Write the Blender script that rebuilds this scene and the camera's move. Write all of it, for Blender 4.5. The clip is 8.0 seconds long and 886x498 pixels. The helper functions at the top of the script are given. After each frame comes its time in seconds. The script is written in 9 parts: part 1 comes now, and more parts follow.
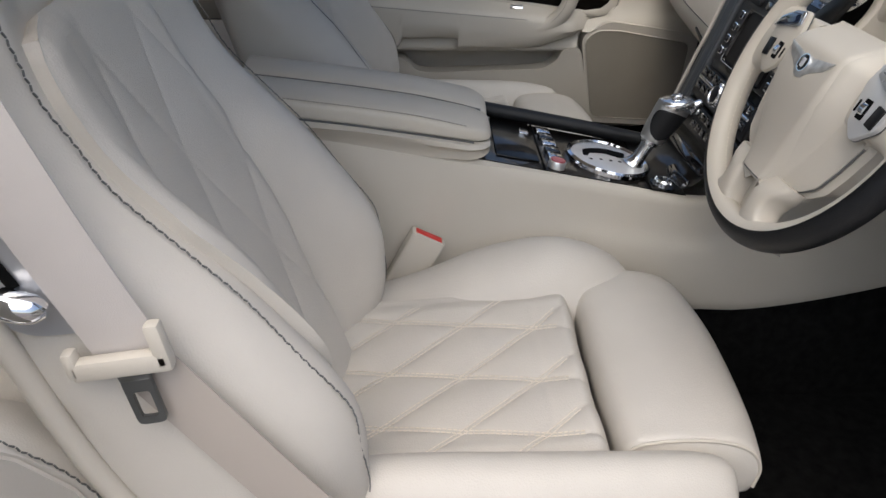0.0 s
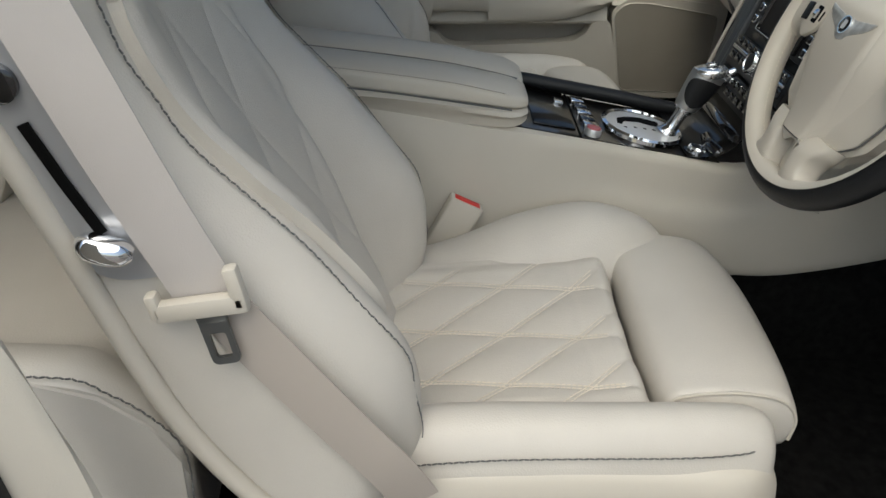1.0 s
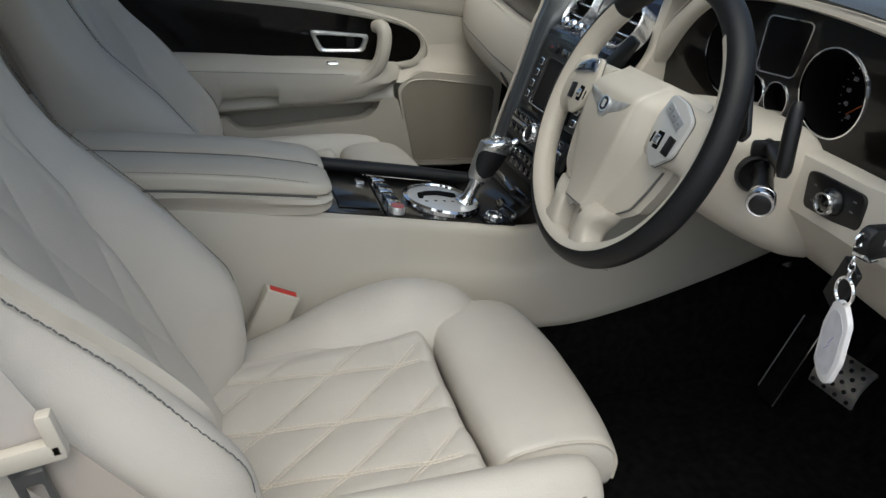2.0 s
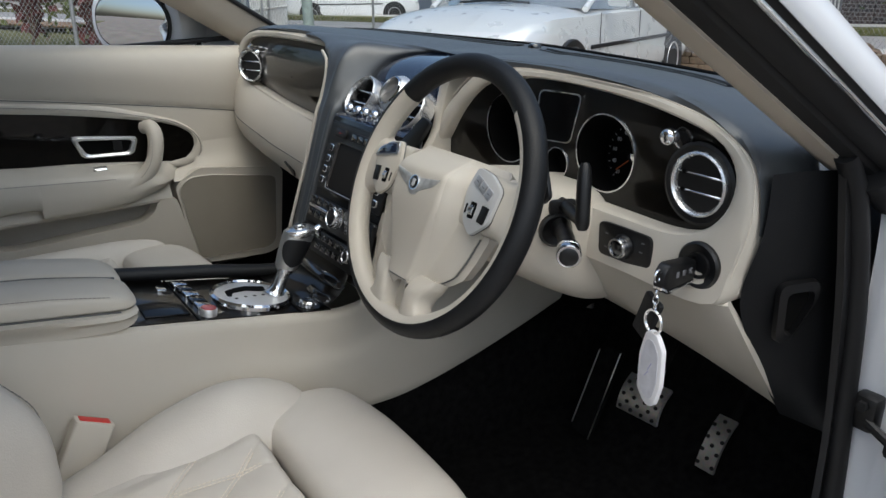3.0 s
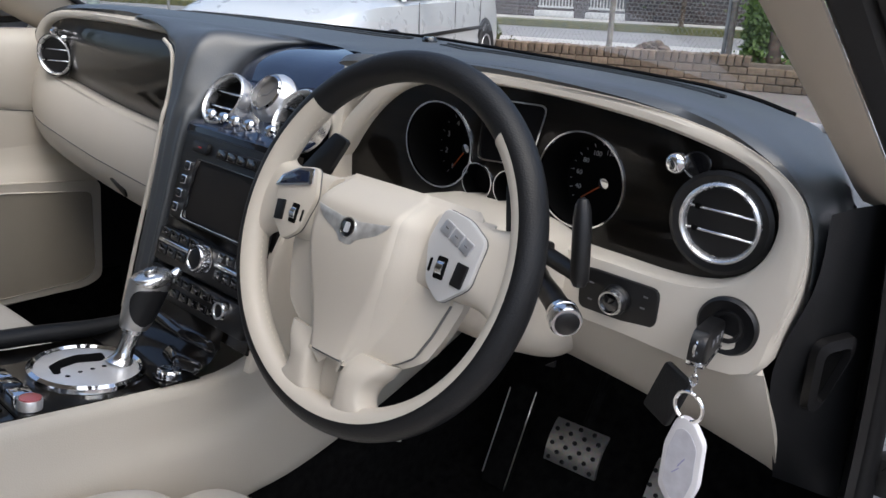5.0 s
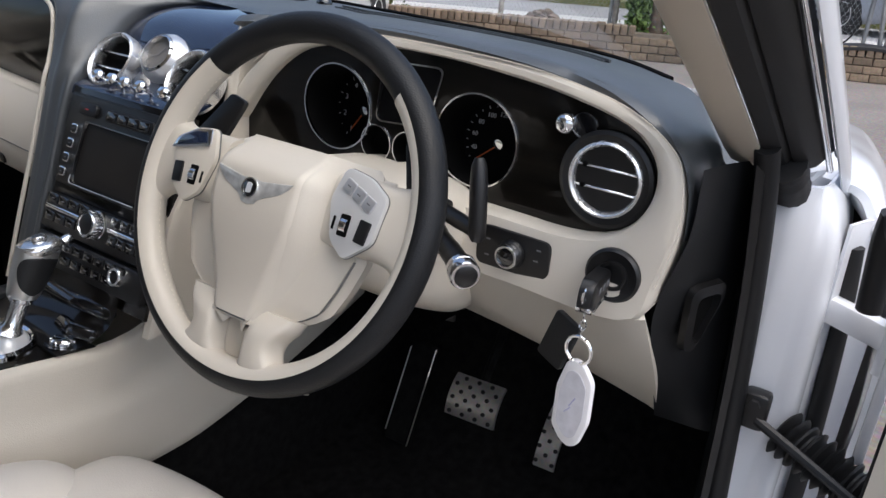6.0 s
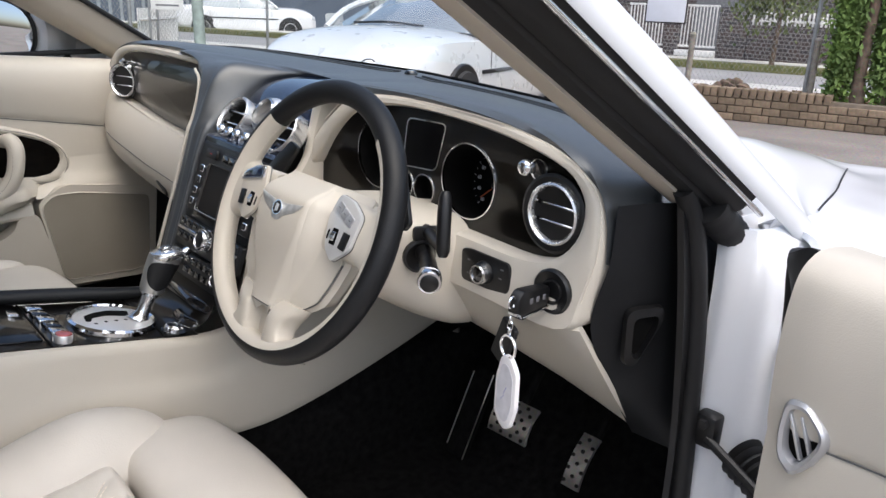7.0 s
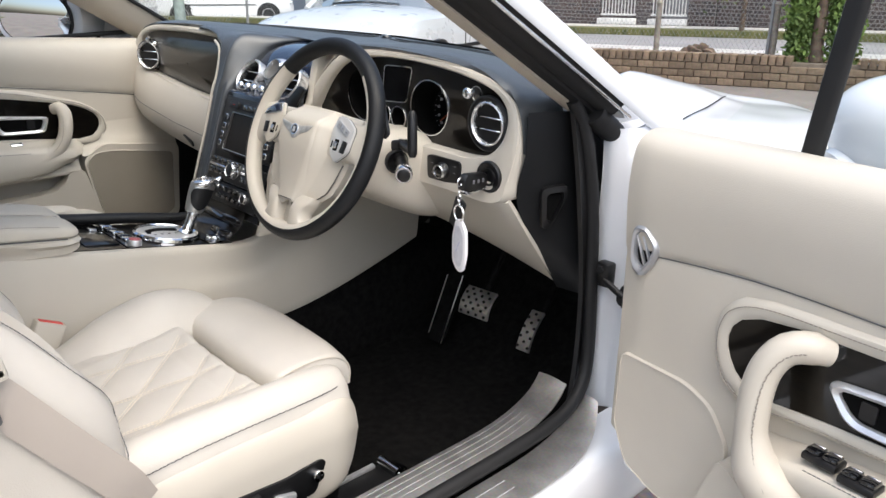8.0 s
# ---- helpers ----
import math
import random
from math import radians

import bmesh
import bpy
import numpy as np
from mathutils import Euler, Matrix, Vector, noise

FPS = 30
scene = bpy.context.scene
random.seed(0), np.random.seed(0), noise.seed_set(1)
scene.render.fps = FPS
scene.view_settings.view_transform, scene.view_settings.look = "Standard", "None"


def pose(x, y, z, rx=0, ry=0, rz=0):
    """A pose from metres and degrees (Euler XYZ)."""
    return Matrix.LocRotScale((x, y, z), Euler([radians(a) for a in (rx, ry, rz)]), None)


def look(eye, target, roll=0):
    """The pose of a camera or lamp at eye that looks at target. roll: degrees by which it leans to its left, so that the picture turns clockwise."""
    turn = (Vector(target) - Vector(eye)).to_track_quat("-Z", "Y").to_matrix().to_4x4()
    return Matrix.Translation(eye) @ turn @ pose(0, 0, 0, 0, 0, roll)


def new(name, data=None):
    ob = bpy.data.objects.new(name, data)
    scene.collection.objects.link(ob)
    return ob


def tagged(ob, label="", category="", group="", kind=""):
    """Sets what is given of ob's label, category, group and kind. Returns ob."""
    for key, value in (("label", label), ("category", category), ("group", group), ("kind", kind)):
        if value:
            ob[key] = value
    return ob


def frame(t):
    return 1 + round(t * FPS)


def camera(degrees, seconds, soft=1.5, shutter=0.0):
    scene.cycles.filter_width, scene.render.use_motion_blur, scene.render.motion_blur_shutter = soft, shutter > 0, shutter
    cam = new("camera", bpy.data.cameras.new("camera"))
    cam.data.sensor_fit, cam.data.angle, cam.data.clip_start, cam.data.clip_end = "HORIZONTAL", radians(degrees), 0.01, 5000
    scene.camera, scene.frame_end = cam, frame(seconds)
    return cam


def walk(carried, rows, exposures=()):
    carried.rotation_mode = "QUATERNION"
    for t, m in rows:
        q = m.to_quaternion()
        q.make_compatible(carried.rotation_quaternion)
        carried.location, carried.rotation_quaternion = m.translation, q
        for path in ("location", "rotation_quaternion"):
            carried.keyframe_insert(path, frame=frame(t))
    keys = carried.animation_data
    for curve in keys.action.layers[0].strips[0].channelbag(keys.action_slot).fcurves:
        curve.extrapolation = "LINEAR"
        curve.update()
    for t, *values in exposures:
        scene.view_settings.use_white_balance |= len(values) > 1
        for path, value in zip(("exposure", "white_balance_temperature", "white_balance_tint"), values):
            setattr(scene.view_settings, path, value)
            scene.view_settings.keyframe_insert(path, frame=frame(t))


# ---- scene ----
cam = camera(59.64, 8.0)
ROWS = [  # seconds, x, y, z, yaw, pitch, roll
    (0.0, 1.1821, -0.6316, 1.0668, 87.53, -29.86, 2.08),
    (0.5, 1.2031, -0.6471, 1.0561, 89.32, -29.32, 2.97),
    (1.0, 1.2219, -0.6672, 1.0593, 88.83, -31.23, 1.53),
    (1.2, 1.2215, -0.6663, 1.0563, 87.77, -32.11, 1.39),
    (2.3, 1.2248, -0.6980, 1.1106, 67.55, -23.53, 0.39),
    (2.5, 1.2213, -0.7165, 1.1155, 64.72, -22.80, -1.04),
    (3.0, 1.2087, -0.7479, 1.1053, 55.03, -20.02, 0.49),
    (3.5, 1.0933, -0.6899, 1.0997, 50.76, -18.96, 1.00),
    (4.0, 0.9868, -0.6367, 1.0889, 53.05, -20.04, 1.56),
    (4.5, 0.9394, -0.6570, 1.0829, 44.02, -20.77, 2.32),
    (5.8, 0.8981, -0.7298, 1.0842, 35.47, -20.76, 4.75),
    (6.0, 0.9261, -0.7176, 1.0826, 31.60, -22.12, 5.30),
    (6.5, 1.0464, -0.6992, 1.1002, 33.98, -20.31, 3.59),
    (7.0, 1.2380, -0.7186, 1.1177, 47.01, -18.36, 3.47),
    (7.5, 1.3786, -0.8441, 1.1326, 50.79, -15.55, 0.20),
    (7.8, 1.5029, -0.9523, 1.1239, 48.19, -18.05, 0.23),
    (8.0, 1.5740, -0.9855, 1.1182, 46.02, -19.74, 1.30),
]


def aim(x, y, z, yaw, pitch, roll):
    a, b = radians(yaw), radians(pitch)
    ahead = Vector((-math.sin(a) * math.cos(b), math.cos(a) * math.cos(b), math.sin(b)))
    return look((x, y, z), Vector((x, y, z)) + ahead, roll)


EXPOSURES = [(0.0, 0.28, 6430, 10), (0.5, 0.20, 6600, 3), (1.0, 0.11, 6520, 3), (2.5, 0.11, 6330, 4), (3.5, 0.27, 6240, 8), (4.5, 0.42, 6220, 11), (6.5, 0.61, 6330, 11), (8.0, 0.84, 6550, 9)]
walk(cam, [(t, aim(*row)) for t, *row in ROWS], EXPOSURES)

# ---- sky, sun, exposure ----
SUN_ELEV, SUN_TURN = 63.0, 107.0
sky_world = bpy.data.worlds.new("sky")
scene.world = sky_world
sky_world.use_nodes = True
sky_nodes = sky_world.node_tree.nodes
sky_tex = sky_nodes.new("ShaderNodeTexSky")
sky_tex.sky_type = "NISHITA"
sky_tex.sun_disc = False
sky_tex.sun_elevation = radians(SUN_ELEV)
sky_tex.sun_rotation = radians(SUN_TURN)
sky_tex.air_density, sky_tex.dust_density, sky_tex.ozone_density = 1.0, 4.0, 1.0
sky_nodes["Background"].inputs["Strength"].default_value = 0.15
sky_world.node_tree.links.new(sky_tex.outputs[0], sky_nodes["Background"].inputs["Color"])
sun_data = bpy.data.lights.new("sun", "SUN")
sun_data.energy, sun_data.angle, sun_data.color = 1.7, radians(84), (1.0, 0.985, 0.965)
sun_lamp = new("sun", sun_data)
a_sun, e_sun = radians(SUN_TURN), radians(SUN_ELEV)
sun_dir = Vector((math.sin(a_sun) * math.cos(e_sun), math.cos(a_sun) * math.cos(e_sun), math.sin(e_sun)))
sun_lamp.matrix_world = look(sun_dir * 30, (0, 0, 0))


# ---- materials ----
def material(name, base, rough=0.5, metal=0.0, coat=0.0, var=0.08, scale=6.0, grain=0.0, grain_scale=400.0,
             bump=0.0, bump_scale=300.0, kind="noise", second=None, rough_var=0.1, sheen=0.0, spec=0.5, wrinkle=0.0, random_var=0.0):
    m = bpy.data.materials.new(name)
    m.use_nodes = True
    nt = m.node_tree
    n, l = nt.nodes, nt.links
    bsdf = n["Principled BSDF"]
    bsdf.inputs["Roughness"].default_value = rough
    bsdf.inputs["Metallic"].default_value = metal
    bsdf.inputs["Coat Weight"].default_value = coat
    bsdf.inputs["Coat Roughness"].default_value = 0.03
    bsdf.inputs["Sheen Weight"].default_value = sheen
    bsdf.inputs["Specular IOR Level"].default_value = spec
    co = n.new("ShaderNodeTexCoord")
    big = n.new("ShaderNodeTexNoise")
    big.inputs["Scale"].default_value = scale
    big.inputs["Detail"].default_value = 5.0
    l.new(co.outputs["Object"], big.inputs["Vector"])
    ramp = n.new("ShaderNodeValToRGB")
    dark = [c * (1 - var * 2) for c in base]
    light = list(second) if second else [min(1, c * (1 + var)) for c in base]
    ramp.color_ramp.elements[0].color = (*dark, 1)
    ramp.color_ramp.elements[1].color = (*light, 1)
    ramp.color_ramp.elements[0].position, ramp.color_ramp.elements[1].position = 0.3, 0.7
    l.new(big.outputs["Fac"], ramp.inputs["Fac"])
    colour = ramp.outputs["Color"]
    if grain:
        fine = n.new("ShaderNodeTexNoise")
        fine.inputs["Scale"].default_value = grain_scale
        fine.inputs["Detail"].default_value = 3.0
        l.new(co.outputs["Object"], fine.inputs["Vector"])
        mix = n.new("ShaderNodeMix")
        mix.data_type, mix.blend_type = "RGBA", "OVERLAY"
        mix.inputs["Factor"].default_value = grain
        l.new(colour, mix.inputs[6])
        l.new(fine.outputs["Color"], mix.inputs[7])
        colour = mix.outputs[2]
    if random_var:
        info = n.new("ShaderNodeObjectInfo")
        hsv = n.new("ShaderNodeHueSaturation")
        span = n.new("ShaderNodeMapRange")
        span.inputs[3].default_value, span.inputs[4].default_value = 1 - random_var, 1 + random_var
        l.new(info.outputs["Random"], span.inputs[0])
        l.new(span.outputs[0], hsv.inputs["Value"])
        l.new(colour, hsv.inputs["Color"])
        colour = hsv.outputs["Color"]
    l.new(colour, bsdf.inputs["Base Color"])
    rr = n.new("ShaderNodeMapRange")
    rr.inputs[3].default_value, rr.inputs[4].default_value = max(0.02, rough - rough_var * rough), min(1, rough + rough_var * rough)
    l.new(big.outputs["Fac"], rr.inputs[0])
    l.new(rr.outputs[0], bsdf.inputs["Roughness"])
    if bump:
        if kind == "leather":
            tex = n.new("ShaderNodeTexVoronoi")
            tex.inputs["Scale"].default_value = bump_scale
            out = tex.outputs["Distance"]
        else:
            tex = n.new("ShaderNodeTexNoise")
            tex.inputs["Scale"].default_value = bump_scale
            tex.inputs["Detail"].default_value = 4.0
            out = tex.outputs["Fac"]
        l.new(co.outputs["Object"], tex.inputs["Vector"])
        if wrinkle:
            soft_w = n.new("ShaderNodeTexNoise")
            soft_w.inputs["Scale"].default_value = 14.0
            soft_w.inputs["Detail"].default_value = 4.0
            soft_w.inputs["Distortion"].default_value = 0.8
            l.new(co.outputs["Object"], soft_w.inputs["Vector"])
            add = n.new("ShaderNodeMath")
            add.operation = "MULTIPLY_ADD"
            add.inputs[1].default_value = wrinkle
            l.new(soft_w.outputs["Fac"], add.inputs[0])
            l.new(out, add.inputs[2])
            out = add.outputs[0]
        b = n.new("ShaderNodeBump")
        b.inputs["Strength"].default_value = bump
        b.inputs["Distance"].default_value = 0.001
        l.new(out, b.inputs["Height"])
        l.new(b.outputs["Normal"], bsdf.inputs["Normal"])
    return m


def pane_material(name, tint, gloss=0.8):
    m = bpy.data.materials.new(name)
    m.use_nodes = True
    n, l = m.node_tree.nodes, m.node_tree.links
    n.remove(n["Principled BSDF"])
    clear, shine, mix, fr = n.new("ShaderNodeBsdfTransparent"), n.new("ShaderNodeBsdfGlossy"), n.new("ShaderNodeMixShader"), n.new("ShaderNodeLayerWeight")
    clear.inputs[0].default_value = (*tint, 1)
    shine.inputs["Roughness"].default_value = 0.01
    fr.inputs["Blend"].default_value = 0.5
    steep = n.new("ShaderNodeMath")
    steep.operation = "POWER"
    steep.inputs[1].default_value = 5.0
    k = n.new("ShaderNodeMath")
    k.operation = "MULTIPLY_ADD"
    k.inputs[1].default_value = gloss * 0.9
    k.inputs[2].default_value = 0.05 * gloss
    l.new(fr.outputs["Facing"], steep.inputs[0])
    l.new(steep.outputs[0], k.inputs[0])
    l.new(k.outputs[0], mix.inputs[0])
    l.new(clear.outputs[0], mix.inputs[1])
    l.new(shine.outputs[0], mix.inputs[2])
    l.new(mix.outputs[0], n["Material Output"].inputs[0])
    return m


CREAM = material("cream_leather", (0.570, 0.530, 0.455), 0.42, var=0.025, scale=5, bump=0.16, bump_scale=650, kind="leather", wrinkle=0.9, spec=0.4)
CREAM_SMOOTH = material("cream_trim", (0.575, 0.532, 0.455), 0.38, var=0.02, scale=4, bump=0.08, bump_scale=800, kind="leather", spec=0.4)
CREAM_SEAT = material("cream_seat_leather", (0.595, 0.560, 0.500), 0.4, var=0.035, scale=7, bump=0.2, bump_scale=520, kind="leather", wrinkle=1.6, spec=0.4)
CREAM_CLOTH = material("cream_cloth", (0.53, 0.475, 0.395), 0.85, var=0.03, scale=6, bump=0.2, bump_scale=900)
SPEAKER = material("taupe_speaker_cloth", (0.30, 0.27, 0.22), 0.8, var=0.04, scale=8, bump=0.3, bump_scale=1200)
DASH_LEATHER = material("charcoal_leather", (0.058, 0.064, 0.069), 0.36, spec=0.95, var=0.08, scale=5, bump=0.2, bump_scale=600, kind="leather")
BLACK_LEATHER = material("black_leather", (0.010, 0.0105, 0.0115), 0.46, spec=0.32, var=0.1, scale=5, bump=0.2, bump_scale=600, kind="leather")
BLACK_PLASTIC = material("black_plastic", (0.006, 0.006, 0.0065), 0.4, var=0.1, bump=0.08, bump_scale=900)
BLACK_GLOSS = material("black_gloss", (0.006, 0.006, 0.007), 0.08, var=0.1, coat=1.0)
RUBBER = material("black_rubber", (0.007, 0.007, 0.0075), 0.6, var=0.15, scale=12, bump=0.1, bump_scale=300)
CARPET = material("black_carpet", (0.009, 0.009, 0.0095), 0.95, var=0.3, scale=60, bump=0.9, bump_scale=900, sheen=0.0, spec=0.08, second=(0.012, 0.0118, 0.0115))
CHROME = material("chrome", (0.82, 0.83, 0.85), 0.07, metal=1.0, var=0.02, scale=20)
SATIN = material("satin_aluminium", (0.78, 0.79, 0.80), 0.33, metal=0.72, var=0.05, scale=30, bump=0.05, bump_scale=700)
STEEL = material("brushed_steel", (0.60, 0.59, 0.575), 0.36, metal=0.9, var=0.1, scale=25, grain=0.3, grain_scale=200)
# dark gloss; the blue of the mirrored sky is put into its base colour
SKY_TINT_GLOSS = material("sky_tinted_gloss", (0.012, 0.020, 0.045), 0.05, coat=1.0, var=0.05)
BRIGHT = material("bright_aluminium", (0.80, 0.81, 0.83), 0.17, metal=1.0, var=0.04, scale=25)
SATIN_RING = material("satin_vent_metal", (0.80, 0.80, 0.80), 0.27, metal=0.85, var=0.03, scale=30)
CAP_METAL = material("polished_cap_metal", (0.78, 0.78, 0.77), 0.2, metal=0.95, var=0.03)
GATE_PLATE = material("satin_gate_plate", (0.82, 0.82, 0.82), 0.32, metal=0.5, var=0.03, scale=30)
BRUSHED = material("satin_lever_metal", (0.62, 0.62, 0.61), 0.30, metal=0.9, var=0.03, scale=20)
SILVER_PAINT = material("silver_plastic", (0.52, 0.53, 0.55), 0.32, metal=0.6, var=0.03)
WHITE_PAINT = material("white_car_paint", (0.78, 0.80, 0.83), 0.3, var=0.02, scale=2, coat=0.8)
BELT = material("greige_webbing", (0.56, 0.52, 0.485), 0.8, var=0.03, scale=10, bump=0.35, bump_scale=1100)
THREAD_TAN = material("tan_thread", (0.30, 0.27, 0.23), 0.7)
THREAD_DARK = material("grey_thread", (0.13, 0.13, 0.125), 0.7)
THREAD_LIGHT = material("cream_thread", (0.72, 0.66, 0.56), 0.7)
RED = material("red_plastic", (0.62, 0.03, 0.025), 0.35)
SCREEN = material("dark_screen", (0.020, 0.018, 0.016), 0.45, spec=0.15, var=0.1, scale=20)
INFO_GLASS = material("dark_display_glass", (0.0025, 0.0025, 0.003), 0.2, spec=0.15, var=0.1)
DIAL_BLACK = material("dial_black", (0.003, 0.003, 0.003), 0.7, spec=0.08)
PRINT_WHITE = material("white_print", (0.55, 0.56, 0.58), 0.5)
PRINT_GREY = material("grey_print", (0.16, 0.16, 0.17), 0.5)
NEEDLE = material("orange_needle", (0.55, 0.10, 0.02), 0.4)
TAG_WHITE = material("white_key_tag", (0.78, 0.77, 0.78), 0.35)
GLASS = pane_material("window_glass", (0.93, 0.96, 0.95), 0.3)
MIRROR = material("mirror_glass", (0.86, 0.88, 0.88), 0.01, metal=1.0, var=0.0)
VENEER = bpy.data.materials.new("dark_stained_veneer")
VENEER.use_nodes = True
vn, vl = VENEER.node_tree.nodes, VENEER.node_tree.links
v_co, v_map, v_wave, v_ramp = vn.new("ShaderNodeTexCoord"), vn.new("ShaderNodeMapping"), vn.new("ShaderNodeTexNoise"), vn.new("ShaderNodeValToRGB")
v_map.inputs["Scale"].default_value = (4, 30, 60)
v_wave.inputs["Scale"].default_value, v_wave.inputs["Detail"].default_value = 1.6, 8.0
vl.new(v_co.outputs["Object"], v_map.inputs[0])
vl.new(v_map.outputs[0], v_wave.inputs["Vector"])
vl.new(v_wave.outputs["Fac"], v_ramp.inputs[0])
v_ramp.color_ramp.elements[0].color = (0.0012, 0.0010, 0.0008, 1)
v_ramp.color_ramp.elements[1].color = (0.0060, 0.0045, 0.0030, 1)
v_ramp.color_ramp.elements[0].position, v_ramp.color_ramp.elements[1].position = 0.35, 0.75
vb = vn["Principled BSDF"]
vl.new(v_ramp.outputs[0], vb.inputs["Base Color"])
vb.inputs["Roughness"].default_value = 0.3
vb.inputs["Specular IOR Level"].default_value = 0.12
vb.inputs["Coat Weight"].default_value = 1.0
vb.inputs["Coat Roughness"].default_value = 0.02
vb.inputs["Coat IOR"].default_value = 1.36


# ---- builders ----
from mathutils.bvhtree import BVHTree


def thing(name, label, category, base=(0, 0, 0), group="", kind=""):
    ob = new(name)
    ob.empty_display_size = 0.05
    ob.location = base
    return tagged(ob, label, category, group, kind)


def part(name, bm, mat, parent=None, label="", smooth=True, angle=40):
    me = bpy.data.meshes.new(name)
    bmesh.ops.recalc_face_normals(bm, faces=bm.faces)
    lim = radians(angle)
    for e in bm.edges:
        e.smooth = len(e.link_faces) == 2 and e.calc_face_angle(0.0) < lim
    for f in bm.faces:
        f.smooth = smooth
    bm.to_mesh(me)
    bm.free()
    me.materials.append(mat)
    ob = new(name, me)
    if parent is not None:
        ob.parent = parent
        if parent.type == "EMPTY":
            ob.matrix_parent_inverse = parent.matrix_basis.inverted()
    if label:
        ob["label"] = label
    return ob


def merge(*bms):
    out = bmesh.new()
    for b in bms:
        me = bpy.data.meshes.new("tmp")
        b.to_mesh(me)
        b.free()
        out.from_mesh(me)
        bpy.data.meshes.remove(me)
    return out


def spline(pts, n, closed=False):
    """n points evenly along a Catmull-Rom curve through pts."""
    p = [Vector(q) for q in pts]
    k = len(p)
    fine = []
    for i in range(k if closed else k - 1):
        if closed:
            a, b, c, d = p[(i - 1) % k], p[i], p[(i + 1) % k], p[(i + 2) % k]
        else:
            b, c = p[i], p[i + 1]
            a = p[i - 1] if i else b * 2 - c
            d = p[i + 2] if i + 2 < k else c * 2 - b
        for j in range(16):
            t = j / 16
            fine.append(0.5 * ((2 * b) + (c - a) * t + (2 * a - 5 * b + 4 * c - d) * t * t + (3 * b - a - 3 * c + d) * t ** 3))
    fine.append(p[0].copy() if closed else p[-1].copy())
    run = [0.0]
    for u, v in zip(fine, fine[1:]):
        run.append(run[-1] + (v - u).length)
    out, j = [], 0
    for i in range(n):
        want = run[-1] * i / (n if closed else n - 1)
        while j < len(run) - 2 and run[j + 1] < want:
            j += 1
        f = (want - run[j]) / max(1e-9, run[j + 1] - run[j])
        out.append(fine[j].lerp(fine[j + 1], min(1, max(0, f))))
    return out


def grid(rows, close_u=False, close_v=False, cap=False):
    bm = bmesh.new()
    vs = [[bm.verts.new(q) for q in r] for r in rows]
    nr, nc = len(vs), len(vs[0])
    for i in range(nr if close_u else nr - 1):
        for j in range(nc if close_v else nc - 1):
            bm.faces.new((vs[i][j], vs[i][(j + 1) % nc], vs[(i + 1) % nr][(j + 1) % nc], vs[(i + 1) % nr][j]))
    if cap:
        bm.faces.new(list(reversed(vs[0])))
        bm.faces.new(vs[-1])
    return bm


def surface(ctrl, nu, nv, close_v=False, cap=False):
    """A smooth skin over rows of control points."""
    across = [spline(r, nv, close_v) for r in ctrl]
    cols = [spline([r[j] for r in across], nu) for j in range(nv)]
    return grid([[cols[j][i] for j in range(nv)] for i in range(nu)], close_v=close_v, cap=cap)


def thicken(bm, depth):
    """Gives a sheet a back and sides."""
    bmesh.ops.recalc_face_normals(bm, faces=bm.faces)
    bmesh.ops.solidify(bm, geom=bm.faces[:], thickness=depth)
    return bm


def tube(pts, radius, n=10, closed=False, flat=1.0, up=None, cap=True):
    """A pipe along pts; radius may be a list. flat squeezes it across 'up'."""
    p = [Vector(q) for q in pts]
    k = len(p)
    rad = radius if isinstance(radius, (list, tuple)) else [radius] * k
    rows = []
    ref = Vector(up) if up else None
    last = None
    for i in range(k):
        a, b = (p[(i - 1) % k], p[(i + 1) % k]) if closed else (p[max(0, i - 1)], p[min(k - 1, i + 1)])
        t = (b - a).normalized()
        if ref is not None:
            u = ref - t * ref.dot(t)
        elif last is None:
            u = t.orthogonal()
        else:
            u = last - t * last.dot(t)
        u.normalize()
        last = u
        w = t.cross(u)
        rows.append([p[i] + rad[i] * (u * math.cos(2 * math.pi * j / n) * flat + w * math.sin(2 * math.pi * j / n)) for j in range(n)])
    return grid(rows, close_u=closed, close_v=True, cap=cap and not closed)


def lathe(profile, n=32, m=None, close=False):
    """Turns (radius, height) pairs round z."""
    rows = [[Vector((r * math.cos(2 * math.pi * j / n), r * math.sin(2 * math.pi * j / n), z)) for j in range(n)] for r, z in profile]
    bm = grid(rows, close_u=close, close_v=True)
    bmesh.ops.remove_doubles(bm, verts=bm.verts, dist=1e-6)
    if not close:
        bmesh.ops.holes_fill(bm, edges=[e for e in bm.edges if e.is_boundary], sides=0)
    if m is not None:
        bm.transform(m)
    return bm


def box(size, bevel=0.0, m=None, seg=2):
    bm = bmesh.new()
    bmesh.ops.create_cube(bm, size=1)
    bmesh.ops.scale(bm, vec=size, verts=bm.verts)
    if bevel:
        bmesh.ops.bevel(bm, geom=bm.edges[:], offset=bevel, segments=seg, affect="EDGES", profile=0.5)
    if m is not None:
        bm.transform(m)
    return bm


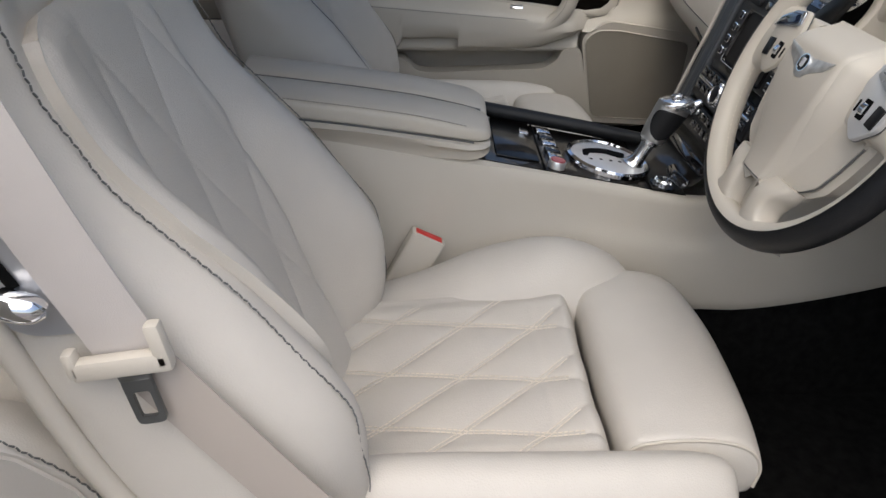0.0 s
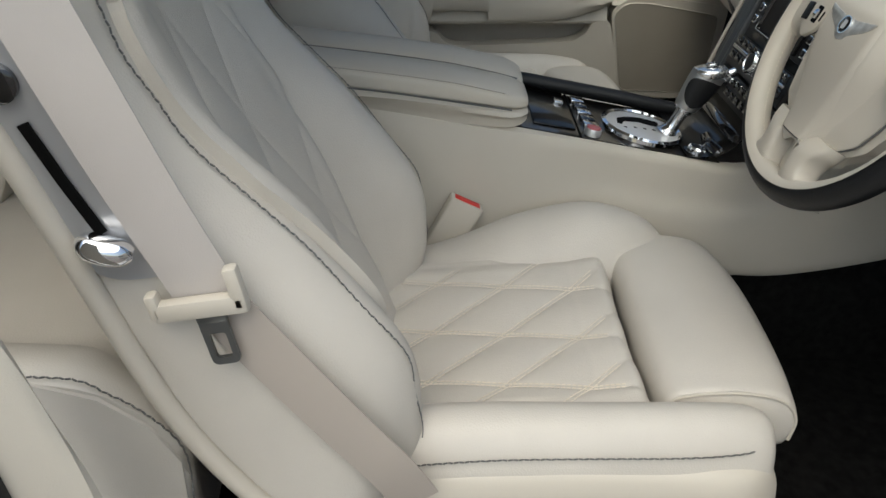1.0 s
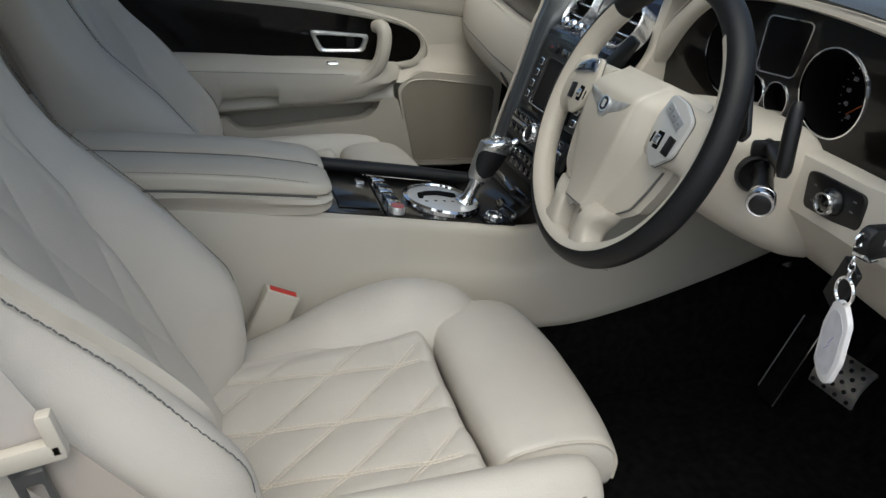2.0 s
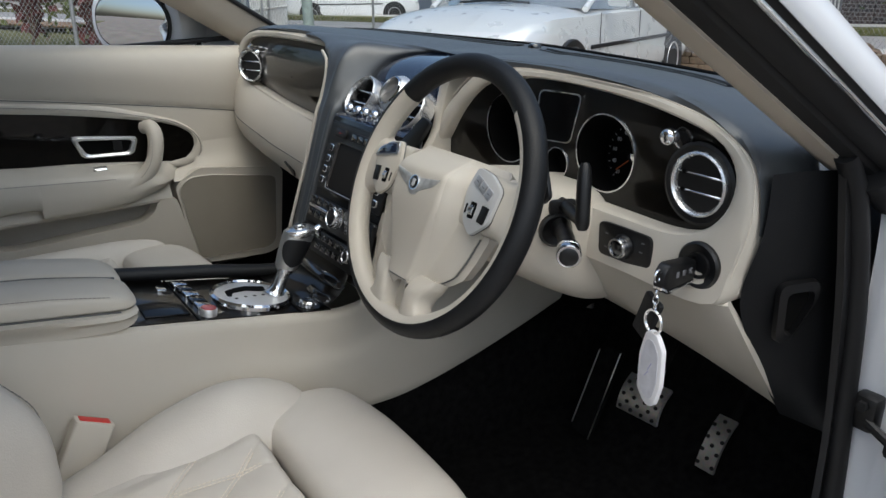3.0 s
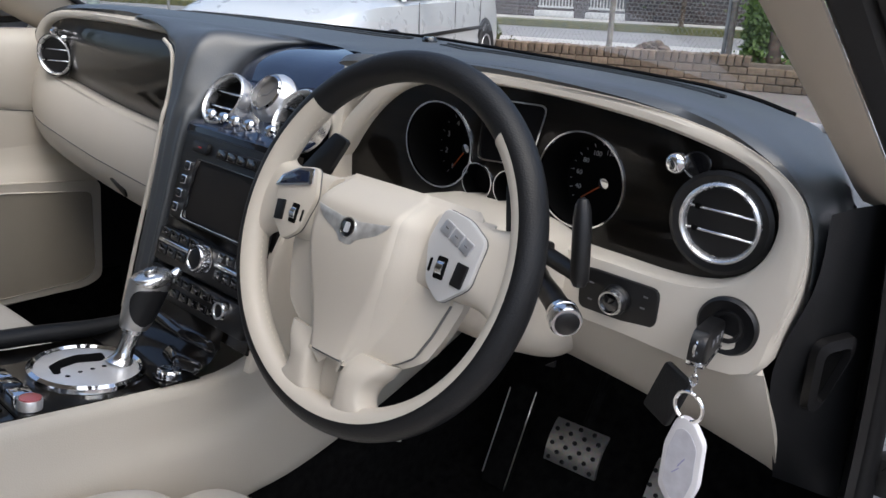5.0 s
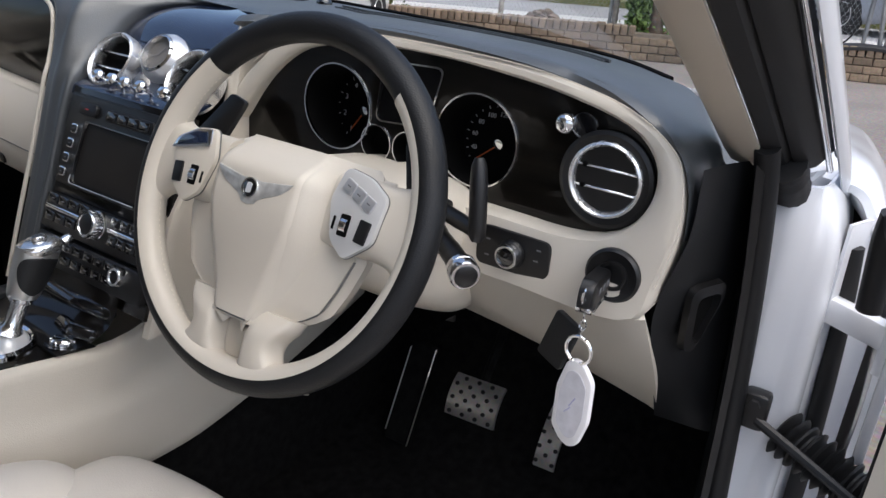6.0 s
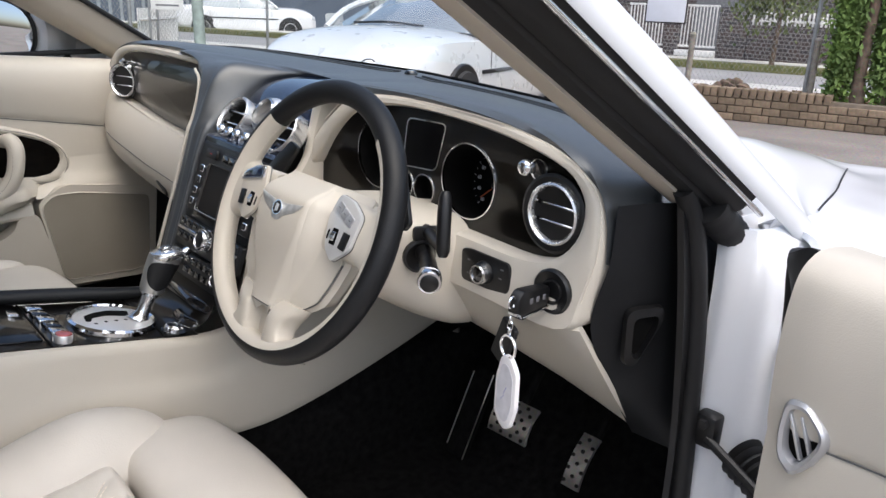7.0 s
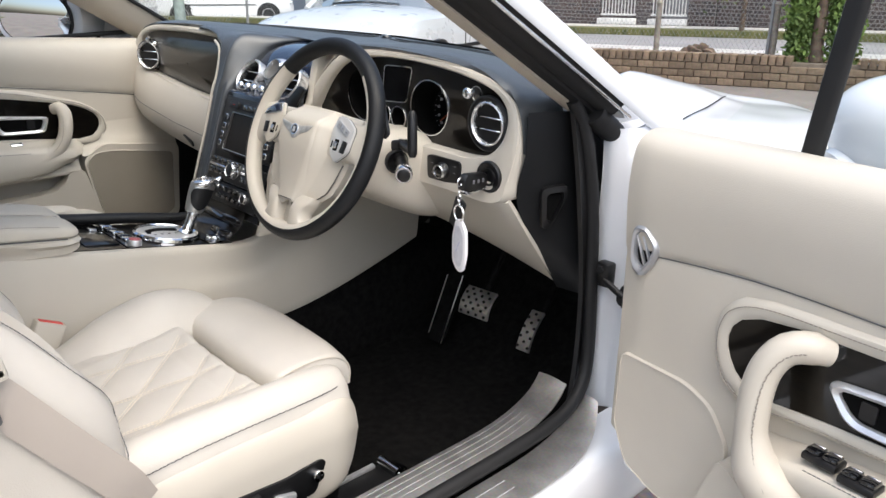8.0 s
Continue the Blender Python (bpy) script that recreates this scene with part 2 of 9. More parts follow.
def slab(poly, depth, bevel=0.0, m=None, seg=2):
    """A plate: a flat outline (x, y) with its back at z = 0 and its face at z = depth."""
    bm = bmesh.new()
    base = [bm.verts.new((x, y, 0)) for x, y in poly]
    f = bm.faces.new(base)
    up = bmesh.ops.extrude_face_region(bm, geom=[f])
    top = [v for v in up["geom"] if isinstance(v, bmesh.types.BMVert)]
    bmesh.ops.translate(bm, vec=(0, 0, depth), verts=top)
    if bevel:
        edges = [e for e in bm.edges if all(abs(v.co.z - depth) < 1e-7 for v in e.verts)]
        bmesh.ops.bevel(bm, geom=edges, offset=bevel, segments=seg, affect="EDGES", profile=0.5)
    if m is not None:
        bm.transform(m)
    return bm


def rounded(poly, radius, seg=5):
    """A polygon (x, y) with its corners rounded."""
    out, k = [], len(poly)
    for i in range(k):
        a, b, c = Vector(poly[i - 1]), Vector(poly[i]), Vector(poly[(i + 1) % k])
        r = radius[i] if isinstance(radius, (list, tuple)) else radius
        u, v = (a - b), (c - b)
        d = min(r, u.length * 0.45, v.length * 0.45)
        p, q = b + u.normalized() * d, b + v.normalized() * d
        for j in range(seg + 1):
            t = j / seg
            w = p * (1 - t) ** 2 + b * 2 * t * (1 - t) + q * t * t
            out.append((w.x, w.y))
    return out


def loop2(pts, n):
    """A smooth closed outline through (x, y) pairs."""
    return [(q.x, q.y) for q in spline([(x, y, 0) for x, y in pts], n, True)]


def ring(outer, inner, profile, put, cx, cy, n=96):
    """A rounded frame between two outlines seen from (cx, cy). profile: (share from outer to inner, metres from the outer edge, depth)."""
    def reach(poly, ang):
        dx, dy, best = math.cos(ang), math.sin(ang), None
        for (x0, y0), (x1, y1) in zip(poly, poly[1:] + poly[:1]):
            ex, ey = x1 - x0, y1 - y0
            det = ex * dy - ey * dx
            if abs(det) < 1e-12:
                continue
            fx, fy = cx - x0, cy - y0
            s = (fx * dy - fy * dx) / det
            t = (fx * ey - fy * ex) / det
            if -1e-6 <= s <= 1 + 1e-6 and t > 0 and (best is None or t > best):
                best = t
        return best
    rows = []
    for i in range(n):
        ang = 2 * math.pi * i / n
        o, q = reach(outer, ang), reach(inner, ang)
        row = []
        for share, off, depth in profile:
            r = o + (q - o) * share + off
            row.append(put(cx + r * math.cos(ang), cy + r * math.sin(ang), depth))
        rows.append(row)
    return grid(rows, close_u=True)


def stitches(path, step=0.006, length=0.0042, radius=0.0007, lift=(0, 0, 0), cross=None):
    """A row of thread stitches along a path."""
    p = [Vector(q) + Vector(lift) for q in path]
    total = sum((b - a).length for a, b in zip(p, p[1:]))
    n = max(2, int(total / step))
    q = spline(p, n + 1)
    bm = bmesh.new()
    for i in range(n):
        t = (q[i + 1] - q[i]).normalized()
        u = t.orthogonal().normalized()
        if cross:
            c = Vector(cross)
            t = (t + c * (0.9 if i % 2 else -0.9)).normalized()
            u = t.orthogonal().normalized()
        w = t.cross(u)
        mid = (q[i] + q[i + 1]) / 2
        a, b = mid - t * length / 2, mid + t * length / 2
        vs = [[bm.verts.new(e + radius * (u * math.cos(k * math.pi / 2) + w * math.sin(k * math.pi / 2))) for k in range(4)] for e in (a, b)]
        for k in range(4):
            bm.faces.new((vs[0][k], vs[0][(k + 1) % 4], vs[1][(k + 1) % 4], vs[1][k]))
        bm.faces.new(vs[0][::-1])
        bm.faces.new(vs[1])
    return bm


def frame_at(origin, right, up):
    """A matrix whose x runs right, y up and z out of a face."""
    x, y = Vector(right).normalized(), Vector(up)
    z = x.cross(y).normalized()
    y = z.cross(x)
    return Matrix(((x.x, y.x, z.x, origin[0]), (x.y, y.y, z.y, origin[1]), (x.z, y.z, z.z, origin[2]), (0, 0, 0, 1)))


def writing(name, text, size, m, mat, parent):
    cu = bpy.data.curves.new(name, "FONT")
    cu.body, cu.size, cu.align_x, cu.align_y, cu.extrude = text, size, "CENTER", "CENTER", 0.0002
    cu.materials.append(mat)
    ob = new(name, cu)
    ob.parent = parent
    if parent.type == "EMPTY":
        ob.matrix_parent_inverse = parent.matrix_basis.inverted()
    ob.matrix_basis = m
    return ob

# ---- car shell: floor, sill, posts, screen, roof ----
shell = thing("car_body", "white coupe body shell standing with its driver's door open", "car body", (0, 0, 0.2), kind="structure")
fl = [[(-0.80, -1.75, 0.19), (-0.80, -0.6, 0.185), (-0.79, 0.10, 0.19), (-0.78, 0.36, 0.25), (-0.76, 0.50, 0.42), (-0.74, 0.56, 0.72)],
      [(-0.45, -1.75, 0.18), (-0.45, -0.6, 0.175), (-0.45, 0.15, 0.18), (-0.45, 0.38, 0.24), (-0.45, 0.52, 0.42), (-0.45, 0.56, 0.72)],
      [(0.0, -1.75, 0.18), (0.0, -0.6, 0.175), (0.0, 0.15, 0.18), (0.0, 0.38, 0.24), (0.0, 0.52, 0.42), (0.0, 0.56, 0.72)],
      [(0.45, -1.75, 0.18), (0.45, -0.6, 0.175), (0.45, 0.15, 0.18), (0.45, 0.38, 0.24), (0.45, 0.52, 0.42), (0.45, 0.56, 0.72)],
      [(0.80, -1.75, 0.19), (0.80, -0.6, 0.185), (0.79, 0.10, 0.19), (0.78, 0.36, 0.25), (0.76, 0.50, 0.42), (0.74, 0.56, 0.72)]]
floor = part("floor", thicken(surface(fl, 40, 60), 0.02), CARPET)
tagged(floor, "black cut-pile carpet on the footwell floor", "carpet", kind="structure")
# kick panel beside the footwell and sill inner wall
kick = [[(0.800, 0.05, 0.93), (0.790, 0.20, 0.84), (0.770, 0.56, 0.80)], [(0.815, 0.075, 0.75), (0.795, 0.20, 0.75), (0.770, 0.56, 0.75)], [(0.822, 0.095, 0.55), (0.800, 0.20, 0.55), (0.770, 0.56, 0.55)],
        [(0.825, 0.08, 0.36), (0.800, 0.20, 0.34), (0.775, 0.56, 0.34)], [(0.80, 0.05, 0.18), (0.79, 0.20, 0.18), (0.77, 0.56, 0.2)]]
part("kick_panel", thicken(surface(kick, 24, 14), 0.008), BLACK_PLASTIC, shell, "black kick panel")
part("kick_panel", thicken(surface([[(-x, y - 0.02, z) for x, y, z in r] for r in kick], 24, 14), 0.008), BLACK_PLASTIC, shell, "black kick panel")
part("sill_carpet", thicken(surface([[(-0.775, y, 0.18), (-0.778, y, 0.27), (-0.780, y, 0.36)] for y in (-1.2, -0.6, 0.0, 0.12)], 12, 8), 0.006), CARPET, shell)
inner_sill = [[(0.795, y, 0.18), (0.797, y, 0.27), (0.800, y, 0.335)] for y in (-1.2, -0.6, 0.0, 0.12)]
part("sill_carpet", thicken(surface(inner_sill, 12, 8), 0.006), CARPET, shell)
SILL_Z = 0.345
sill_path = [(-1.15, 0.0), (-0.8, 0.0), (-0.4, 0.0), (-0.15, 0.0), (-0.05, 0.002), (0.02, 0.010), (0.06, 0.022), (0.085, 0.040)]
def sill_strip(x0, x1, dz, crown=0.003, n=60, tuck=0.0, stop=1.0):
    rows = []
    for q in spline([(y, z, 0) for y, z in sill_path], n):
        if q.x > stop:
            continue
        x_out = x1 - tuck * max(0, (q.x + 0.06) / 0.145) ** 2.2
        k = max(0, q.x + 0.15)
        bow = -0.45 * k * k
        rows.append([(x0 + (x_out - x0) * f + bow, q.x, SILL_Z + q.y * 1.0 + dz + crown * math.sin(math.pi * f)) for f in (0, 0.04, 0.3, 0.5, 0.7, 0.96, 1)])
    return grid(rows)
tp = part("tread_plate", thicken(sill_strip(0.768, 0.834, 0.002), 0.004), STEEL, shell, "brushed steel tread plate with ribs")
for k in range(4):
    part("tread_rib", thicken(sill_strip(0.778 + k * 0.0125, 0.7815 + k * 0.0125, 0.0068, 0.0006, 60, stop=0.0), 0.0015), STEEL, tp)
seal_pts = [(0.853, -1.15, 0.352), (0.853, -0.4, 0.352), (0.852, -0.12, 0.353), (0.849, 0.02, 0.362), (0.842, 0.085, 0.395), (0.832, 0.112, 0.46), (0.822, 0.115, 0.60), (0.812, 0.110, 0.75), (0.803, 0.085, 0.87), (0.800, 0.050, 0.925)]
part("door_seal", tube(spline(seal_pts, 80), 0.0125, 12), RUBBER, shell, "black rubber door seal")
part("outer_tread_plate", thicken(sill_strip(0.868, 0.944, -0.003, 0.004, tuck=0.036), 0.004), STEEL, shell, "satin metal outer sill plate")
for k in range(2):
    part("plate_rib", thicken(sill_strip(0.893 + k * 0.022, 0.8955 + k * 0.022, 0.0030, 0.0006, 60, stop=-0.16), 0.0012), SATIN, shell)
rocker = [[(0.865, y, 0.336), (0.93, y, 0.334), (0.955, y, 0.31), (0.962, y, 0.25), (0.94, y, 0.17), (0.86, y, 0.14)] for y in (-1.3, -0.6, 0.0, 0.3)]
part("sill_skin", thicken(surface(rocker, 14, 24), 0.01), WHITE_PAINT, shell, "white painted sill")
# white front door post
post = []
for z, s0, s1 in ((0.335, 0.010, 0.004), (0.45, 0.006, 0.002), (0.60, 0.010, 0.002), (0.75, 0.010, -0.002), (0.82, 0.008, -0.008), (0.872, 0.000, -0.030)):
    post.append([(0.80 + s0, 0.30, z), (0.802 + s0, 0.150, z), (0.806 + s0, 0.136, z), (0.824 + s0, 0.136, z), (0.842 + s0, 0.146, z), (0.850 + s0, 0.152, z), (0.866 + s1, 0.154, z), (0.878 + s1, 0.166, z), (0.882 + s1, 0.20, z), (0.880 + s1, 0.30, z)])
part("door_post", thicken(surface(post, 40, 60), 0.004), WHITE_PAINT, shell, "white painted front door post")
part("post_weld_line", tube([(0.8435, 0.1465, 0.36), (0.841, 0.147, 0.55), (0.842, 0.147, 0.78)], 0.0012, 6), SILVER_PAINT, shell)
part("wing_flange", thicken(surface([[(0.882, 0.19, z), (0.90, 0.235, z), (0.93, 0.25, z)] for z in (0.34, 0.6, 0.83)], 8, 8), 0.004), WHITE_PAINT, shell)
part("gap_seal", tube(spline([(0.905, 0.218, 0.36), (0.904, 0.216, 0.55), (0.897, 0.216, 0.70), (0.888, 0.214, 0.80)], 30), 0.011, 10), RUBBER, shell, "black rubber gap seal")
hg = part("hinge", box((0.085, 0.022, 0.032), 0.006, pose(0.918, 0.188, 0.724, 0, 4, -22)), WHITE_PAINT, shell, "white painted door hinge")
part("hinge_pin", lathe([(0, -0.035), (0.010, -0.035), (0.010, 0.035), (0, 0.035)], 16, pose(0.950, 0.172, 0.715)), WHITE_PAINT, hg)
part("hinge_leaf", box((0.012, 0.024, 0.16), 0.004, pose(0.956, 0.160, 0.655)), WHITE_PAINT, hg)
part("hinge", box((0.085, 0.022, 0.032), 0.006, pose(0.925, 0.188, 0.43, 0, 4, -22)), WHITE_PAINT, shell, "white painted door hinge")
# door check and cable boot
chk = part("door_check", box((0.030, 0.026, 0.046), 0.006, pose(0.843, 0.128, 0.612)), BLACK_PLASTIC, shell, "black door check strap with its mounting block")
part("check_strap", tube([(0.848, 0.118, 0.604), (0.90, 0.110, 0.585), (0.965, 0.10, 0.56)], 0.006, 8), BLACK_PLASTIC, chk)
part("check_bolt", lathe([(0.007, 0), (0.007, 0.006), (0, 0.007)], 6, frame_at((0.843, 0.114, 0.624), (1, 0, 0), (0, 0, 1))), RUBBER, chk)
boot_pts = spline([(0.875, 0.165, 0.575), (0.915, 0.150, 0.565), (0.975, 0.13, 0.55)], 40)
part("cable_boot", tube(boot_pts, [0.026 + 0.005 * math.sin(i * 1.5) for i in range(40)], 18), RUBBER, shell, "ribbed black rubber cable boot")

# screen pillars
PD = Vector((-0.2265, -1.711, 1.0))
P0 = Vector((0.777, 0.067, 0.906))
def pillar_frame(side):
    d = (PDR if side > 0 else PD).normalized()
    e1 = (Vector((1, 0, 0)) - d * d.x).normalized()
    e2 = d.cross(e1).normalized()
    if e2.z < 0:
        e2 = -e2
    return d, e1, e2
PDR, P0R = Vector((-0.10, -1.72, 1.0)), Vector((0.785, 0.067, 0.910))
def pillar_line(side, s, bend=0.03):
    if side > 0:
        return P0R + PDR * s + Vector((-0.04 * s * s, 0, -0.05 * s * s))
    return P0 + PD * s + Vector((-bend * s * s, 0, -0.10 * s * s))
def pillar_strip(side, sect, s0, s1, n=14):
    d, e1, e2 = pillar_frame(side)
    rows = []
    for i in range(n):
        c = pillar_line(side, s0 + (s1 - s0) * i / (n - 1))
        row = [c + e1 * a + e2 * b for a, b in sect]
        rows.append([(side * q.x, q.y, q.z) for q in row])
    return grid(rows)
R_IN = [(-0.033, 0.034), (-0.032, 0.013), (-0.022, 0.003), (-0.006, -0.001), (0.010, 0.002)]
R_SEAL = [(0.0105, 0.002), (0.014, 0.0), (0.021, 0.002), (0.028, 0.005), (0.0315, 0.012), (0.034, 0.009), (0.042, 0.011), (0.051, 0.016), (0.0575, 0.026), (0.0625, 0.037)]
R_OUT = [(0.0650, 0.039), (0.0648, 0.0335), (0.0672, 0.0325), (0.0700, 0.0365), (0.0722, 0.045), (0.070, 0.058), (0.060, 0.070)]
part("pillar_trim", thicken(pillar_strip(1, R_IN, -0.012, 0.36), 0.004), CREAM_CLOTH, shell, "cream cloth-covered screen pillar trim")
part("pillar_seal", thicken(pillar_strip(1, R_SEAL, -0.025, 0.36), 0.003), RUBBER, shell, "black rubber window seal")
dd, e1_, e2_ = pillar_frame(1)
part("pillar_bright_strip", tube([pillar_line(1, s) + e1_ * 0.0600 + e2_ * 0.0250 for s in np.linspace(-0.040, 0.36, 24)], 0.0034, 10), CHROME, shell)
part("screen_pillar", thicken(pillar_strip(1, R_OUT, -0.105, 0.36), 0.004), WHITE_PAINT, shell, "white painted screen pillar")
seal_end = pillar_line(1, -0.02) + e1_ * 0.025
part("seal_end", tube(spline([seal_end + Vector((0.0, -0.01, 0.012)), seal_end + Vector((0.004, 0.03, -0.018)), seal_end + Vector((0.010, 0.075, -0.042))], 14), [0.022, 0.023, 0.021, 0.023, 0.021, 0.022, 0.020, 0.022, 0.019, 0.020, 0.018, 0.016, 0.012, 0.006], 14), RUBBER, shell)
L_IN = [(-0.020, 0.050), (-0.006, 0.012), (0.014, -0.012), (0.050, -0.026), (0.080, -0.022), (0.092, -0.008)]
part("glass_seal", tube([(-q.x, q.y, q.z) for q in [pillar_line(-1, s) + pillar_frame(-1)[1] * -0.023 + pillar_frame(-1)[2] * 0.054 for s in np.linspace(-0.05, 0.36, 16)]], 0.006, 8), RUBBER, shell)
L_OUT = [(0.092, -0.008), (0.10, 0.0), (0.112, 0.006), (0.15, 0.022), (0.160, 0.036), (0.14, 0.050)]
part("pillar_trim", thicken(pillar_strip(-1, L_IN, -0.06, 0.36), 0.004), CREAM_CLOTH, shell, "cream cloth-covered screen pillar trim")
part("pillar_seal", tube([(-q.x, q.y, q.z) for q in [P0 + PD * s + Vector((-0.03 * s * s, 0, -0.1 * s * s)) + e1_ * 0.095 + e2_ * -0.006 for s in np.linspace(-0.06, 0.36, 14)]], 0.012, 10), RUBBER, shell)
part("screen_pillar", thicken(pillar_strip(-1, L_OUT, -0.06, 0.36), 0.004), WHITE_PAINT, shell, "white painted screen pillar")
# windscreen
ws = []
for f in np.linspace(0, 1, 12):
    row = []
    for g in np.linspace(-1, 1, 24):
        s = -0.02 + 0.40 * f
        c = P0 + PD * s
        x = g * (c.x + 0.012)
        b = 1 - g * g
        y0, y1 = c.y + 0.045, c.y + 0.045 + (0.36 - 0.17 * f) * b
        z = c.z + 0.035 + (0.045 - 0.01 * f) * b * (1 - 0.4 * f)
        row.append((x, y1, z))
    ws.append(row)
screen_glass = part("windscreen", grid(ws), GLASS, shell, "clear laminated windscreen")
screen_glass.visible_shadow = False
top_line = ws[-1]
header = [[(x, y + 0.01, z + 0.015) for x, y, z in top_line], [(x, y - 0.05, z - 0.012) for x, y, z in top_line], [(x * 0.98, y - 0.13, z + 0.012) for x, y, z in top_line]]
part("header_trim", thicken(grid(header), 0.008), CREAM_CLOTH, shell)
zt = top_line[12][2]
roof_rows, liner_rows = [], []
for y, hw, dz in ((-0.62, 0.66, 0.02), (-0.9, 0.66, 0.055), (-1.2, 0.645, 0.06), (-1.5, 0.62, 0.03), (-1.8, 0.58, -0.04), (-2.15, 0.53, -0.19), (-2.4, 0.5, -0.32)):
    roof_rows.append([(hw * math.sin(a), y + (0.18 * math.cos(a) if y > -0.7 else 0.02 * math.cos(a)), 1.25 + dz + 0.09 * math.cos(a)) for a in np.linspace(-math.pi / 2, math.pi / 2, 17)])
    liner_rows.append([(hw * 0.985 * math.sin(a), y + (0.18 * math.cos(a) if y > -0.7 else 0.02 * math.cos(a)), 1.215 + dz + 0.09 * math.cos(a)) for a in np.linspace(-math.pi / 2, math.pi / 2, 17)])
part("roof_skin", thicken(surface(roof_rows, 30, 34), 0.006), WHITE_PAINT, shell, "white painted roof")
ceiling = part("ceiling", surface(liner_rows, 30, 34), CREAM_CLOTH)
tagged(ceiling, "plain cream cloth roof lining", "roof lining", kind="structure")
for side in (-1, 1):
    rail = [(side * 0.69, -0.60, 1.235), (side * 0.685, -0.9, 1.275), (side * 0.67, -1.2, 1.28), (side * 0.65, -1.5, 1.25)]
    part("roof_rail", tube(spline(rail, 24), 0.035, 12), WHITE_PAINT, shell)
    quarter = [[(side * 0.66, -1.42, 1.26), (side * 0.62, -1.8, 1.21), (side * 0.56, -2.3, 0.95)], [(side * 0.86, -1.42, 0.95), (side * 0.86, -1.8, 0.96), (side * 0.84, -2.3, 0.93)],
               [(side * 0.945, -1.35, 0.72), (side * 0.955, -1.8, 0.75), (side * 0.93, -2.3, 0.75)], [(side * 0.94, -1.32, 0.34), (side * 0.95, -1.8, 0.36), (side * 0.92, -2.3, 0.4)]]
    part("rear_quarter", thicken(surface(quarter, 16, 16), 0.01), WHITE_PAINT, shell, "white painted rear quarter")
    trim = [[(side * 0.63, -1.36, 1.22), (side * 0.60, -1.8, 1.17), (side * 0.52, -2.2, 0.95)], [(side * 0.80, -1.36, 0.90), (side * 0.78, -1.8, 0.90), (side * 0.70, -2.2, 0.90)],
            [(side * 0.84, -1.26, 0.62), (side * 0.74, -1.7, 0.62), (side * 0.66, -2.2, 0.62)], [(side * 0.845, -1.2, 0.35), (side * 0.74, -1.7, 0.34), (side * 0.66, -2.2, 0.34)]]
    part("quarter_trim", thicken(surface(trim, 16, 16), 0.008), CREAM, shell, "cream leather rear side trim")
part("rear_bulkhead", box((1.5, 0.05, 0.62), 0.02, pose(0, -2.25, 0.62)), CARPET, shell)
rw = part("rear_window", box((1.05, 0.006, 0.42), 0, pose(0, -2.28, 1.08, 28)), GLASS, shell)
rw.visible_shadow = False
boot = [[(-0.90, y, z - 0.08), (-0.6, y, z), (0, y, z + 0.02), (0.6, y, z), (0.90, y, z - 0.08)] for y, z in ((-2.26, 0.95), (-2.6, 0.93), (-2.9, 0.9))]
part("boot_lid", thicken(surface(boot, 10, 20), 0.01), WHITE_PAINT, shell)
part("tail", box((1.84, 0.06, 0.62), 0.03, pose(0, -2.9, 0.55)), WHITE_PAINT, shell)
# bonnet and wings
taper = lambda y: 0.12 * max(0, y - 0.40)
HAUNCH = ((0.46, 0.902), (0.75, 0.853), (1.1, 0.790), (1.45, 0.712), (1.65, 0.622), (1.79, 0.545))
bon = [[(-0.60, y, e), (-0.45, y, (e + z) / 2 + 0.012), (-0.2, y, z + 0.03), (0.0, y, z + 0.034), (0.2, y, z + 0.03), (0.45, y, (e + z) / 2 + 0.012), (0.60, y, e)] for (y, e), z in zip(HAUNCH, (0.835, 0.800, 0.745, 0.68, 0.60, 0.54))]
bonnet = part("bonnet", thicken(surface(bon, 24, 40), 0.01), WHITE_PAINT, shell, "white painted bonnet")
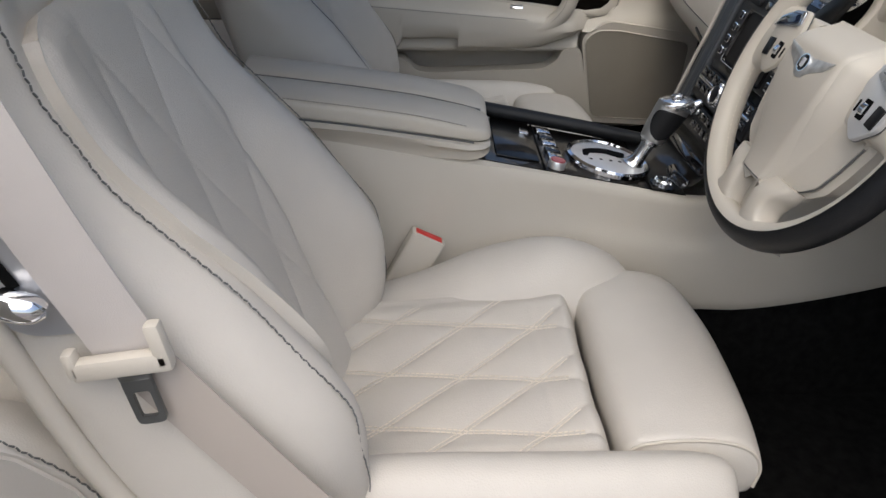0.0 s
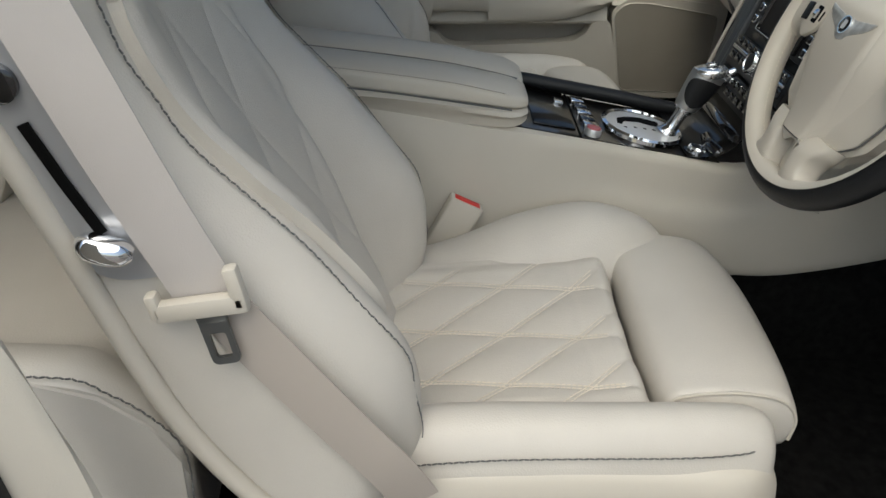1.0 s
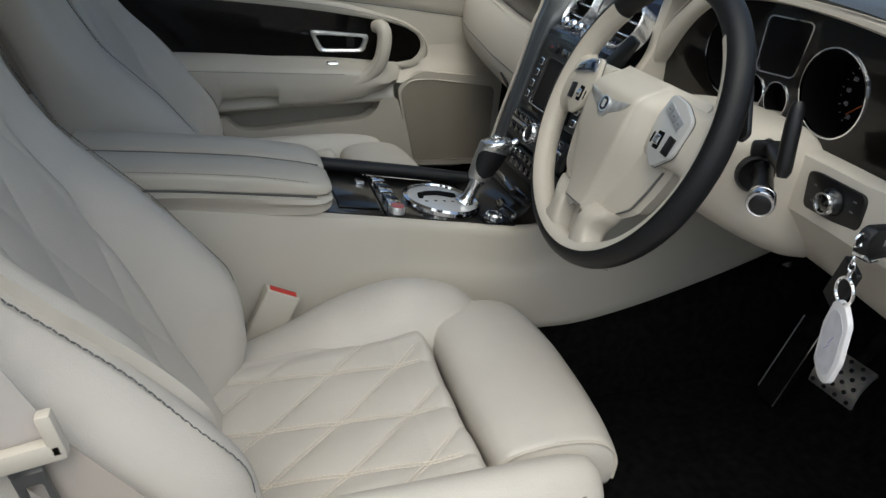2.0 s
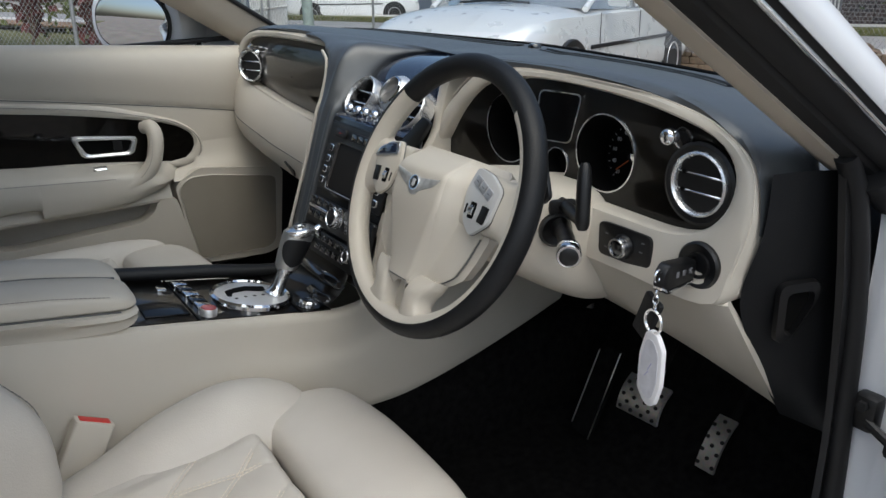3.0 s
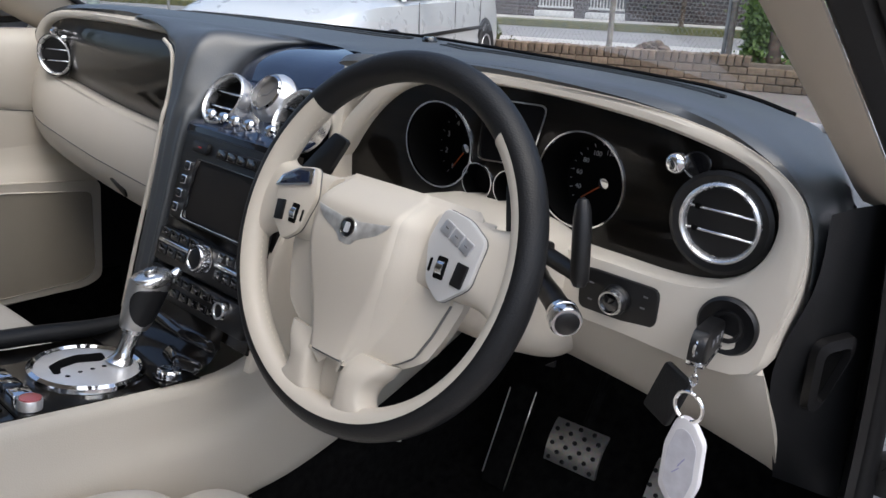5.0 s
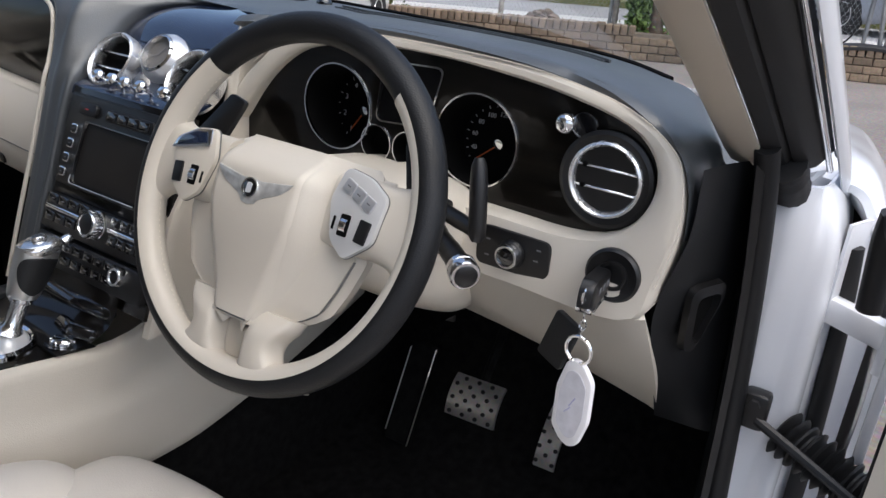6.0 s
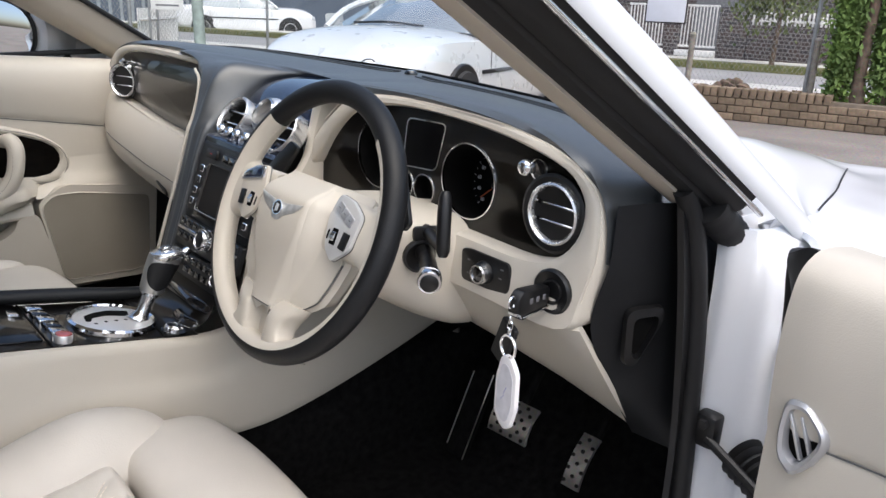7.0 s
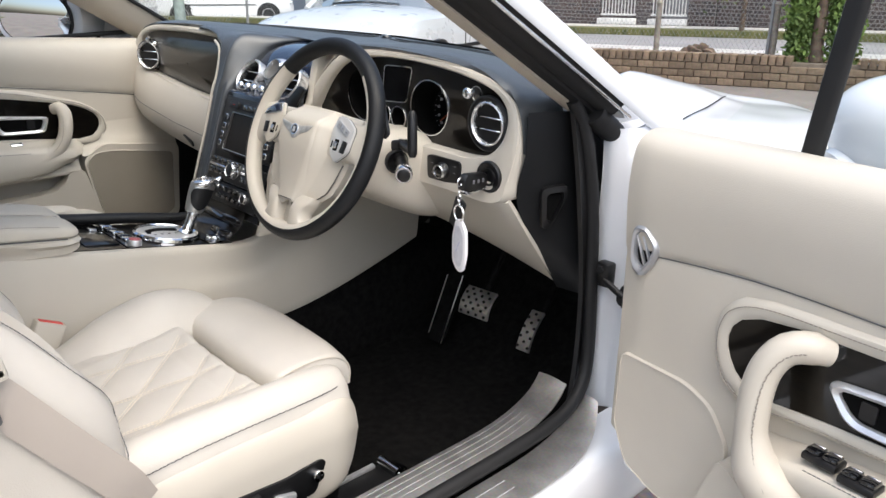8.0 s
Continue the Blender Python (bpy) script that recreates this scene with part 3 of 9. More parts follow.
for side in (-1, 1):
    wing_rows = []
    for y, z, xi, zi, xc, zc, xs, zs in ((0.235, 0.868, 0.80, 0.850, 0.818, 0.864, 0.836, 0.864), (0.36, 0.862, 0.655, 0.918, 0.70, 0.937, 0.832, 0.860), (0.6, 0.848, 0.598, 0.884, 0.655, 0.900, 0.765, 0.858), (0.85, 0.826, 0.596, 0.836, 0.632, 0.842, 0.695, 0.838), (1.2, 0.782, 0.596, 0.774, 0.62, 0.786, 0.69, 0.786), (1.5, 0.71, 0.596, 0.700, 0.62, 0.714, 0.69, 0.714), (1.7, 0.62, 0.59, 0.60, 0.61, 0.612, 0.67, 0.618)):
        tp_ = taper(y)
        wing_rows.append([(side * a, y, b) for a, b in ((xi, zi), (xc, zc), ((xc + xs) / 2 + 0.012, (zc + zs) / 2 + 0.010), (xs, zs), ((xs + 0.90 - 0.9 * tp_) / 2 + 0.01, z - 0.008), (0.90 - 0.9 * tp_, z - 0.035), (0.945 - tp_, z - 0.12), (0.955 - tp_, z - 0.32), (0.93 - tp_, 0.30))])
    part("wing", thicken(surface(wing_rows, 48, 60), 0.01), WHITE_PAINT, shell, "white painted front wing")
    gap = []
    wing_tree = BVHTree.FromBMesh(surface(wing_rows, 48, 60))
    for q in spline([(side * 0.834, 0.352, 0), (side * 0.800, 0.49, 0), (side * 0.765, 0.60, 0), (side * 0.728, 0.72, 0)], 30):
        hit = wing_tree.ray_cast(Vector((q.x, q.y, 1.4)), Vector((0, 0, -1)))[0]
        if hit:
            gap.append(hit + Vector((0, 0, 0.0055)))
    part("bonnet_gap", tube(gap, 0.0015, 8), RUBBER, shell)
    for wy in (1.05, -1.70):
        wh = part("wheel", lathe([(0.20, -0.09), (0.34, -0.11), (0.355, -0.08), (0.355, 0.08), (0.34, 0.11), (0.20, 0.09)], 40, pose(side * 0.76, wy, 0.315, 0, 90, 0), close=True), RUBBER, shell, "black tyre")
        part("rim", lathe([(0, 0.04), (0.05, 0.05), (0.07, 0.02), (0.18, 0.06), (0.21, 0.07), (0.21, -0.07), (0, -0.07)], 40, pose(side * 0.76, wy, 0.315, 0, 90 * side, 0)), SATIN, wh)
nose = [[(-0.70, 1.68, z), (-0.5, 1.80, z), (0, 1.86, z), (0.5, 1.80, z), (0.70, 1.68, z)] for z in (0.24, 0.42, 0.565)]
part("front_panel", thicken(surface(nose, 10, 24), 0.01), WHITE_PAINT, shell)
cowl = [[(x, 0.43 - 0.22 * (abs(x) / 0.76) ** 2.2, 0.905 - 0.03 * (abs(x) / 0.76) ** 3), (x, 0.49 - 0.16 * (abs(x) / 0.76) ** 2.2, 0.875 - 0.03 * (abs(x) / 0.76) ** 3)] for x in np.linspace(-0.66, 0.66, 24)]
part("scuttle", thicken(grid(cowl), 0.02), BLACK_PLASTIC, shell, "black scuttle panel below the windscreen")

# ---- yard and street ----
OUT = Matrix.Rotation(radians(-1.6), 4, "Y") @ Matrix.Translation((0, 0, -0.04))
def outpart(name, bm, mat, parent=None, label="", smooth=True):
    bm.transform(OUT)
    return part(name, bm, mat, parent, label, smooth)


ASPHALT = material("asphalt", (0.200, 0.177, 0.158), 0.9, var=0.12, scale=1.2, grain=0.8, grain_scale=45, bump=0.8, bump_scale=90)
ROAD = material("road_asphalt", (0.27, 0.27, 0.27), 0.9, var=0.08, scale=0.8, grain=0.4, grain_scale=50, bump=0.4, bump_scale=90)
CONCRETE = material("concrete", (0.52, 0.51, 0.48), 0.85, var=0.1, scale=1.5, grain=0.3, grain_scale=40, bump=0.3, bump_scale=60)
SOIL = material("mulch", (0.27, 0.175, 0.105), 0.95, var=0.3, scale=6, grain=0.6, grain_scale=40, bump=1.0, bump_scale=50)
GRASS = material("grass", (0.10, 0.13, 0.035), 0.9, var=0.25, scale=8, grain=0.5, grain_scale=60, second=(0.17, 0.16, 0.06))
BRICK = material("tan_brick", (0.21, 0.155, 0.105), 0.9, var=0.15, scale=20, grain=0.4, grain_scale=120, bump=0.5, bump_scale=120, random_var=0.3)
MORTAR = material("mortar", (0.16, 0.13, 0.10), 0.95, var=0.15, scale=10)
HOUSE_BRICK = material("dark_brick", (0.10, 0.075, 0.065), 0.9, var=0.15, scale=12)
def brick_pattern(m, turn):
    """Courses of brick for walls too far off for single bricks; turn is the wall's heading."""
    n, l = m.node_tree.nodes, m.node_tree.links
    co, rot, sep, comb, tex = n.new("ShaderNodeTexCoord"), n.new("ShaderNodeMapping"), n.new("ShaderNodeSeparateXYZ"), n.new("ShaderNodeCombineXYZ"), n.new("ShaderNodeTexBrick")
    rot.inputs["Rotation"].default_value = (0, 0, -turn)
    l.new(co.outputs["Object"], rot.inputs[0])
    l.new(rot.outputs[0], sep.inputs[0])
    l.new(sep.outputs["X"], comb.inputs["X"])
    l.new(sep.outputs["Z"], comb.inputs["Y"])
    l.new(comb.outputs[0], tex.inputs["Vector"])
    tex.inputs["Scale"].default_value = 1.0
    tex.inputs["Brick Width"].default_value, tex.inputs["Row Height"].default_value, tex.inputs["Mortar Size"].default_value = 0.24, 0.086, 0.010
    tex.inputs["Color1"].default_value, tex.inputs["Color2"].default_value, tex.inputs["Mortar"].default_value = (0.085, 0.06, 0.055, 1), (0.05, 0.045, 0.05, 1), (0.20, 0.19, 0.18, 1)
    l.new(tex.outputs["Color"], n["Principled BSDF"].inputs["Base Color"])
brick_pattern(HOUSE_BRICK, math.atan(0.30))
HOUSE_RENDER = material("grey_render", (0.17, 0.175, 0.185), 0.9, var=0.06, scale=1)
WOOD_POST = material("weathered_post", (0.30, 0.27, 0.23), 0.9, var=0.2, scale=14, grain=0.4, grain_scale=60)
GALV = material("galvanised", (0.34, 0.35, 0.35), 0.5, metal=0.7, var=0.1, scale=10)
WHITE_WOOD = material("white_paintwork", (0.72, 0.72, 0.70), 0.6, var=0.06, scale=5)
LEAF = material("leaf", (0.075, 0.12, 0.025), 0.6, var=0.3, scale=3, second=(0.16, 0.19, 0.05))
CONIFER = material("conifer_leaf", (0.085, 0.16, 0.025), 0.7, var=0.3, scale=3, second=(0.15, 0.24, 0.05))
RED_LEAF = material("red_leaf", (0.13, 0.035, 0.03), 0.6, var=0.3, scale=4)
BARK = material("bark", (0.15, 0.11, 0.08), 0.95, var=0.3, scale=10, grain=0.5, grain_scale=60, bump=1.0, bump_scale=30)

gr = bmesh.new()
for sx_, sy_ in ((-1, -1), (1, -1), (1, 1), (-1, 1)):
    gr.verts.new((sx_ * 400, sy_ * 400, 0))
gr.verts.ensure_lookup_table()
gr.faces.new(gr.verts[:])
ground = outpart("ground", gr, ASPHALT, smooth=False)
tagged(ground, "worn grey-brown asphalt yard", "asphalt ground", kind="structure")

# the yard's edge: a low brick wall, runs along u; v points to the street
WA = math.atan(0.30)
UO = Vector((-0.06, 9.01, 0))
UD, VD = Vector((math.cos(WA), math.sin(WA), 0)), Vector((-math.sin(WA), math.cos(WA), 0))
def yard(u, v, z=0.0):
    q = UO + UD * u + VD * v
    return Vector((q.x, q.y, z))
YM = Matrix.Translation(UO) @ Matrix.Rotation(WA, 4, "Z")
BED_Z = 0.30
wall = thing("garden_wall", "low tan brick garden wall with soldier course", "brick wall", OUT @ yard(-3, 0, 0), kind="structure")
outpart("mortar_core", box((17.0, 0.20, BED_Z), 0.004, YM @ Matrix.Translation((-4.0, 0.12, BED_Z / 2))), MORTAR, wall)
outbed = box((40, 1.3, 0.06), 0.02, YM @ Matrix.Translation((-10, 0.85, BED_Z - 0.06)))
bed = outpart("garden_bed", outbed, SOIL)
tagged(bed, "dry brown mulch in the garden bed", "garden bed", kind="structure")
for nm, v0, v1, z, mat, lab, cat in (("pavement", 1.45, 2.5, BED_Z - 0.03, CONCRETE, "pale concrete footpath", "footpath"), ("road", 2.5, 7.4, BED_Z - 0.14, ROAD, "grey asphalt street", "street"),
                                     ("pavement_far", 8.0, 9.8, BED_Z - 0.02, CONCRETE, "pale concrete footpath across the street", "footpath")):
    ob = outpart(nm, box((90, v1 - v0, 0.25), 0.02, YM @ Matrix.Translation((-10, (v0 + v1) / 2, z - 0.125))), mat)
    tagged(ob, lab, cat, kind="structure")
verge = outpart("grass_verge", box((90, 0.66, 0.3), 0.02, YM @ Matrix.Translation((-10, 7.7, BED_Z - 0.15))), GRASS)
tagged(verge, "worn green grass verge", "grass", kind="structure")

# fence
fence = thing("chain_link_fence", "grey chain-link fence on steel posts", "fence", OUT @ yard(-4, 0.5, BED_Z))
bm = bmesh.new()
FH = 2.6
pitch = 0.056
def wire(a, b, w=0.0028):
    t = (b - a).normalized()
    u = VD.cross(t).normalized() * w / 2
    vs = [bm.verts.new(q) for q in (a - u, b - u, b + u, a + u)]
    bm.faces.new(vs)
for k in range(-330, 110):
    u0 = k * pitch
    for sgn in (1, -1):
        a, b = yard(u0, 0.55, BED_Z + 0.02), yard(u0 + sgn * FH * 0.62, 0.55, BED_Z + FH)
        wire(a, b)
fw = outpart("wire_mesh", bm, GALV, fence, "grey diamond wire mesh", smooth=False)
fw["kind"] = "stuff"
for u in (-16.9, -14.1, -11.3, -8.5, -5.75, -2.69, 0.2, 3.0):
    outpart("fence_post", tube([yard(u, 0.55, 0.2), yard(u + 0.05, 0.55, BED_Z + FH)], 0.024, 10), GALV, fence)
for z in (BED_Z + FH,):
    outpart("top_rail", tube([yard(-19, 0.55, z), yard(6, 0.55, z)], 0.02, 8), GALV, fence)
for u, v, h in ((-4.06, 0.50, 0.70), (-2.62, 0.50, 0.70), (-0.95, 0.62, 0.62), (0.45, 0.5, 0.55)):
    b = thing("bollard", "weathered grey bollard in the garden bed", "bollard", OUT @ yard(u, v, BED_Z), "bollards")
    outpart("bollard_post", lathe([(0.036, 0), (0.036, h - 0.02), (0.045, h), (0.03, h + 0.03), (0, h + 0.035)], 14, Matrix.Translation(yard(u, v, BED_Z - 0.05))), WOOD_POST, b)

# house across the street
HV = 9.75
WINDOW_DARK = material("window_pane", (0.03, 0.045, 0.06), 0.12, var=0.1, scale=2)
WINDOW_BLUE = material("pale_window_trim", (0.42, 0.50, 0.60), 0.6, var=0.05)
house = thing("brick_house", "dark brick house behind a brick and picket front wall", "house", OUT @ yard(-8, HV, BED_Z), kind="structure")
outpart("house_wall", box((22, 0.3, 5.5), 0, YM @ Matrix.Translation((-4, HV + 2.5, BED_Z + 2.7))), HOUSE_BRICK, house, "dark brick house front")
for u, z, w, h in ((-10.4, 2.35, 0.7, 0.75), (-9.15, 2.35, 0.75, 0.8), (-5.6, 2.25, 0.55, 0.8), (-12.6, 2.3, 0.8, 0.8), (-3.0, 2.3, 0.8, 0.9)):
    wn = outpart("house_window", box((w, 0.06, h), 0.005, YM @ Matrix.Translation((u, HV + 2.32, z))), WINDOW_BLUE, house, "pale blue window frame")
    outpart("pane", box((w - 0.10, 0.02, h - 0.12), 0, YM @ Matrix.Translation((u, HV + 2.285, z + 0.03))), WINDOW_DARK, wn)
    outpart("sill", box((w + 0.1, 0.12, 0.06), 0.005, YM @ Matrix.Translation((u, HV + 2.28, z - h / 2 - 0.03))), WINDOW_BLUE, wn)
outpart("dark_doorway", box((1.3, 0.08, 2.2), 0, YM @ Matrix.Translation((-6.3, HV + 2.31, BED_Z + 1.1))), HOUSE_RENDER, house, "dark blue-grey porch wall")
def front_wall(u0, u1, h):
    outpart("front_wall", box((u1 - u0, 0.24, h), 0.01, YM @ Matrix.Translation(((u0 + u1) / 2, HV + 0.12, BED_Z + h / 2 - 0.04))), HOUSE_BRICK, house, "dark brick front wall")
front_wall(-15, -8.5, 0.80)
front_wall(-8.5, -8.02, 1.10)
front_wall(-7.06, -6.72, 0.72)
front_wall(-5.80, -5.15, 1.18)
front_wall(-5.13, 8.0, 0.72)
for u0, u1 in ((-8.0, -7.08), (-6.71, -5.83)):
    uc = (u0 + u1) / 2
    g = outpart("white_gate", box((u1 - u0, 0.04, 0.05), 0.01, YM @ Matrix.Translation((uc, HV + 0.05, BED_Z + 1.15))), WHITE_WOOD, house, "white barred gate")
    outpart("gate_step", box((u1 - u0 + 0.06, 0.30, 0.14), 0.01, YM @ Matrix.Translation((uc, HV + 0.02, BED_Z + 0.06))), WHITE_WOOD, g)
    outpart("gate_rail", box((u1 - u0, 0.03, 0.05), 0.01, YM @ Matrix.Translation((uc, HV + 0.05, BED_Z + 0.22))), WHITE_WOOD, g)
    for i in range(11):
        outpart("picket", box((0.026, 0.026, 0.95), 0.004, YM @ Matrix.Translation((u0 + 0.05 + i * (u1 - u0 - 0.1) / 10, HV + 0.05, BED_Z + 0.68))), WHITE_WOOD, g)
for u0, n in ((-5.1, 26), (-10.1, 22)):
    rl = outpart("picket_rail", box((n * 0.09, 0.03, 0.05), 0.008, YM @ Matrix.Translation((u0 + n * 0.045, HV + 0.1, BED_Z + 0.86))), WHITE_WOOD, house, "white picket railing on the wall")
    for i in range(n):
        outpart("picket", box((0.045, 0.02, 0.30), 0.005, YM @ Matrix.Translation((u0 + i * 0.09 + 0.04, HV + 0.1, BED_Z + 0.92))), WHITE_WOOD, rl)

# ---- dashboard ----
dash = thing("dashboard", "cream and black leather dashboard with dark glossy veneer panels", "dashboard", (0.0, 0.1, 0.55), kind="structure")
FAS_Y = lambda z: -0.030 - 0.15 * (0.87 - z)
OUTER = [(0.150, 0.748), (0.30, 0.746), (0.45, 0.746), (0.60, 0.746), (0.728, 0.747), (0.748, 0.790), (0.756, 0.842), (0.752, 0.884), (0.738, 0.915),
         (0.699, 0.941), (0.646, 0.957), (0.559, 0.969), (0.419, 0.973), (0.330, 0.970), (0.253, 0.957), (0.198, 0.915), (0.164, 0.871), (0.148, 0.80)]
INNER = [(0.163, 0.806), (0.30, 0.812), (0.45, 0.817), (0.57, 0.815), (0.645, 0.814), (0.690, 0.824), (0.716, 0.848), (0.725, 0.880), (0.716, 0.908),
         (0.685, 0.931), (0.616, 0.947), (0.551, 0.955), (0.47, 0.960), (0.39, 0.960), (0.325, 0.953), (0.273, 0.939), (0.226, 0.904), (0.186, 0.854)]
o_loop, i_loop = loop2(OUTER, 120), loop2(INNER, 120)
FRAME_PROFILE = [(0, 0, 0.06), (0, 0, 0.012), (0, -0.002, 0.005), (0, -0.005, 0.001), (0.3, 0, -0.001), (0.7, 0, -0.001), (1, 0.004, 0.001), (1, 0.0012, 0.004), (1, 0, 0.010), (1, 0, 0.05)]
put_front = lambda u, v, d: (u, FAS_Y(v) + d, v)
part("driver_fascia", ring(o_loop, i_loop, FRAME_PROFILE, put_front, 0.45, 0.885, 160), CREAM_SMOOTH, dash, "smooth cream leather surround")
FRONT = frame_at((0, 0, 0), (1, 0, 0), (0, 0, 1))  # x right, y up, z towards the seats


def on_front(x, z, y):
    return Matrix.Translation((x, y, z)) @ FRONT


GAUGES = ((0.520, 0.880, 0.0500), (0.325, 0.881, 0.0500), (0.386, 0.8495, 0.0203), (0.432, 0.8500, 0.0203))
GLOSS_PANEL = bmesh.new()
def edge_loop(bm, pts):
    vs = [bm.verts.new((x, -0.010, z)) for x, z in pts]
    return [bm.edges.new((vs[i - 1], vs[i])) for i in range(len(vs))]
veneer_edges = edge_loop(GLOSS_PANEL, i_loop)
for gx, gz, gr in GAUGES + ((0.672, 0.8735, 0.0385),):
    veneer_edges += edge_loop(GLOSS_PANEL, [(gx + gr * math.cos(a), gz + gr * math.sin(a)) for a in np.linspace(0, 2 * math.pi, 48, endpoint=False)])
bmesh.ops.triangle_fill(GLOSS_PANEL, use_beauty=True, edges=veneer_edges)
bmesh.ops.recalc_face_normals(GLOSS_PANEL, faces=GLOSS_PANEL.faces)
if GLOSS_PANEL.faces[:] and GLOSS_PANEL.faces[:][0].normal.y > 0:
    bmesh.ops.reverse_faces(GLOSS_PANEL, faces=GLOSS_PANEL.faces)
part("driver_veneer", GLOSS_PANEL, VENEER, dash, "dark glossy stained wood veneer panel", smooth=False)
part("fascia_piping", stitches([put_front(x, z, -0.0005) for x, z in OUTER[5:16]], 0.005, 0.0042, 0.0008), THREAD_LIGHT, dash)


def cup(r, depth, m, lip=0.001, n=44):
    """An open round well, depth metres deep."""
    rows = [[m @ Vector((q * math.cos(a), q * math.sin(a), z)) for a in np.linspace(0, 2 * math.pi, n, endpoint=False)] for q, z in ((r, lip), (r * 0.985, -depth), (r * 0.6, -depth), (0.0005, -depth))]
    return grid(rows, close_v=True)


def round_vent(parent, m, r, bezel, depth=0.036):
    """A round air vent facing +z of m, with two slats and a bright metal ring."""
    v = part("air_vent", cup(r * 0.90, depth, m, 0.002), DIAL_BLACK, parent, "round metal-ringed air vent")
    if bezel:
        part("bezel", lathe([(r + bezel, -0.001), (r + bezel, 0.002), (r + bezel * 0.6, 0.004), (r * 0.98, 0.002), (r * 0.98, -0.01)], 48, m), BLACK_PLASTIC, v)
    prof = [(r * 0.835, -0.010), (r * 0.838, 0.0), (r * 0.855, 0.0042), (r * 0.92, 0.0066), (r * 0.98, 0.0048), (r, 0.0), (r, -0.020), (r * 0.93, -0.020)]
    part("metal_ring", lathe(prof, 56, m, close=True), SATIN_RING, v)
    for k in (-0.27, 0.27):
        w = math.sqrt(1 - k * k) * r * 0.90
        part("slat", box((2 * w, 0.0030, 0.008), 0.0012, m @ Matrix.Translation((0, k * r, -0.003)) @ Matrix.Rotation(radians(8), 4, "X"), 1), BRIGHT, v)
        part("slat_clip", box((0.006, 0.0052, 0.009), 0.0012, m @ Matrix.Translation((-0.70 * w, k * r, -0.003)), 1), DIAL_BLACK, v)
    return v


round_vent(dash, on_front(0.672, 0.8735, -0.013), 0.0390, 0.0100)


def dial(cx, cz, r, start, step, marks, size, needle, label):
    m = on_front(cx, cz, -0.010)
    lean = Matrix(((1, 0, 0, 0), (0, 1, 0.26, 0), (0, 0, 1, 0), (0, 0, 0, 1)))  # the well runs down as it goes in
    d = part("gauge", cup(r * 0.975, 0.055, m @ lean), DIAL_BLACK, dash, label)
    part("chrome_ring", lathe([(r * 0.965, 0.0), (r * 0.975, 0.003), (r * 1.01, 0.003), (r * 1.02, 0.0)], 64, m, close=True), CHROME, d)
    face = m @ lean @ Matrix.Translation((0, 0, -0.0548))
    for i in range(len(marks) * 2 - 1):
        a = radians(start - step * i / 2)
        long = i % 2 == 0
        bar = box((0.0035 if long else 0.002, 0.0007, 0.0004), 0, face @ Matrix.Rotation(a, 4, "Z") @ Matrix.Translation((r * 0.86, 0, 0)))
        part("tick", bar, PRINT_WHITE, d)
    for i, txt in enumerate(marks):
        a = radians(start - step * i)
        writing("numeral", txt, size, face @ Matrix.Translation((r * 0.68 * math.cos(a), r * 0.68 * math.sin(a), 0.0002)), PRINT_WHITE, d)
    n = face @ Matrix.Rotation(radians(needle), 4, "Z")
    part("needle", box((r * 0.62, 0.0014, 0.001), 0.0003, n @ Matrix.Translation((r * 0.36, 0, 0.003)), 1), NEEDLE, d)
    part("needle_hub", lathe([(0, 0.006), (0.006, 0.005), (0.007, 0.0)], 20, n), CHROME, d)
    return d


dial(0.520, 0.880, 0.0510, 222, 27, ["20", "40", "60", "80", "100", "120", "140", "160"], 0.0075, 218, "speedometer with chrome ring and white numerals")
dial(0.325, 0.881, 0.0510, 228, 36, ["1", "2", "3", "4", "5", "6"], 0.0095, 232, "rev counter with chrome ring and white numerals")
for gx, gz in ((0.386, 0.8495), (0.432, 0.8500)):
    m = on_front(gx, gz, -0.010)
    g = part("small_gauge", cup(0.0200, 0.02, m), DIAL_BLACK, dash, "small dark round gauge")
    part("chrome_ring", lathe([(0.0202, 0.0), (0.0206, 0.0025), (0.0218, 0.0025), (0.0222, 0.0)], 48, m, close=True), CHROME, g)
info = [(0.393, 0.946), (0.474, 0.949), (0.457, 0.882), (0.386, 0.877)]
info_r = rounded(info, 0.010)
mid = (sum(p[0] for p in info) / 4, sum(p[1] for p in info) / 4)
grow = lambda poly, k: [(mid[0] + (x - mid[0]) * k, mid[1] + (y - mid[1]) * k) for x, y in poly]
idisp = part("information_display", slab(info_r, 0.012, 0, on_front(0, 0, 0.0)), INFO_GLASS, dash, "dark information display in a thin chrome frame")
part("chrome_frame", ring(grow(info_r, 1.035), grow(info_r, 0.985), [(0, 0, 0.0), (0, 0, -0.0035), (1, 0, -0.0035), (1, 0, 0.0)], lambda u, v, d: (u, -0.0105 + d, v), *mid, n=100), CHROME, idisp)
knob_m = on_front(0.622, 0.920, -0.0115)
btn = part("dash_button", lathe([(0.0112, 0), (0.0112, 0.003), (0.0100, 0.007), (0.0075, 0.0098), (0.004, 0.0114), (0, 0.0118)], 28, knob_m), CHROME, dash, "small round chrome push button")
part("ring", lathe([(0.011, 0), (0.0115, 0.002), (0.013, 0.002), (0.0135, 0)], 32, knob_m @ Matrix.Translation((0.019, 0.0015, 0)), close=True), CHROME, btn)
part("ring_well", lathe([(0.0112, 0.001), (0, 0.0012)], 28, knob_m @ Matrix.Translation((0.019, 0.0015, 0))), BLACK_GLOSS, btn)

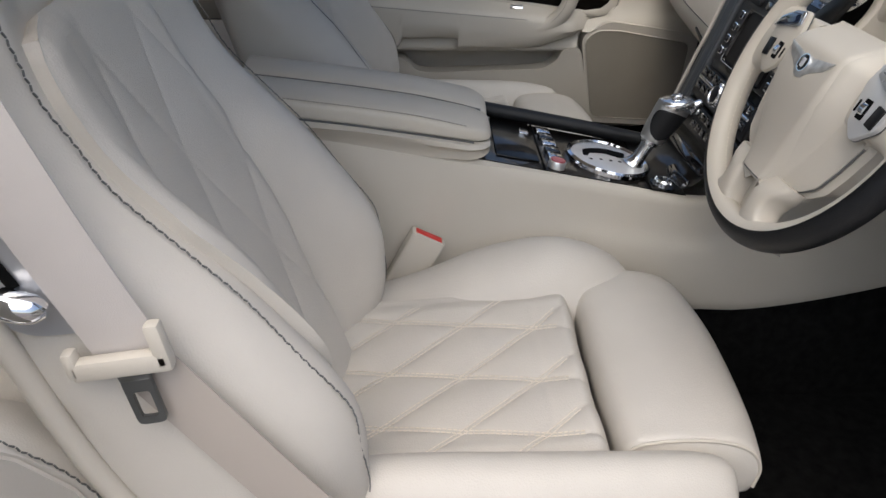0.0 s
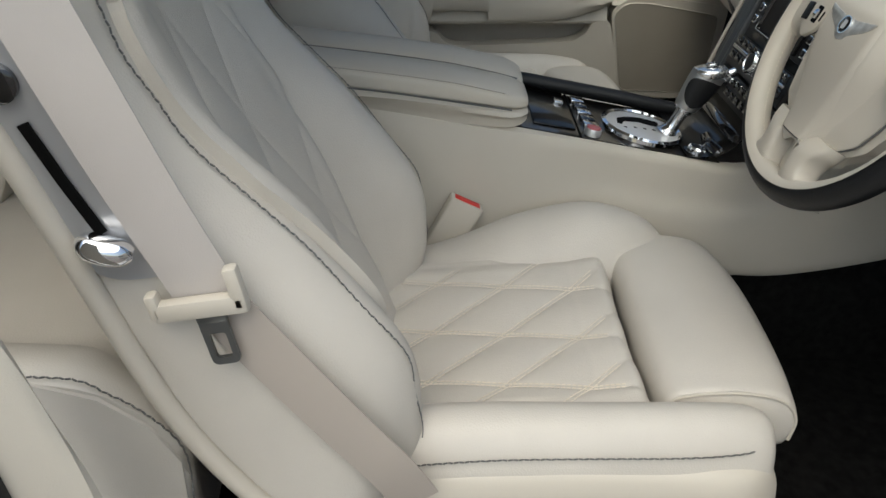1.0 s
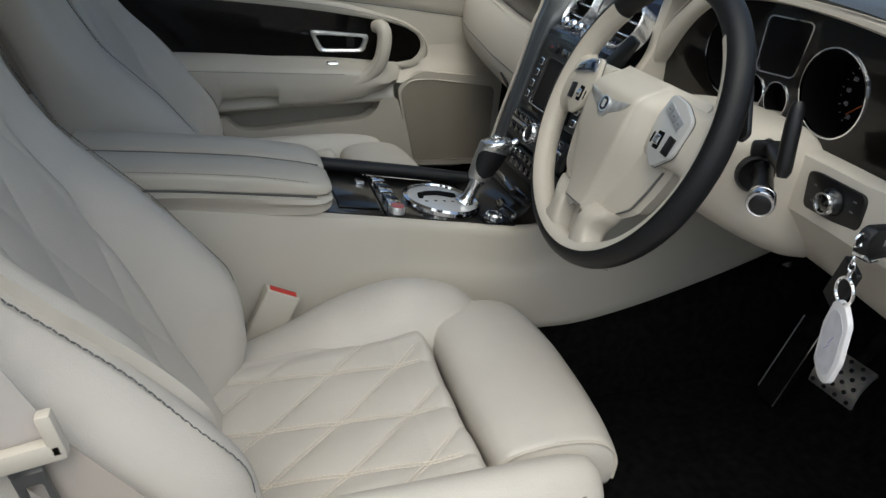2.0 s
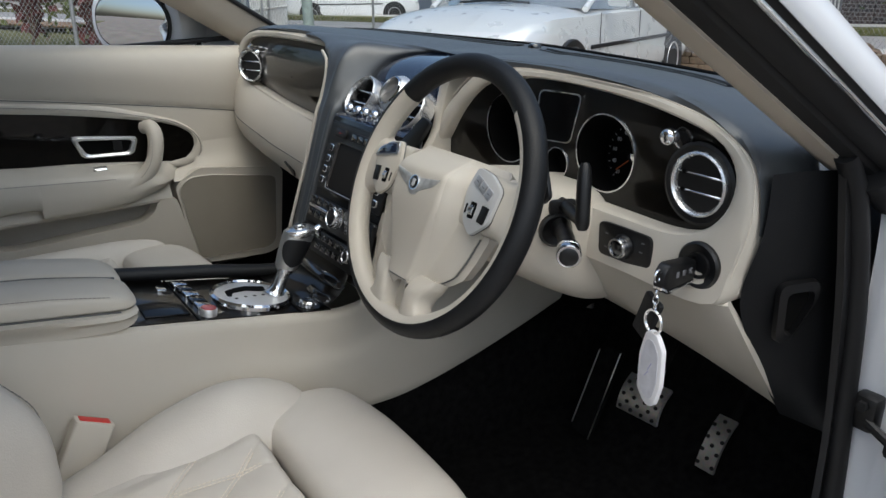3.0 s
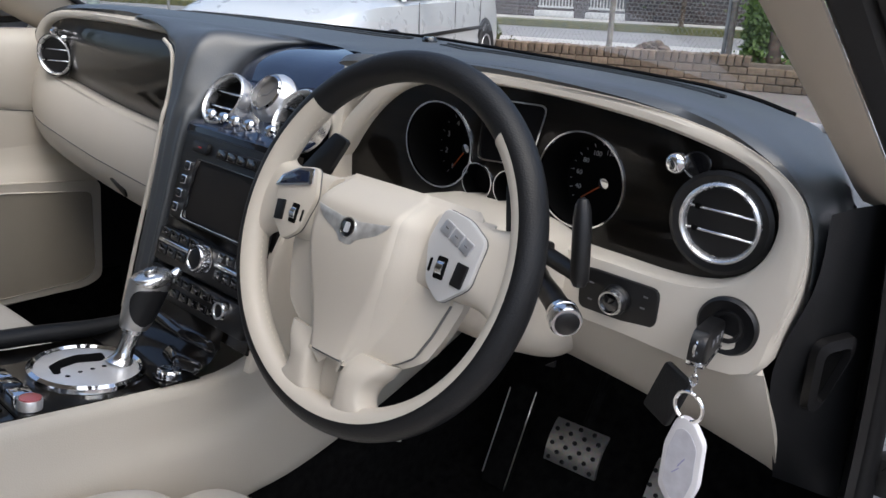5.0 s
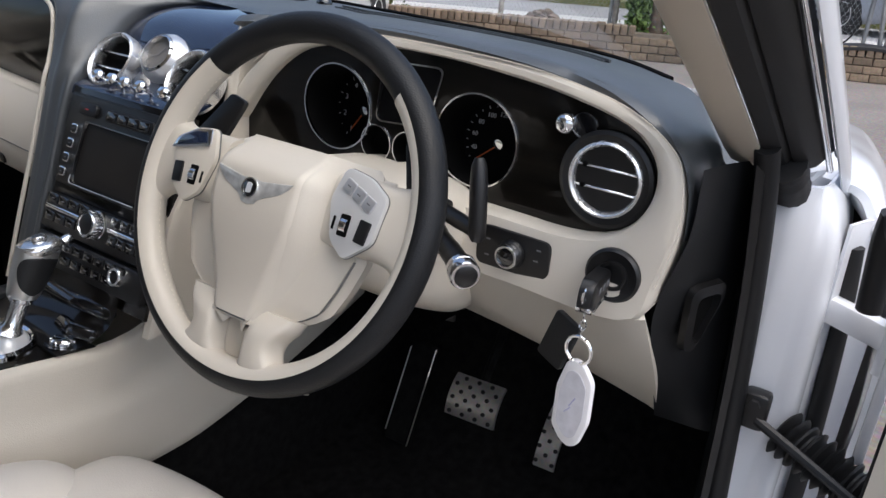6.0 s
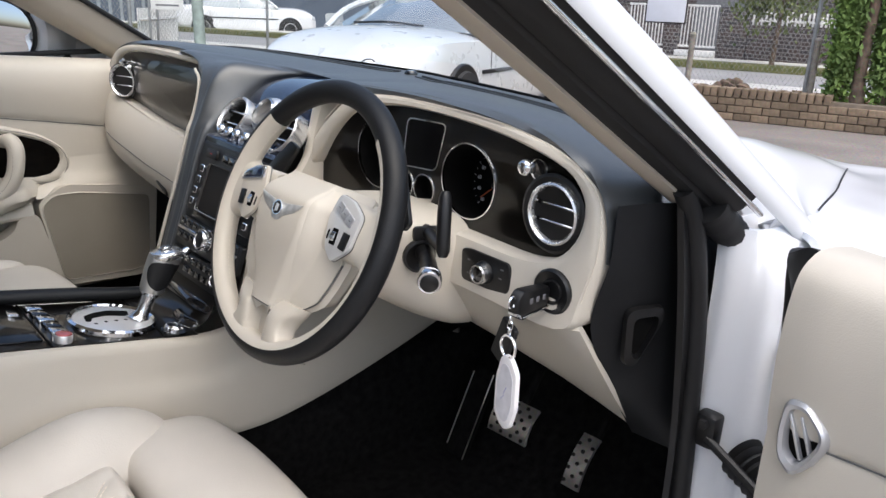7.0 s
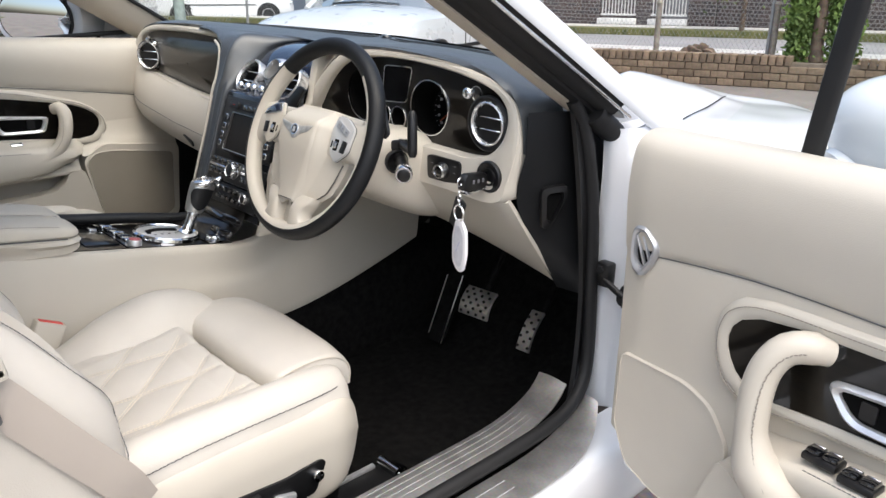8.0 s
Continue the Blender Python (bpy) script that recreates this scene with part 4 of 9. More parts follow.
# light switch
lp_m = on_front(0.597, 0.782, FAS_Y(0.782) + 0.0005)
lp = part("light_switch_panel", slab(rounded([(-0.044, 0.021), (-0.030, 0.0235), (0.042, 0.0225), (0.044, -0.013), (0.036, -0.022), (-0.042, -0.022)], 0.009), 0.004, 0.0015, lp_m), BLACK_PLASTIC, dash, "black light switch panel with chrome rotary knob")
part("knob_collar", lathe([(0.0155, 0.003), (0.0155, 0.006), (0.0135, 0.009), (0.012, 0.009)], 36, lp_m), BLACK_PLASTIC, lp)
part("light_knob", lathe([(0.0130, 0.004), (0.0130, 0.016), (0.0120, 0.0185), (0.0102, 0.0185), (0.0096, 0.0165), (0, 0.016)], 36, lp_m), BRIGHT, lp)
part("knob_cap", lathe([(0.0095, 0.0166), (0.005, 0.0178), (0, 0.0180)], 28, lp_m), BLACK_GLOSS, lp)
for dx, dz in ((-0.029, 0.009), (-0.029, -0.009), (0.028, 0.0), (0.03, 0.012)):
    part("symbol", box((0.005, 0.0018, 0.0004), 0, lp_m @ Matrix.Translation((dx, dz, 0.0041))), PRINT_GREY, lp)
# ignition
ig_m = on_front(0.706, 0.791, FAS_Y(0.791) + 0.001)
ig = part("ignition_switch", lathe([(0.0280, 0.0), (0.0280, 0.004), (0.0255, 0.0065), (0.020, 0.0040), (0.014, 0.0032), (0, 0.0030)], 44, ig_m), BLACK_PLASTIC, dash, "round black ignition switch")
part("lock_ring", lathe([(0.011, 0.003), (0.012, 0.0062), (0.015, 0.0062), (0.016, 0.003)], 32, ig_m, close=True), BLACK_PLASTIC, ig)

# knee panel
kp = [[(0.736, 0.128, 0.560), (0.745, 0.050, 0.645), (0.742, -0.030, 0.7500)],
      [(0.722, 0.132, 0.562), (0.715, 0.044, 0.650), (0.710, -0.0455, 0.7500)],
      [(0.620, 0.100, 0.602), (0.605, 0.018, 0.665), (0.600, -0.0462, 0.7500)],
      [(0.515, 0.060, 0.640), (0.510, 0.000, 0.690), (0.505, -0.0462, 0.7500)],
      [(0.400, 0.055, 0.648), (0.395, 0.005, 0.695), (0.390, -0.0462, 0.7500)],
      [(0.230, 0.060, 0.640), (0.230, 0.005, 0.69), (0.230, -0.0455, 0.7500)],
      [(0.186, 0.010, 0.600), (0.186, -0.055, 0.68), (0.186, -0.070, 0.7500)],
      [(0.160, -0.060, 0.570), (0.162, -0.085, 0.66), (0.164, -0.085, 0.7500)]]
part("knee_panel", thicken(surface(kp, 40, 16), 0.012), CREAM, dash, "soft cream leather knee panel")
part("notch", slab([(0, 0), (0.012, 0.002), (0.012, 0.010)], 0.004, 0, Matrix.Translation((0.497, 0.004, 0.650)) @ FRONT), BLACK_PLASTIC, dash)


# top pad, from the passenger's end to the driver's
PAD_EDGE = [(-0.760, -0.024, 0.84), (-0.755, -0.022, 0.884), (-0.738, -0.020, 0.916), (-0.70, -0.018, 0.942), (-0.646, -0.015, 0.959), (-0.56, -0.015, 0.968), (-0.42, -0.015, 0.972), (-0.34, -0.010, 0.970), (-0.26, 0.004, 0.966), (-0.20, 0.020, 0.962), (-0.150, 0.034, 0.958), (-0.110, 0.048, 0.955),
            (-0.070, 0.062, 0.952), (-0.030, 0.076, 0.951), (0.04, 0.084, 0.955), (0.11, 0.062, 0.958), (0.150, 0.016, 0.957), (0.172, -0.034, 0.960), (0.195, -0.040, 0.966), (0.24, -0.022, 0.969), (0.30, -0.016, 0.972), (0.42, -0.015, 0.975), (0.56, -0.015, 0.971),
            (0.646, -0.015, 0.959), (0.70, -0.018, 0.942), (0.738, -0.020, 0.916), (0.755, -0.022, 0.884), (0.760, -0.024, 0.84)]
def pad_rear(x):
    for (x0, y0, z0), (x1, y1, z1) in zip(PAD_EDGE, PAD_EDGE[1:]):
        if x <= x1:
            f = (x - x0) / (x1 - x0)
            return y0 + (y1 - y0) * f, z0 + (z1 - z0) * f
    return PAD_EDGE[-1][1], PAD_EDGE[-1][2]


PAD_FRONT = [(0.0, 0.338, 0.958), (0.15, 0.318, 0.958), (0.30, 0.292, 0.958), (0.45, 0.262, 0.958), (0.56, 0.230, 0.957), (0.63, 0.195, 0.954), (0.70, 0.145, 0.945), (0.738, 0.100, 0.919), (0.76, 0.080, 0.895)]
def pad_front(a):
    xs = [q[0] for q in PAD_FRONT]
    return float(np.interp(a, xs, [q[1] for q in PAD_FRONT])), float(np.interp(a, xs, [q[2] for q in PAD_FRONT]))
def pad_top(x, y):
    yr, zr = pad_rear(x)
    yf, zf = pad_front(abs(x))
    f = max(0, min(1, (y - yr - 0.06) / (yf - yr - 0.06)))
    return zr + 0.005 + (zf - zr - 0.005) * f + 0.001 * math.sin(math.pi * f)


pad_rows = []
for x in [q[0] for q in PAD_EDGE]:
    y, z = pad_rear(x)
    a = abs(x)
    yf, zf = pad_front(a)
    lift = 0.010 if a < 0.65 else 0.010 * max(0, (0.76 - a) / 0.11)
    k = max(0, (a - 0.70) / 0.06)
    xs = x
    pad_rows.append([(x, y + 0.045, z - 0.012), (x, y + 0.012, z - 0.006), (x, y, z + 0.0005), (x, y + 0.016, z + 0.006), (xs, y + 0.070, z + 0.3 * lift + 0.003), (xs, (y + yf) / 2 + 0.03, pad_top(x, (y + yf) / 2 + 0.03)), (xs, yf, zf), (xs, yf + 0.008, zf - 0.010), (xs, yf + 0.05, zf - 0.022), (xs, yf + 0.11, zf - 0.03)])
pad_mesh = surface(pad_rows, 150, 36)
pad_tree = BVHTree.FromBMesh(pad_mesh)
part("top_pad", pad_mesh, DASH_LEATHER, dash, "black leather dashboard top pad")
part("pad_stitching", stitches([(x, pad_rear(x)[0] + 0.012, pad_rear(x)[1] + 0.0056) for x in np.linspace(0.2, 0.742, 30)], 0.005, 0.003, 0.0006), THREAD_DARK, dash)
def pad_skin(x, y):
    hit = pad_tree.ray_cast(Vector((x, y, 1.2)), Vector((0, 0, -1)))[0]
    return hit.z if hit else pad_top(x, y)
def slot_strip(x0, x1, y0, y1, w0, w1, up):
    rows = []
    for f in np.linspace(0, 1, 30):
        x, y = x0 + (x1 - x0) * f, y0 + (y1 - y0) * f - 0.020 * f * f + 0.020 * f
        rows.append([(x, y + w, pad_skin(x, y + w) + up) for w in (w0, (w0 + w1) / 2, w1)])
    return thicken(grid(rows), 0.004)
for x0, x1, y0, y1 in ((0.090, 0.602, 0.262, 0.120), (-0.010, -0.50, 0.286, 0.176)):
    ds = part("defroster_slot", slot_strip(x0, x1, y0, y1, -0.007, 0.007, 0.0012), DIAL_BLACK, dash, "narrow black defroster slot")
    part("slot_lip", slot_strip(x0, x1, y0, y1, -0.011, -0.007, 0.0022), DASH_LEATHER, ds)
    part("slot_lip", slot_strip(x0, x1, y0, y1, 0.007, 0.013, 0.0035), DASH_LEATHER, ds)
part("pad_gap", tube(spline([(x, pad_front(abs(x))[0] + 0.004, pad_front(abs(x))[1] + 0.001) for x in np.linspace(-0.66, 0.66, 24)], 80), 0.0035, 6), DIAL_BLACK, dash)
part("light_sensor", lathe([(0.013, 0), (0.013, 0.005), (0.010, 0.009), (0, 0.010)], 24, pose(0.04, 0.283, pad_skin(0.04, 0.283) - 0.001)), BLACK_GLOSS, dash)

# black end panel and its vent
for side in (1, -1):
    rows = [[(side * 0.763, -0.016, 0.905), (side * 0.774, 0.03, 0.905), (side * 0.790, 0.10, 0.90)],
            [(side * 0.764, -0.019, 0.84), (side * 0.774, 0.04, 0.84), (side * 0.790, 0.12, 0.84)],
            [(side * 0.744, -0.012, 0.75), (side * 0.768, 0.05, 0.75), (side * 0.792, 0.13, 0.75)],
            [(side * 0.741, 0.058, 0.64), (side * 0.775, 0.10, 0.64), (side * 0.795, 0.14, 0.64)],
            [(side * 0.733, 0.134, 0.55), (side * 0.785, 0.140, 0.55), (side * 0.80, 0.145, 0.55)]]
    if side > 0:
        part("end_panel", surface(rows, 24, 10), BLACK_LEATHER, dash, "black leather end panel")
sv_m = frame_at((0.775, 0.050, 0.738), (0.46, 0.89, 0.0), (-0.05, -0.10, 1))
tri_out = rounded([(-0.028, 0.036), (0.022, 0.040), (0.024, 0.020), (-0.008, -0.042), (-0.024, -0.036)], 0.014)
tri_in = [(x * 0.55, y * 0.62) for x, y in tri_out]
sv = part("side_vent", ring(tri_out, tri_in, [(0, 0, 0), (0.1, 0, 0.008), (0.8, 0, 0.010), (1, 0, 0.0), (1, 0, -0.02)], lambda u, v, d: sv_m @ Vector((u, v, d)), -0.002, 0.004, 60), BLACK_PLASTIC, dash, "black side window vent")
part("vent_core", slab(tri_in, 0.002, 0, sv_m), DIAL_BLACK, sv)

# passenger side
P_IN = [(-0.700, 0.842), (-0.60, 0.826), (-0.45, 0.808), (-0.30, 0.797), (-0.17, 0.790), (-0.116, 0.83), (-0.114, 0.93), (-0.20, 0.948), (-0.35, 0.951), (-0.50, 0.950), (-0.62, 0.945), (-0.685, 0.930), (-0.712, 0.905), (-0.716, 0.870)]
P_OUT = [(-0.160, 0.735), (-0.30, 0.742), (-0.45, 0.755), (-0.60, 0.770), (-0.700, 0.785), (-0.745, 0.82), (-0.757, 0.86), (-0.754, 0.89), (-0.738, 0.920), (-0.699, 0.945), (-0.646, 0.958), (-0.559, 0.966), (-0.419, 0.969), (-0.26, 0.968), (-0.15, 0.962), (-0.108, 0.94), (-0.105, 0.84), (-0.118, 0.76)]
po, pi = loop2(P_OUT, 120), loop2(P_IN, 120)
part("passenger_fascia", ring(po, pi, FRAME_PROFILE, lambda u, v, d: (u, -0.026 - 0.10 * (0.87 - v) + d, v), -0.40, 0.875, 160), CREAM_SMOOTH, dash, "smooth cream leather passenger fascia")
bow_rows = []
for r_ in (1.0, 0.97, 0.90, 0.78, 0.62, 0.44, 0.24, 0.01):
    bow_rows.append([(-0.42 + (x + 0.42) * r_, -0.008 - 0.016 * (1 - r_ ** 2.2), 0.873 + (z - 0.873) * r_) for x, z in pi])
part("passenger_veneer", grid(bow_rows, close_v=True), VENEER, dash, "dark glossy stained wood veneer panel")
round_vent(dash, on_front(-0.640, 0.876, -0.031) @ Matrix.Rotation(radians(24), 4, "Y"), 0.0390, 0.002, 0.014)
for kx, kz, ky, r in ((-0.630, 0.921, -0.022, 0.008), (-0.590, 0.912, -0.022, 0.006)):
    part("vent_stop", lathe([(0.003, -0.01), (0.003, 0.004), (r, 0.007), (r * 1.05, 0.013), (r * 0.6, 0.017), (0, 0.018)], 20, on_front(kx, kz, ky)), CHROME, dash)
under = lambda x: float(np.interp(x, [-0.76, -0.70, -0.60, -0.45, -0.30, -0.17, -0.10], [0.853, 0.838, 0.822, 0.803, 0.792, 0.785, 0.783]))
gb = []
for x in (-0.757, -0.748, -0.725, -0.68, -0.60, -0.50, -0.40, -0.30, -0.20, -0.108):
    k = min(1.0, 0.25 + 0.75 * math.sqrt(max(0.0, (x + 0.757) / 0.09)))
    zi, h = under(x), 0.185 * (0.72 + 0.28 * k)
    gb.append([(x, -0.0245 - 0.008 * k, zi), (x, -0.027 - 0.018 * k, zi - 0.016), (x, -0.024 - 0.034 * k, zi - 0.045), (x, -0.020 - 0.046 * k, zi - 0.080), (x, -0.018 - 0.046 * k, zi - 0.110), (x, -0.006 - 0.038 * k, zi - 0.145 * h / 0.185), (x, 0.025 - 0.02 * k, zi - 0.172 * h / 0.185), (x, 0.09, zi - h)])
part("glovebox_lid", surface(gb, 40, 24), CREAM, dash, "rounded cream leather glovebox lid")
part("glovebox_pull", slab(rounded([(0, 0), (0.05, -0.02), (0.052, -0.002), (0.01, 0.006)], 0.004), 0.004, 0.001, frame_at((-0.40, -0.0615, 0.690), (1, 0, -0.15), (0, -0.25, 1))), BLACK_PLASTIC, dash)
part("seam", tube(spline([(x, -0.020 - 0.0468 * min(1.0, 0.25 + 0.75 * math.sqrt(max(0.0, (x + 0.757) / 0.09))), under(x) - 0.085) for x in np.linspace(-0.735, -0.115, 16)], 40), 0.0009, 6), THREAD_DARK, dash)

# centre stack: sloping panel between two black leather cheeks
SY = lambda z: -0.114 + 0.345 * (z - 0.792)
S_M = frame_at((0.046, SY(0.76), 0.76), (1, 0, 0), (0, 0.345, 1))
SL = math.sqrt(1 + 0.345 ** 2)
H_M = frame_at((0.04, -0.1207, 0.76), (1, 0, 0), (0, 0.696, 1))


def on_stack(x, z, out=0.0):
    return S_M @ Matrix.Translation((x - 0.046, (z - 0.76) * SL, out))


def on_hood(x, z, out=0.0):
    """The steeper-raked panel round the vents, above the stack."""
    return H_M @ Matrix.Translation((x - 0.04, (z - 0.76) * 1.2184, out))


arch = [(-0.118, -0.172), (0.118, -0.172), (0.120, 0.0), (0.122, 0.092), (-0.122, 0.092), (-0.120, 0.0)]
stack = part("centre_stack", slab(arch, 0.01, 0.002, S_M @ Matrix.Translation((0, 0, -0.01))), VENEER, dash, "glossy dark veneer centre stack with controls")
cheek = []
cx = 0.164
for y, z, w in ((-0.057, 0.9625, 0.012), (-0.076, 0.930, 0.0115), (-0.088, 0.89, 0.0105), (-0.106, 0.835, 0.010), (-0.137, 0.74, 0.0095), (-0.168, 0.645, 0.009), (-0.19, 0.575, 0.0085)):
    y += 0.010 + 0.050 * max(0, min(1, (z - 0.76) / 0.07))
    cheek.append([(cx + w, y + 0.13, z), (cx + w, y + 0.008, z), (cx + w * 0.85, y - 0.001, z), (cx, y - 0.004, z), (cx - w * 0.8, y + 0.001, z), (cx - w, y + 0.012, z), (cx - w, y + 0.13, z)])
part("stack_cheek", surface(cheek, 40, 28), CREAM_SMOOTH, dash, "cream leather cheek of the centre stack")
# charcoal fold: one sheet from the pad round the passenger panel and down beside the stack
FOLD = [((-0.36, -0.014, 0.9700), (-0.155, 0.060, None), (0.050, 0.088, 0.9585)), ((-0.25, -0.030, 0.9640), (-0.138, 0.030, None), (-0.010, 0.076, 0.957)), ((-0.190, -0.051, 0.950), (-0.124, 0.001, 0.9715), (-0.048, 0.050, 0.954)),
        ((-0.160, -0.058, 0.938), (-0.115, -0.028, 0.9665), (-0.072, 0.014, 0.945)), ((-0.146, -0.066, 0.918), (-0.110, -0.054, 0.946), (-0.082, -0.018, 0.919)), ((-0.136, -0.077, 0.893), (-0.1065, -0.075, 0.915), (-0.083, -0.045, 0.894)),
        ((-0.128, -0.090, 0.866), (-0.1025, -0.094, 0.878), (-0.082, -0.076, 0.871)), ((-0.1215, -0.104, 0.842), (-0.100, -0.1115, 0.842), (-0.0795, -0.102, 0.842)), ((-0.118, -0.137, 0.74), (-0.099, -0.1415, 0.74), (-0.080, -0.136, 0.74)), ((-0.117, -0.168, 0.645), (-0.099, -0.1725, 0.645), (-0.081, -0.167, 0.645)), ((-0.116, -0.19, 0.575), (-0.099, -0.194, 0.575), (-0.082, -0.189, 0.575))]
fold_rows = []
for i, (p, c, q) in enumerate(FOLD):
    p, q = Vector(p), Vector(q)
    c = Vector((c[0], c[1], pad_skin(c[0], c[1]) + 0.0035 if c[2] is None else c[2]))
    r = min(1.0, (c - p).length / 0.05)
    a = p.lerp(c, 0.24) + Vector((-0.004 * r, -0.010 * r, 0.006 * r if i < 7 else 0))
    a2, b = p.lerp(c, 0.62) + Vector((0, -0.004 * r, 0.0045 * r if i < 7 else 0)), c.lerp(q, 0.5) + Vector((0, 0, 0.003 if i < 7 else 0))
    fold_rows.append([p + Vector((0.004, 0.030, -0.004)), p, a, a2, c, b, q, q + Vector((0.003, 0.03, -0.008))])
fold_rows.insert(0, [v + Vector((-0.02, 0.045, -0.012)) for v in fold_rows[0]])
part("dash_fold", surface(fold_rows, 110, 56), DASH_LEATHER, dash, "charcoal leather fold from the top pad into the stack cheek")
part("fold_piping", tube(spline([(p[0] - 0.0035, p[1] - 0.007, p[2] + 0.001) for p, _, _ in FOLD[2:]], 110), 0.0030, 8), CREAM_SMOOTH, dash, "thin cream piping")
vp_rows = []
for u in np.linspace(-1, 1, 15):
    x = 0.04 + 0.118 * u
    top = 1 - 0.14 * abs(u) ** 4
    fwd = 0.030 * u * u * u * u
    vp_rows.append([(x, -0.0985, 0.836), (x, -0.0925, 0.848), (x, -0.072 + fwd * 0.2, 0.857), (x, -0.052 + fwd * 0.2, 0.866), (x, -0.034 + fwd * 0.3, 0.862 + 0.030 * top), (x, -0.016 + fwd * 0.4, 0.862 + 0.062 * top), (x, 0.008 + fwd * 0.3, 0.862 + 0.080 * top), (x, 0.045, 0.862 + 0.091 * top), (x, 0.090, 0.862 + 0.096 * top)])
# the panel's blue is sky reflection carried by the material's colour
part("vent_panel", thicken(surface(vp_rows, 40, 40), 0.004), SKY_TINT_GLOSS, stack, "glossy dark panel round the centre vents, tinted with reflected sky blue")
round_vent(stack, on_hood(-0.040, 0.872, 0.019), 0.0415, 0.0, 0.013)
round_vent(stack, on_hood(0.122, 0.872, 0.019), 0.0415, 0.0, 0.013)
CK = on_hood(0.044, 0.891, 0.012)
hood = ring([(0.038 * math.cos(a) * (1 + 0.10 * math.cos(a) ** 2), 0.036 * math.sin(a)) for a in np.linspace(0, 2 * math.pi, 40, endpoint=False)], [(0.027 * math.cos(a), 0.027 * math.sin(a)) for a in np.linspace(0, 2 * math.pi, 40, endpoint=False)],
            [(0, 0, -0.012), (0.1, 0, 0.0), (0.5, 0, 0.006), (0.92, 0, 0.012), (1, 0, 0.008), (1, 0, -0.006)], lambda u, v, d: CK @ Vector((u, v, d)), 0, 0, 48)
part("clock_surround", hood, SATIN, stack, "satin metal clock surround")
clock = part("clock", lathe([(0.0265, 0.004), (0.0265, 0.012), (0.024, 0.014), (0.0225, 0.006), (0, 0.0055)], 40, CK), CHROME, stack, "small round chrome-ringed clock")
part("clock_face", lathe([(0.0224, 0.0065), (0, 0.0067)], 32, CK), material("clock_face", (0.16, 0.15, 0.135), 0.4), clock)
for i in range(12):
    part("hour_mark", box((0.004, 0.0012, 0.0003), 0, CK @ Matrix.Rotation(radians(30 * i), 4, "Z") @ Matrix.Translation((0.0185, 0, 0.0072))), PRINT_GREY, clock)
for ang in (60, 200):
    part("clock_hand", box((0.015, 0.001, 0.0004), 0, CK @ Matrix.Translation((0, 0, 0.0076)) @ Matrix.Rotation(radians(ang), 4, "Z") @ Matrix.Translation((0.007, 0, 0))), PRINT_GREY, clock)
for dx in (-0.052, -0.022, 0.004, 0.036, 0.082):
    part("organ_stop", lathe([(0.0025, 0), (0.0025, 0.018), (0.0075, 0.021), (0.0085, 0.026), (0.006, 0.030), (0, 0.031)], 20, on_hood(0.026 + dx, 0.8465, 0.012)), CHROME, stack)
# screen block
scr = part("screen_surround", slab(rounded([(-0.113, -0.034), (0.113, -0.034), (0.115, 0.092), (-0.115, 0.092)], 0.006), 0.004, 0.0015, on_stack(0.046, 0.752, 0.001)), BLACK_PLASTIC, stack, "black screen surround")
scr_poly = rounded([(-0.072, -0.0375), (0.072, -0.0375), (0.067, 0.043), (-0.067, 0.043)], 0.003)
scr_big = [(x * 1.045, y * 1.07 + (0.0 if y > 0 else -0.001)) for x, y in scr_poly]
SC = on_stack(0.046, 0.7635, 0.005)
part("screen", slab(scr_poly, 0.0012, 0, SC @ Matrix.Translation((0, 0, -0.0008))), SCREEN, scr, "dark navigation screen")
part("screen_bezel", ring(scr_big, scr_poly, [(0, 0, 0), (0.1, 0, 0.0042), (0.6, 0, 0.0042), (1, 0, 0.0002)], lambda u, v, d: SC @ Vector((u, v, d)), 0, 0, 120), BLACK_GLOSS, scr)
part("bezel_glint", tube(spline([SC @ Vector((-0.0755, -0.030, 0.0040)), SC @ Vector((-0.0752, -0.0395, 0.0042)), SC @ Vector((-0.06, -0.0412, 0.0042)), SC @ Vector((0.06, -0.0412, 0.0042))], 24), 0.0007, 6), SATIN, scr)
for side in (-1, 1):
    for i in range(4):
        x_b = -0.043 - 0.0025 * i if side < 0 else 0.135 + 0.0025 * i
        b_m = on_stack(x_b, 0.7935 - i * 0.0193, 0.005)
        k = part("screen_button", slab(rounded([(-0.0072, -0.0068), (0.0072, -0.0068), (0.0072, 0.0068), (-0.0072, 0.0068)], 0.0048, 6), 0.0042, 0.0012, b_m), BRIGHT, scr, "small chrome-rimmed square button")
        part("button_face", slab(rounded([(-0.0052, -0.0048), (0.0052, -0.0048), (0.0052, 0.0048), (-0.0052, 0.0048)], 0.003, 5), 0.0014, 0.0006, b_m @ Matrix.Translation((0, 0, 0.0038))), BLACK_PLASTIC, k)
        part("symbol", box((0.004, 0.0010, 0.0003), 0, b_m @ Matrix.Translation((0, 0, 0.0053))), PRINT_GREY, k)
hz_key = part("hazard_key", slab(rounded([(-0.019, -0.0085), (0.019, -0.0085), (0.019, 0.0085), (-0.019, 0.0085)], 0.007), 0.006, 0.002, on_stack(-0.023, 0.8215, 0.004)), BLACK_PLASTIC, scr)
part("symbol", box((0.007, 0.0016, 0.0004), 0, on_stack(-0.023, 0.8215, 0.0102)), RED, hz_key)
bank = part("key_bank", slab(rounded([(-0.049, -0.0085), (0.049, -0.0085), (0.049, 0.0085), (-0.049, 0.0085)], 0.007), 0.005, 0.002, on_stack(0.063, 0.8215, 0.004)), BLACK_PLASTIC, scr)
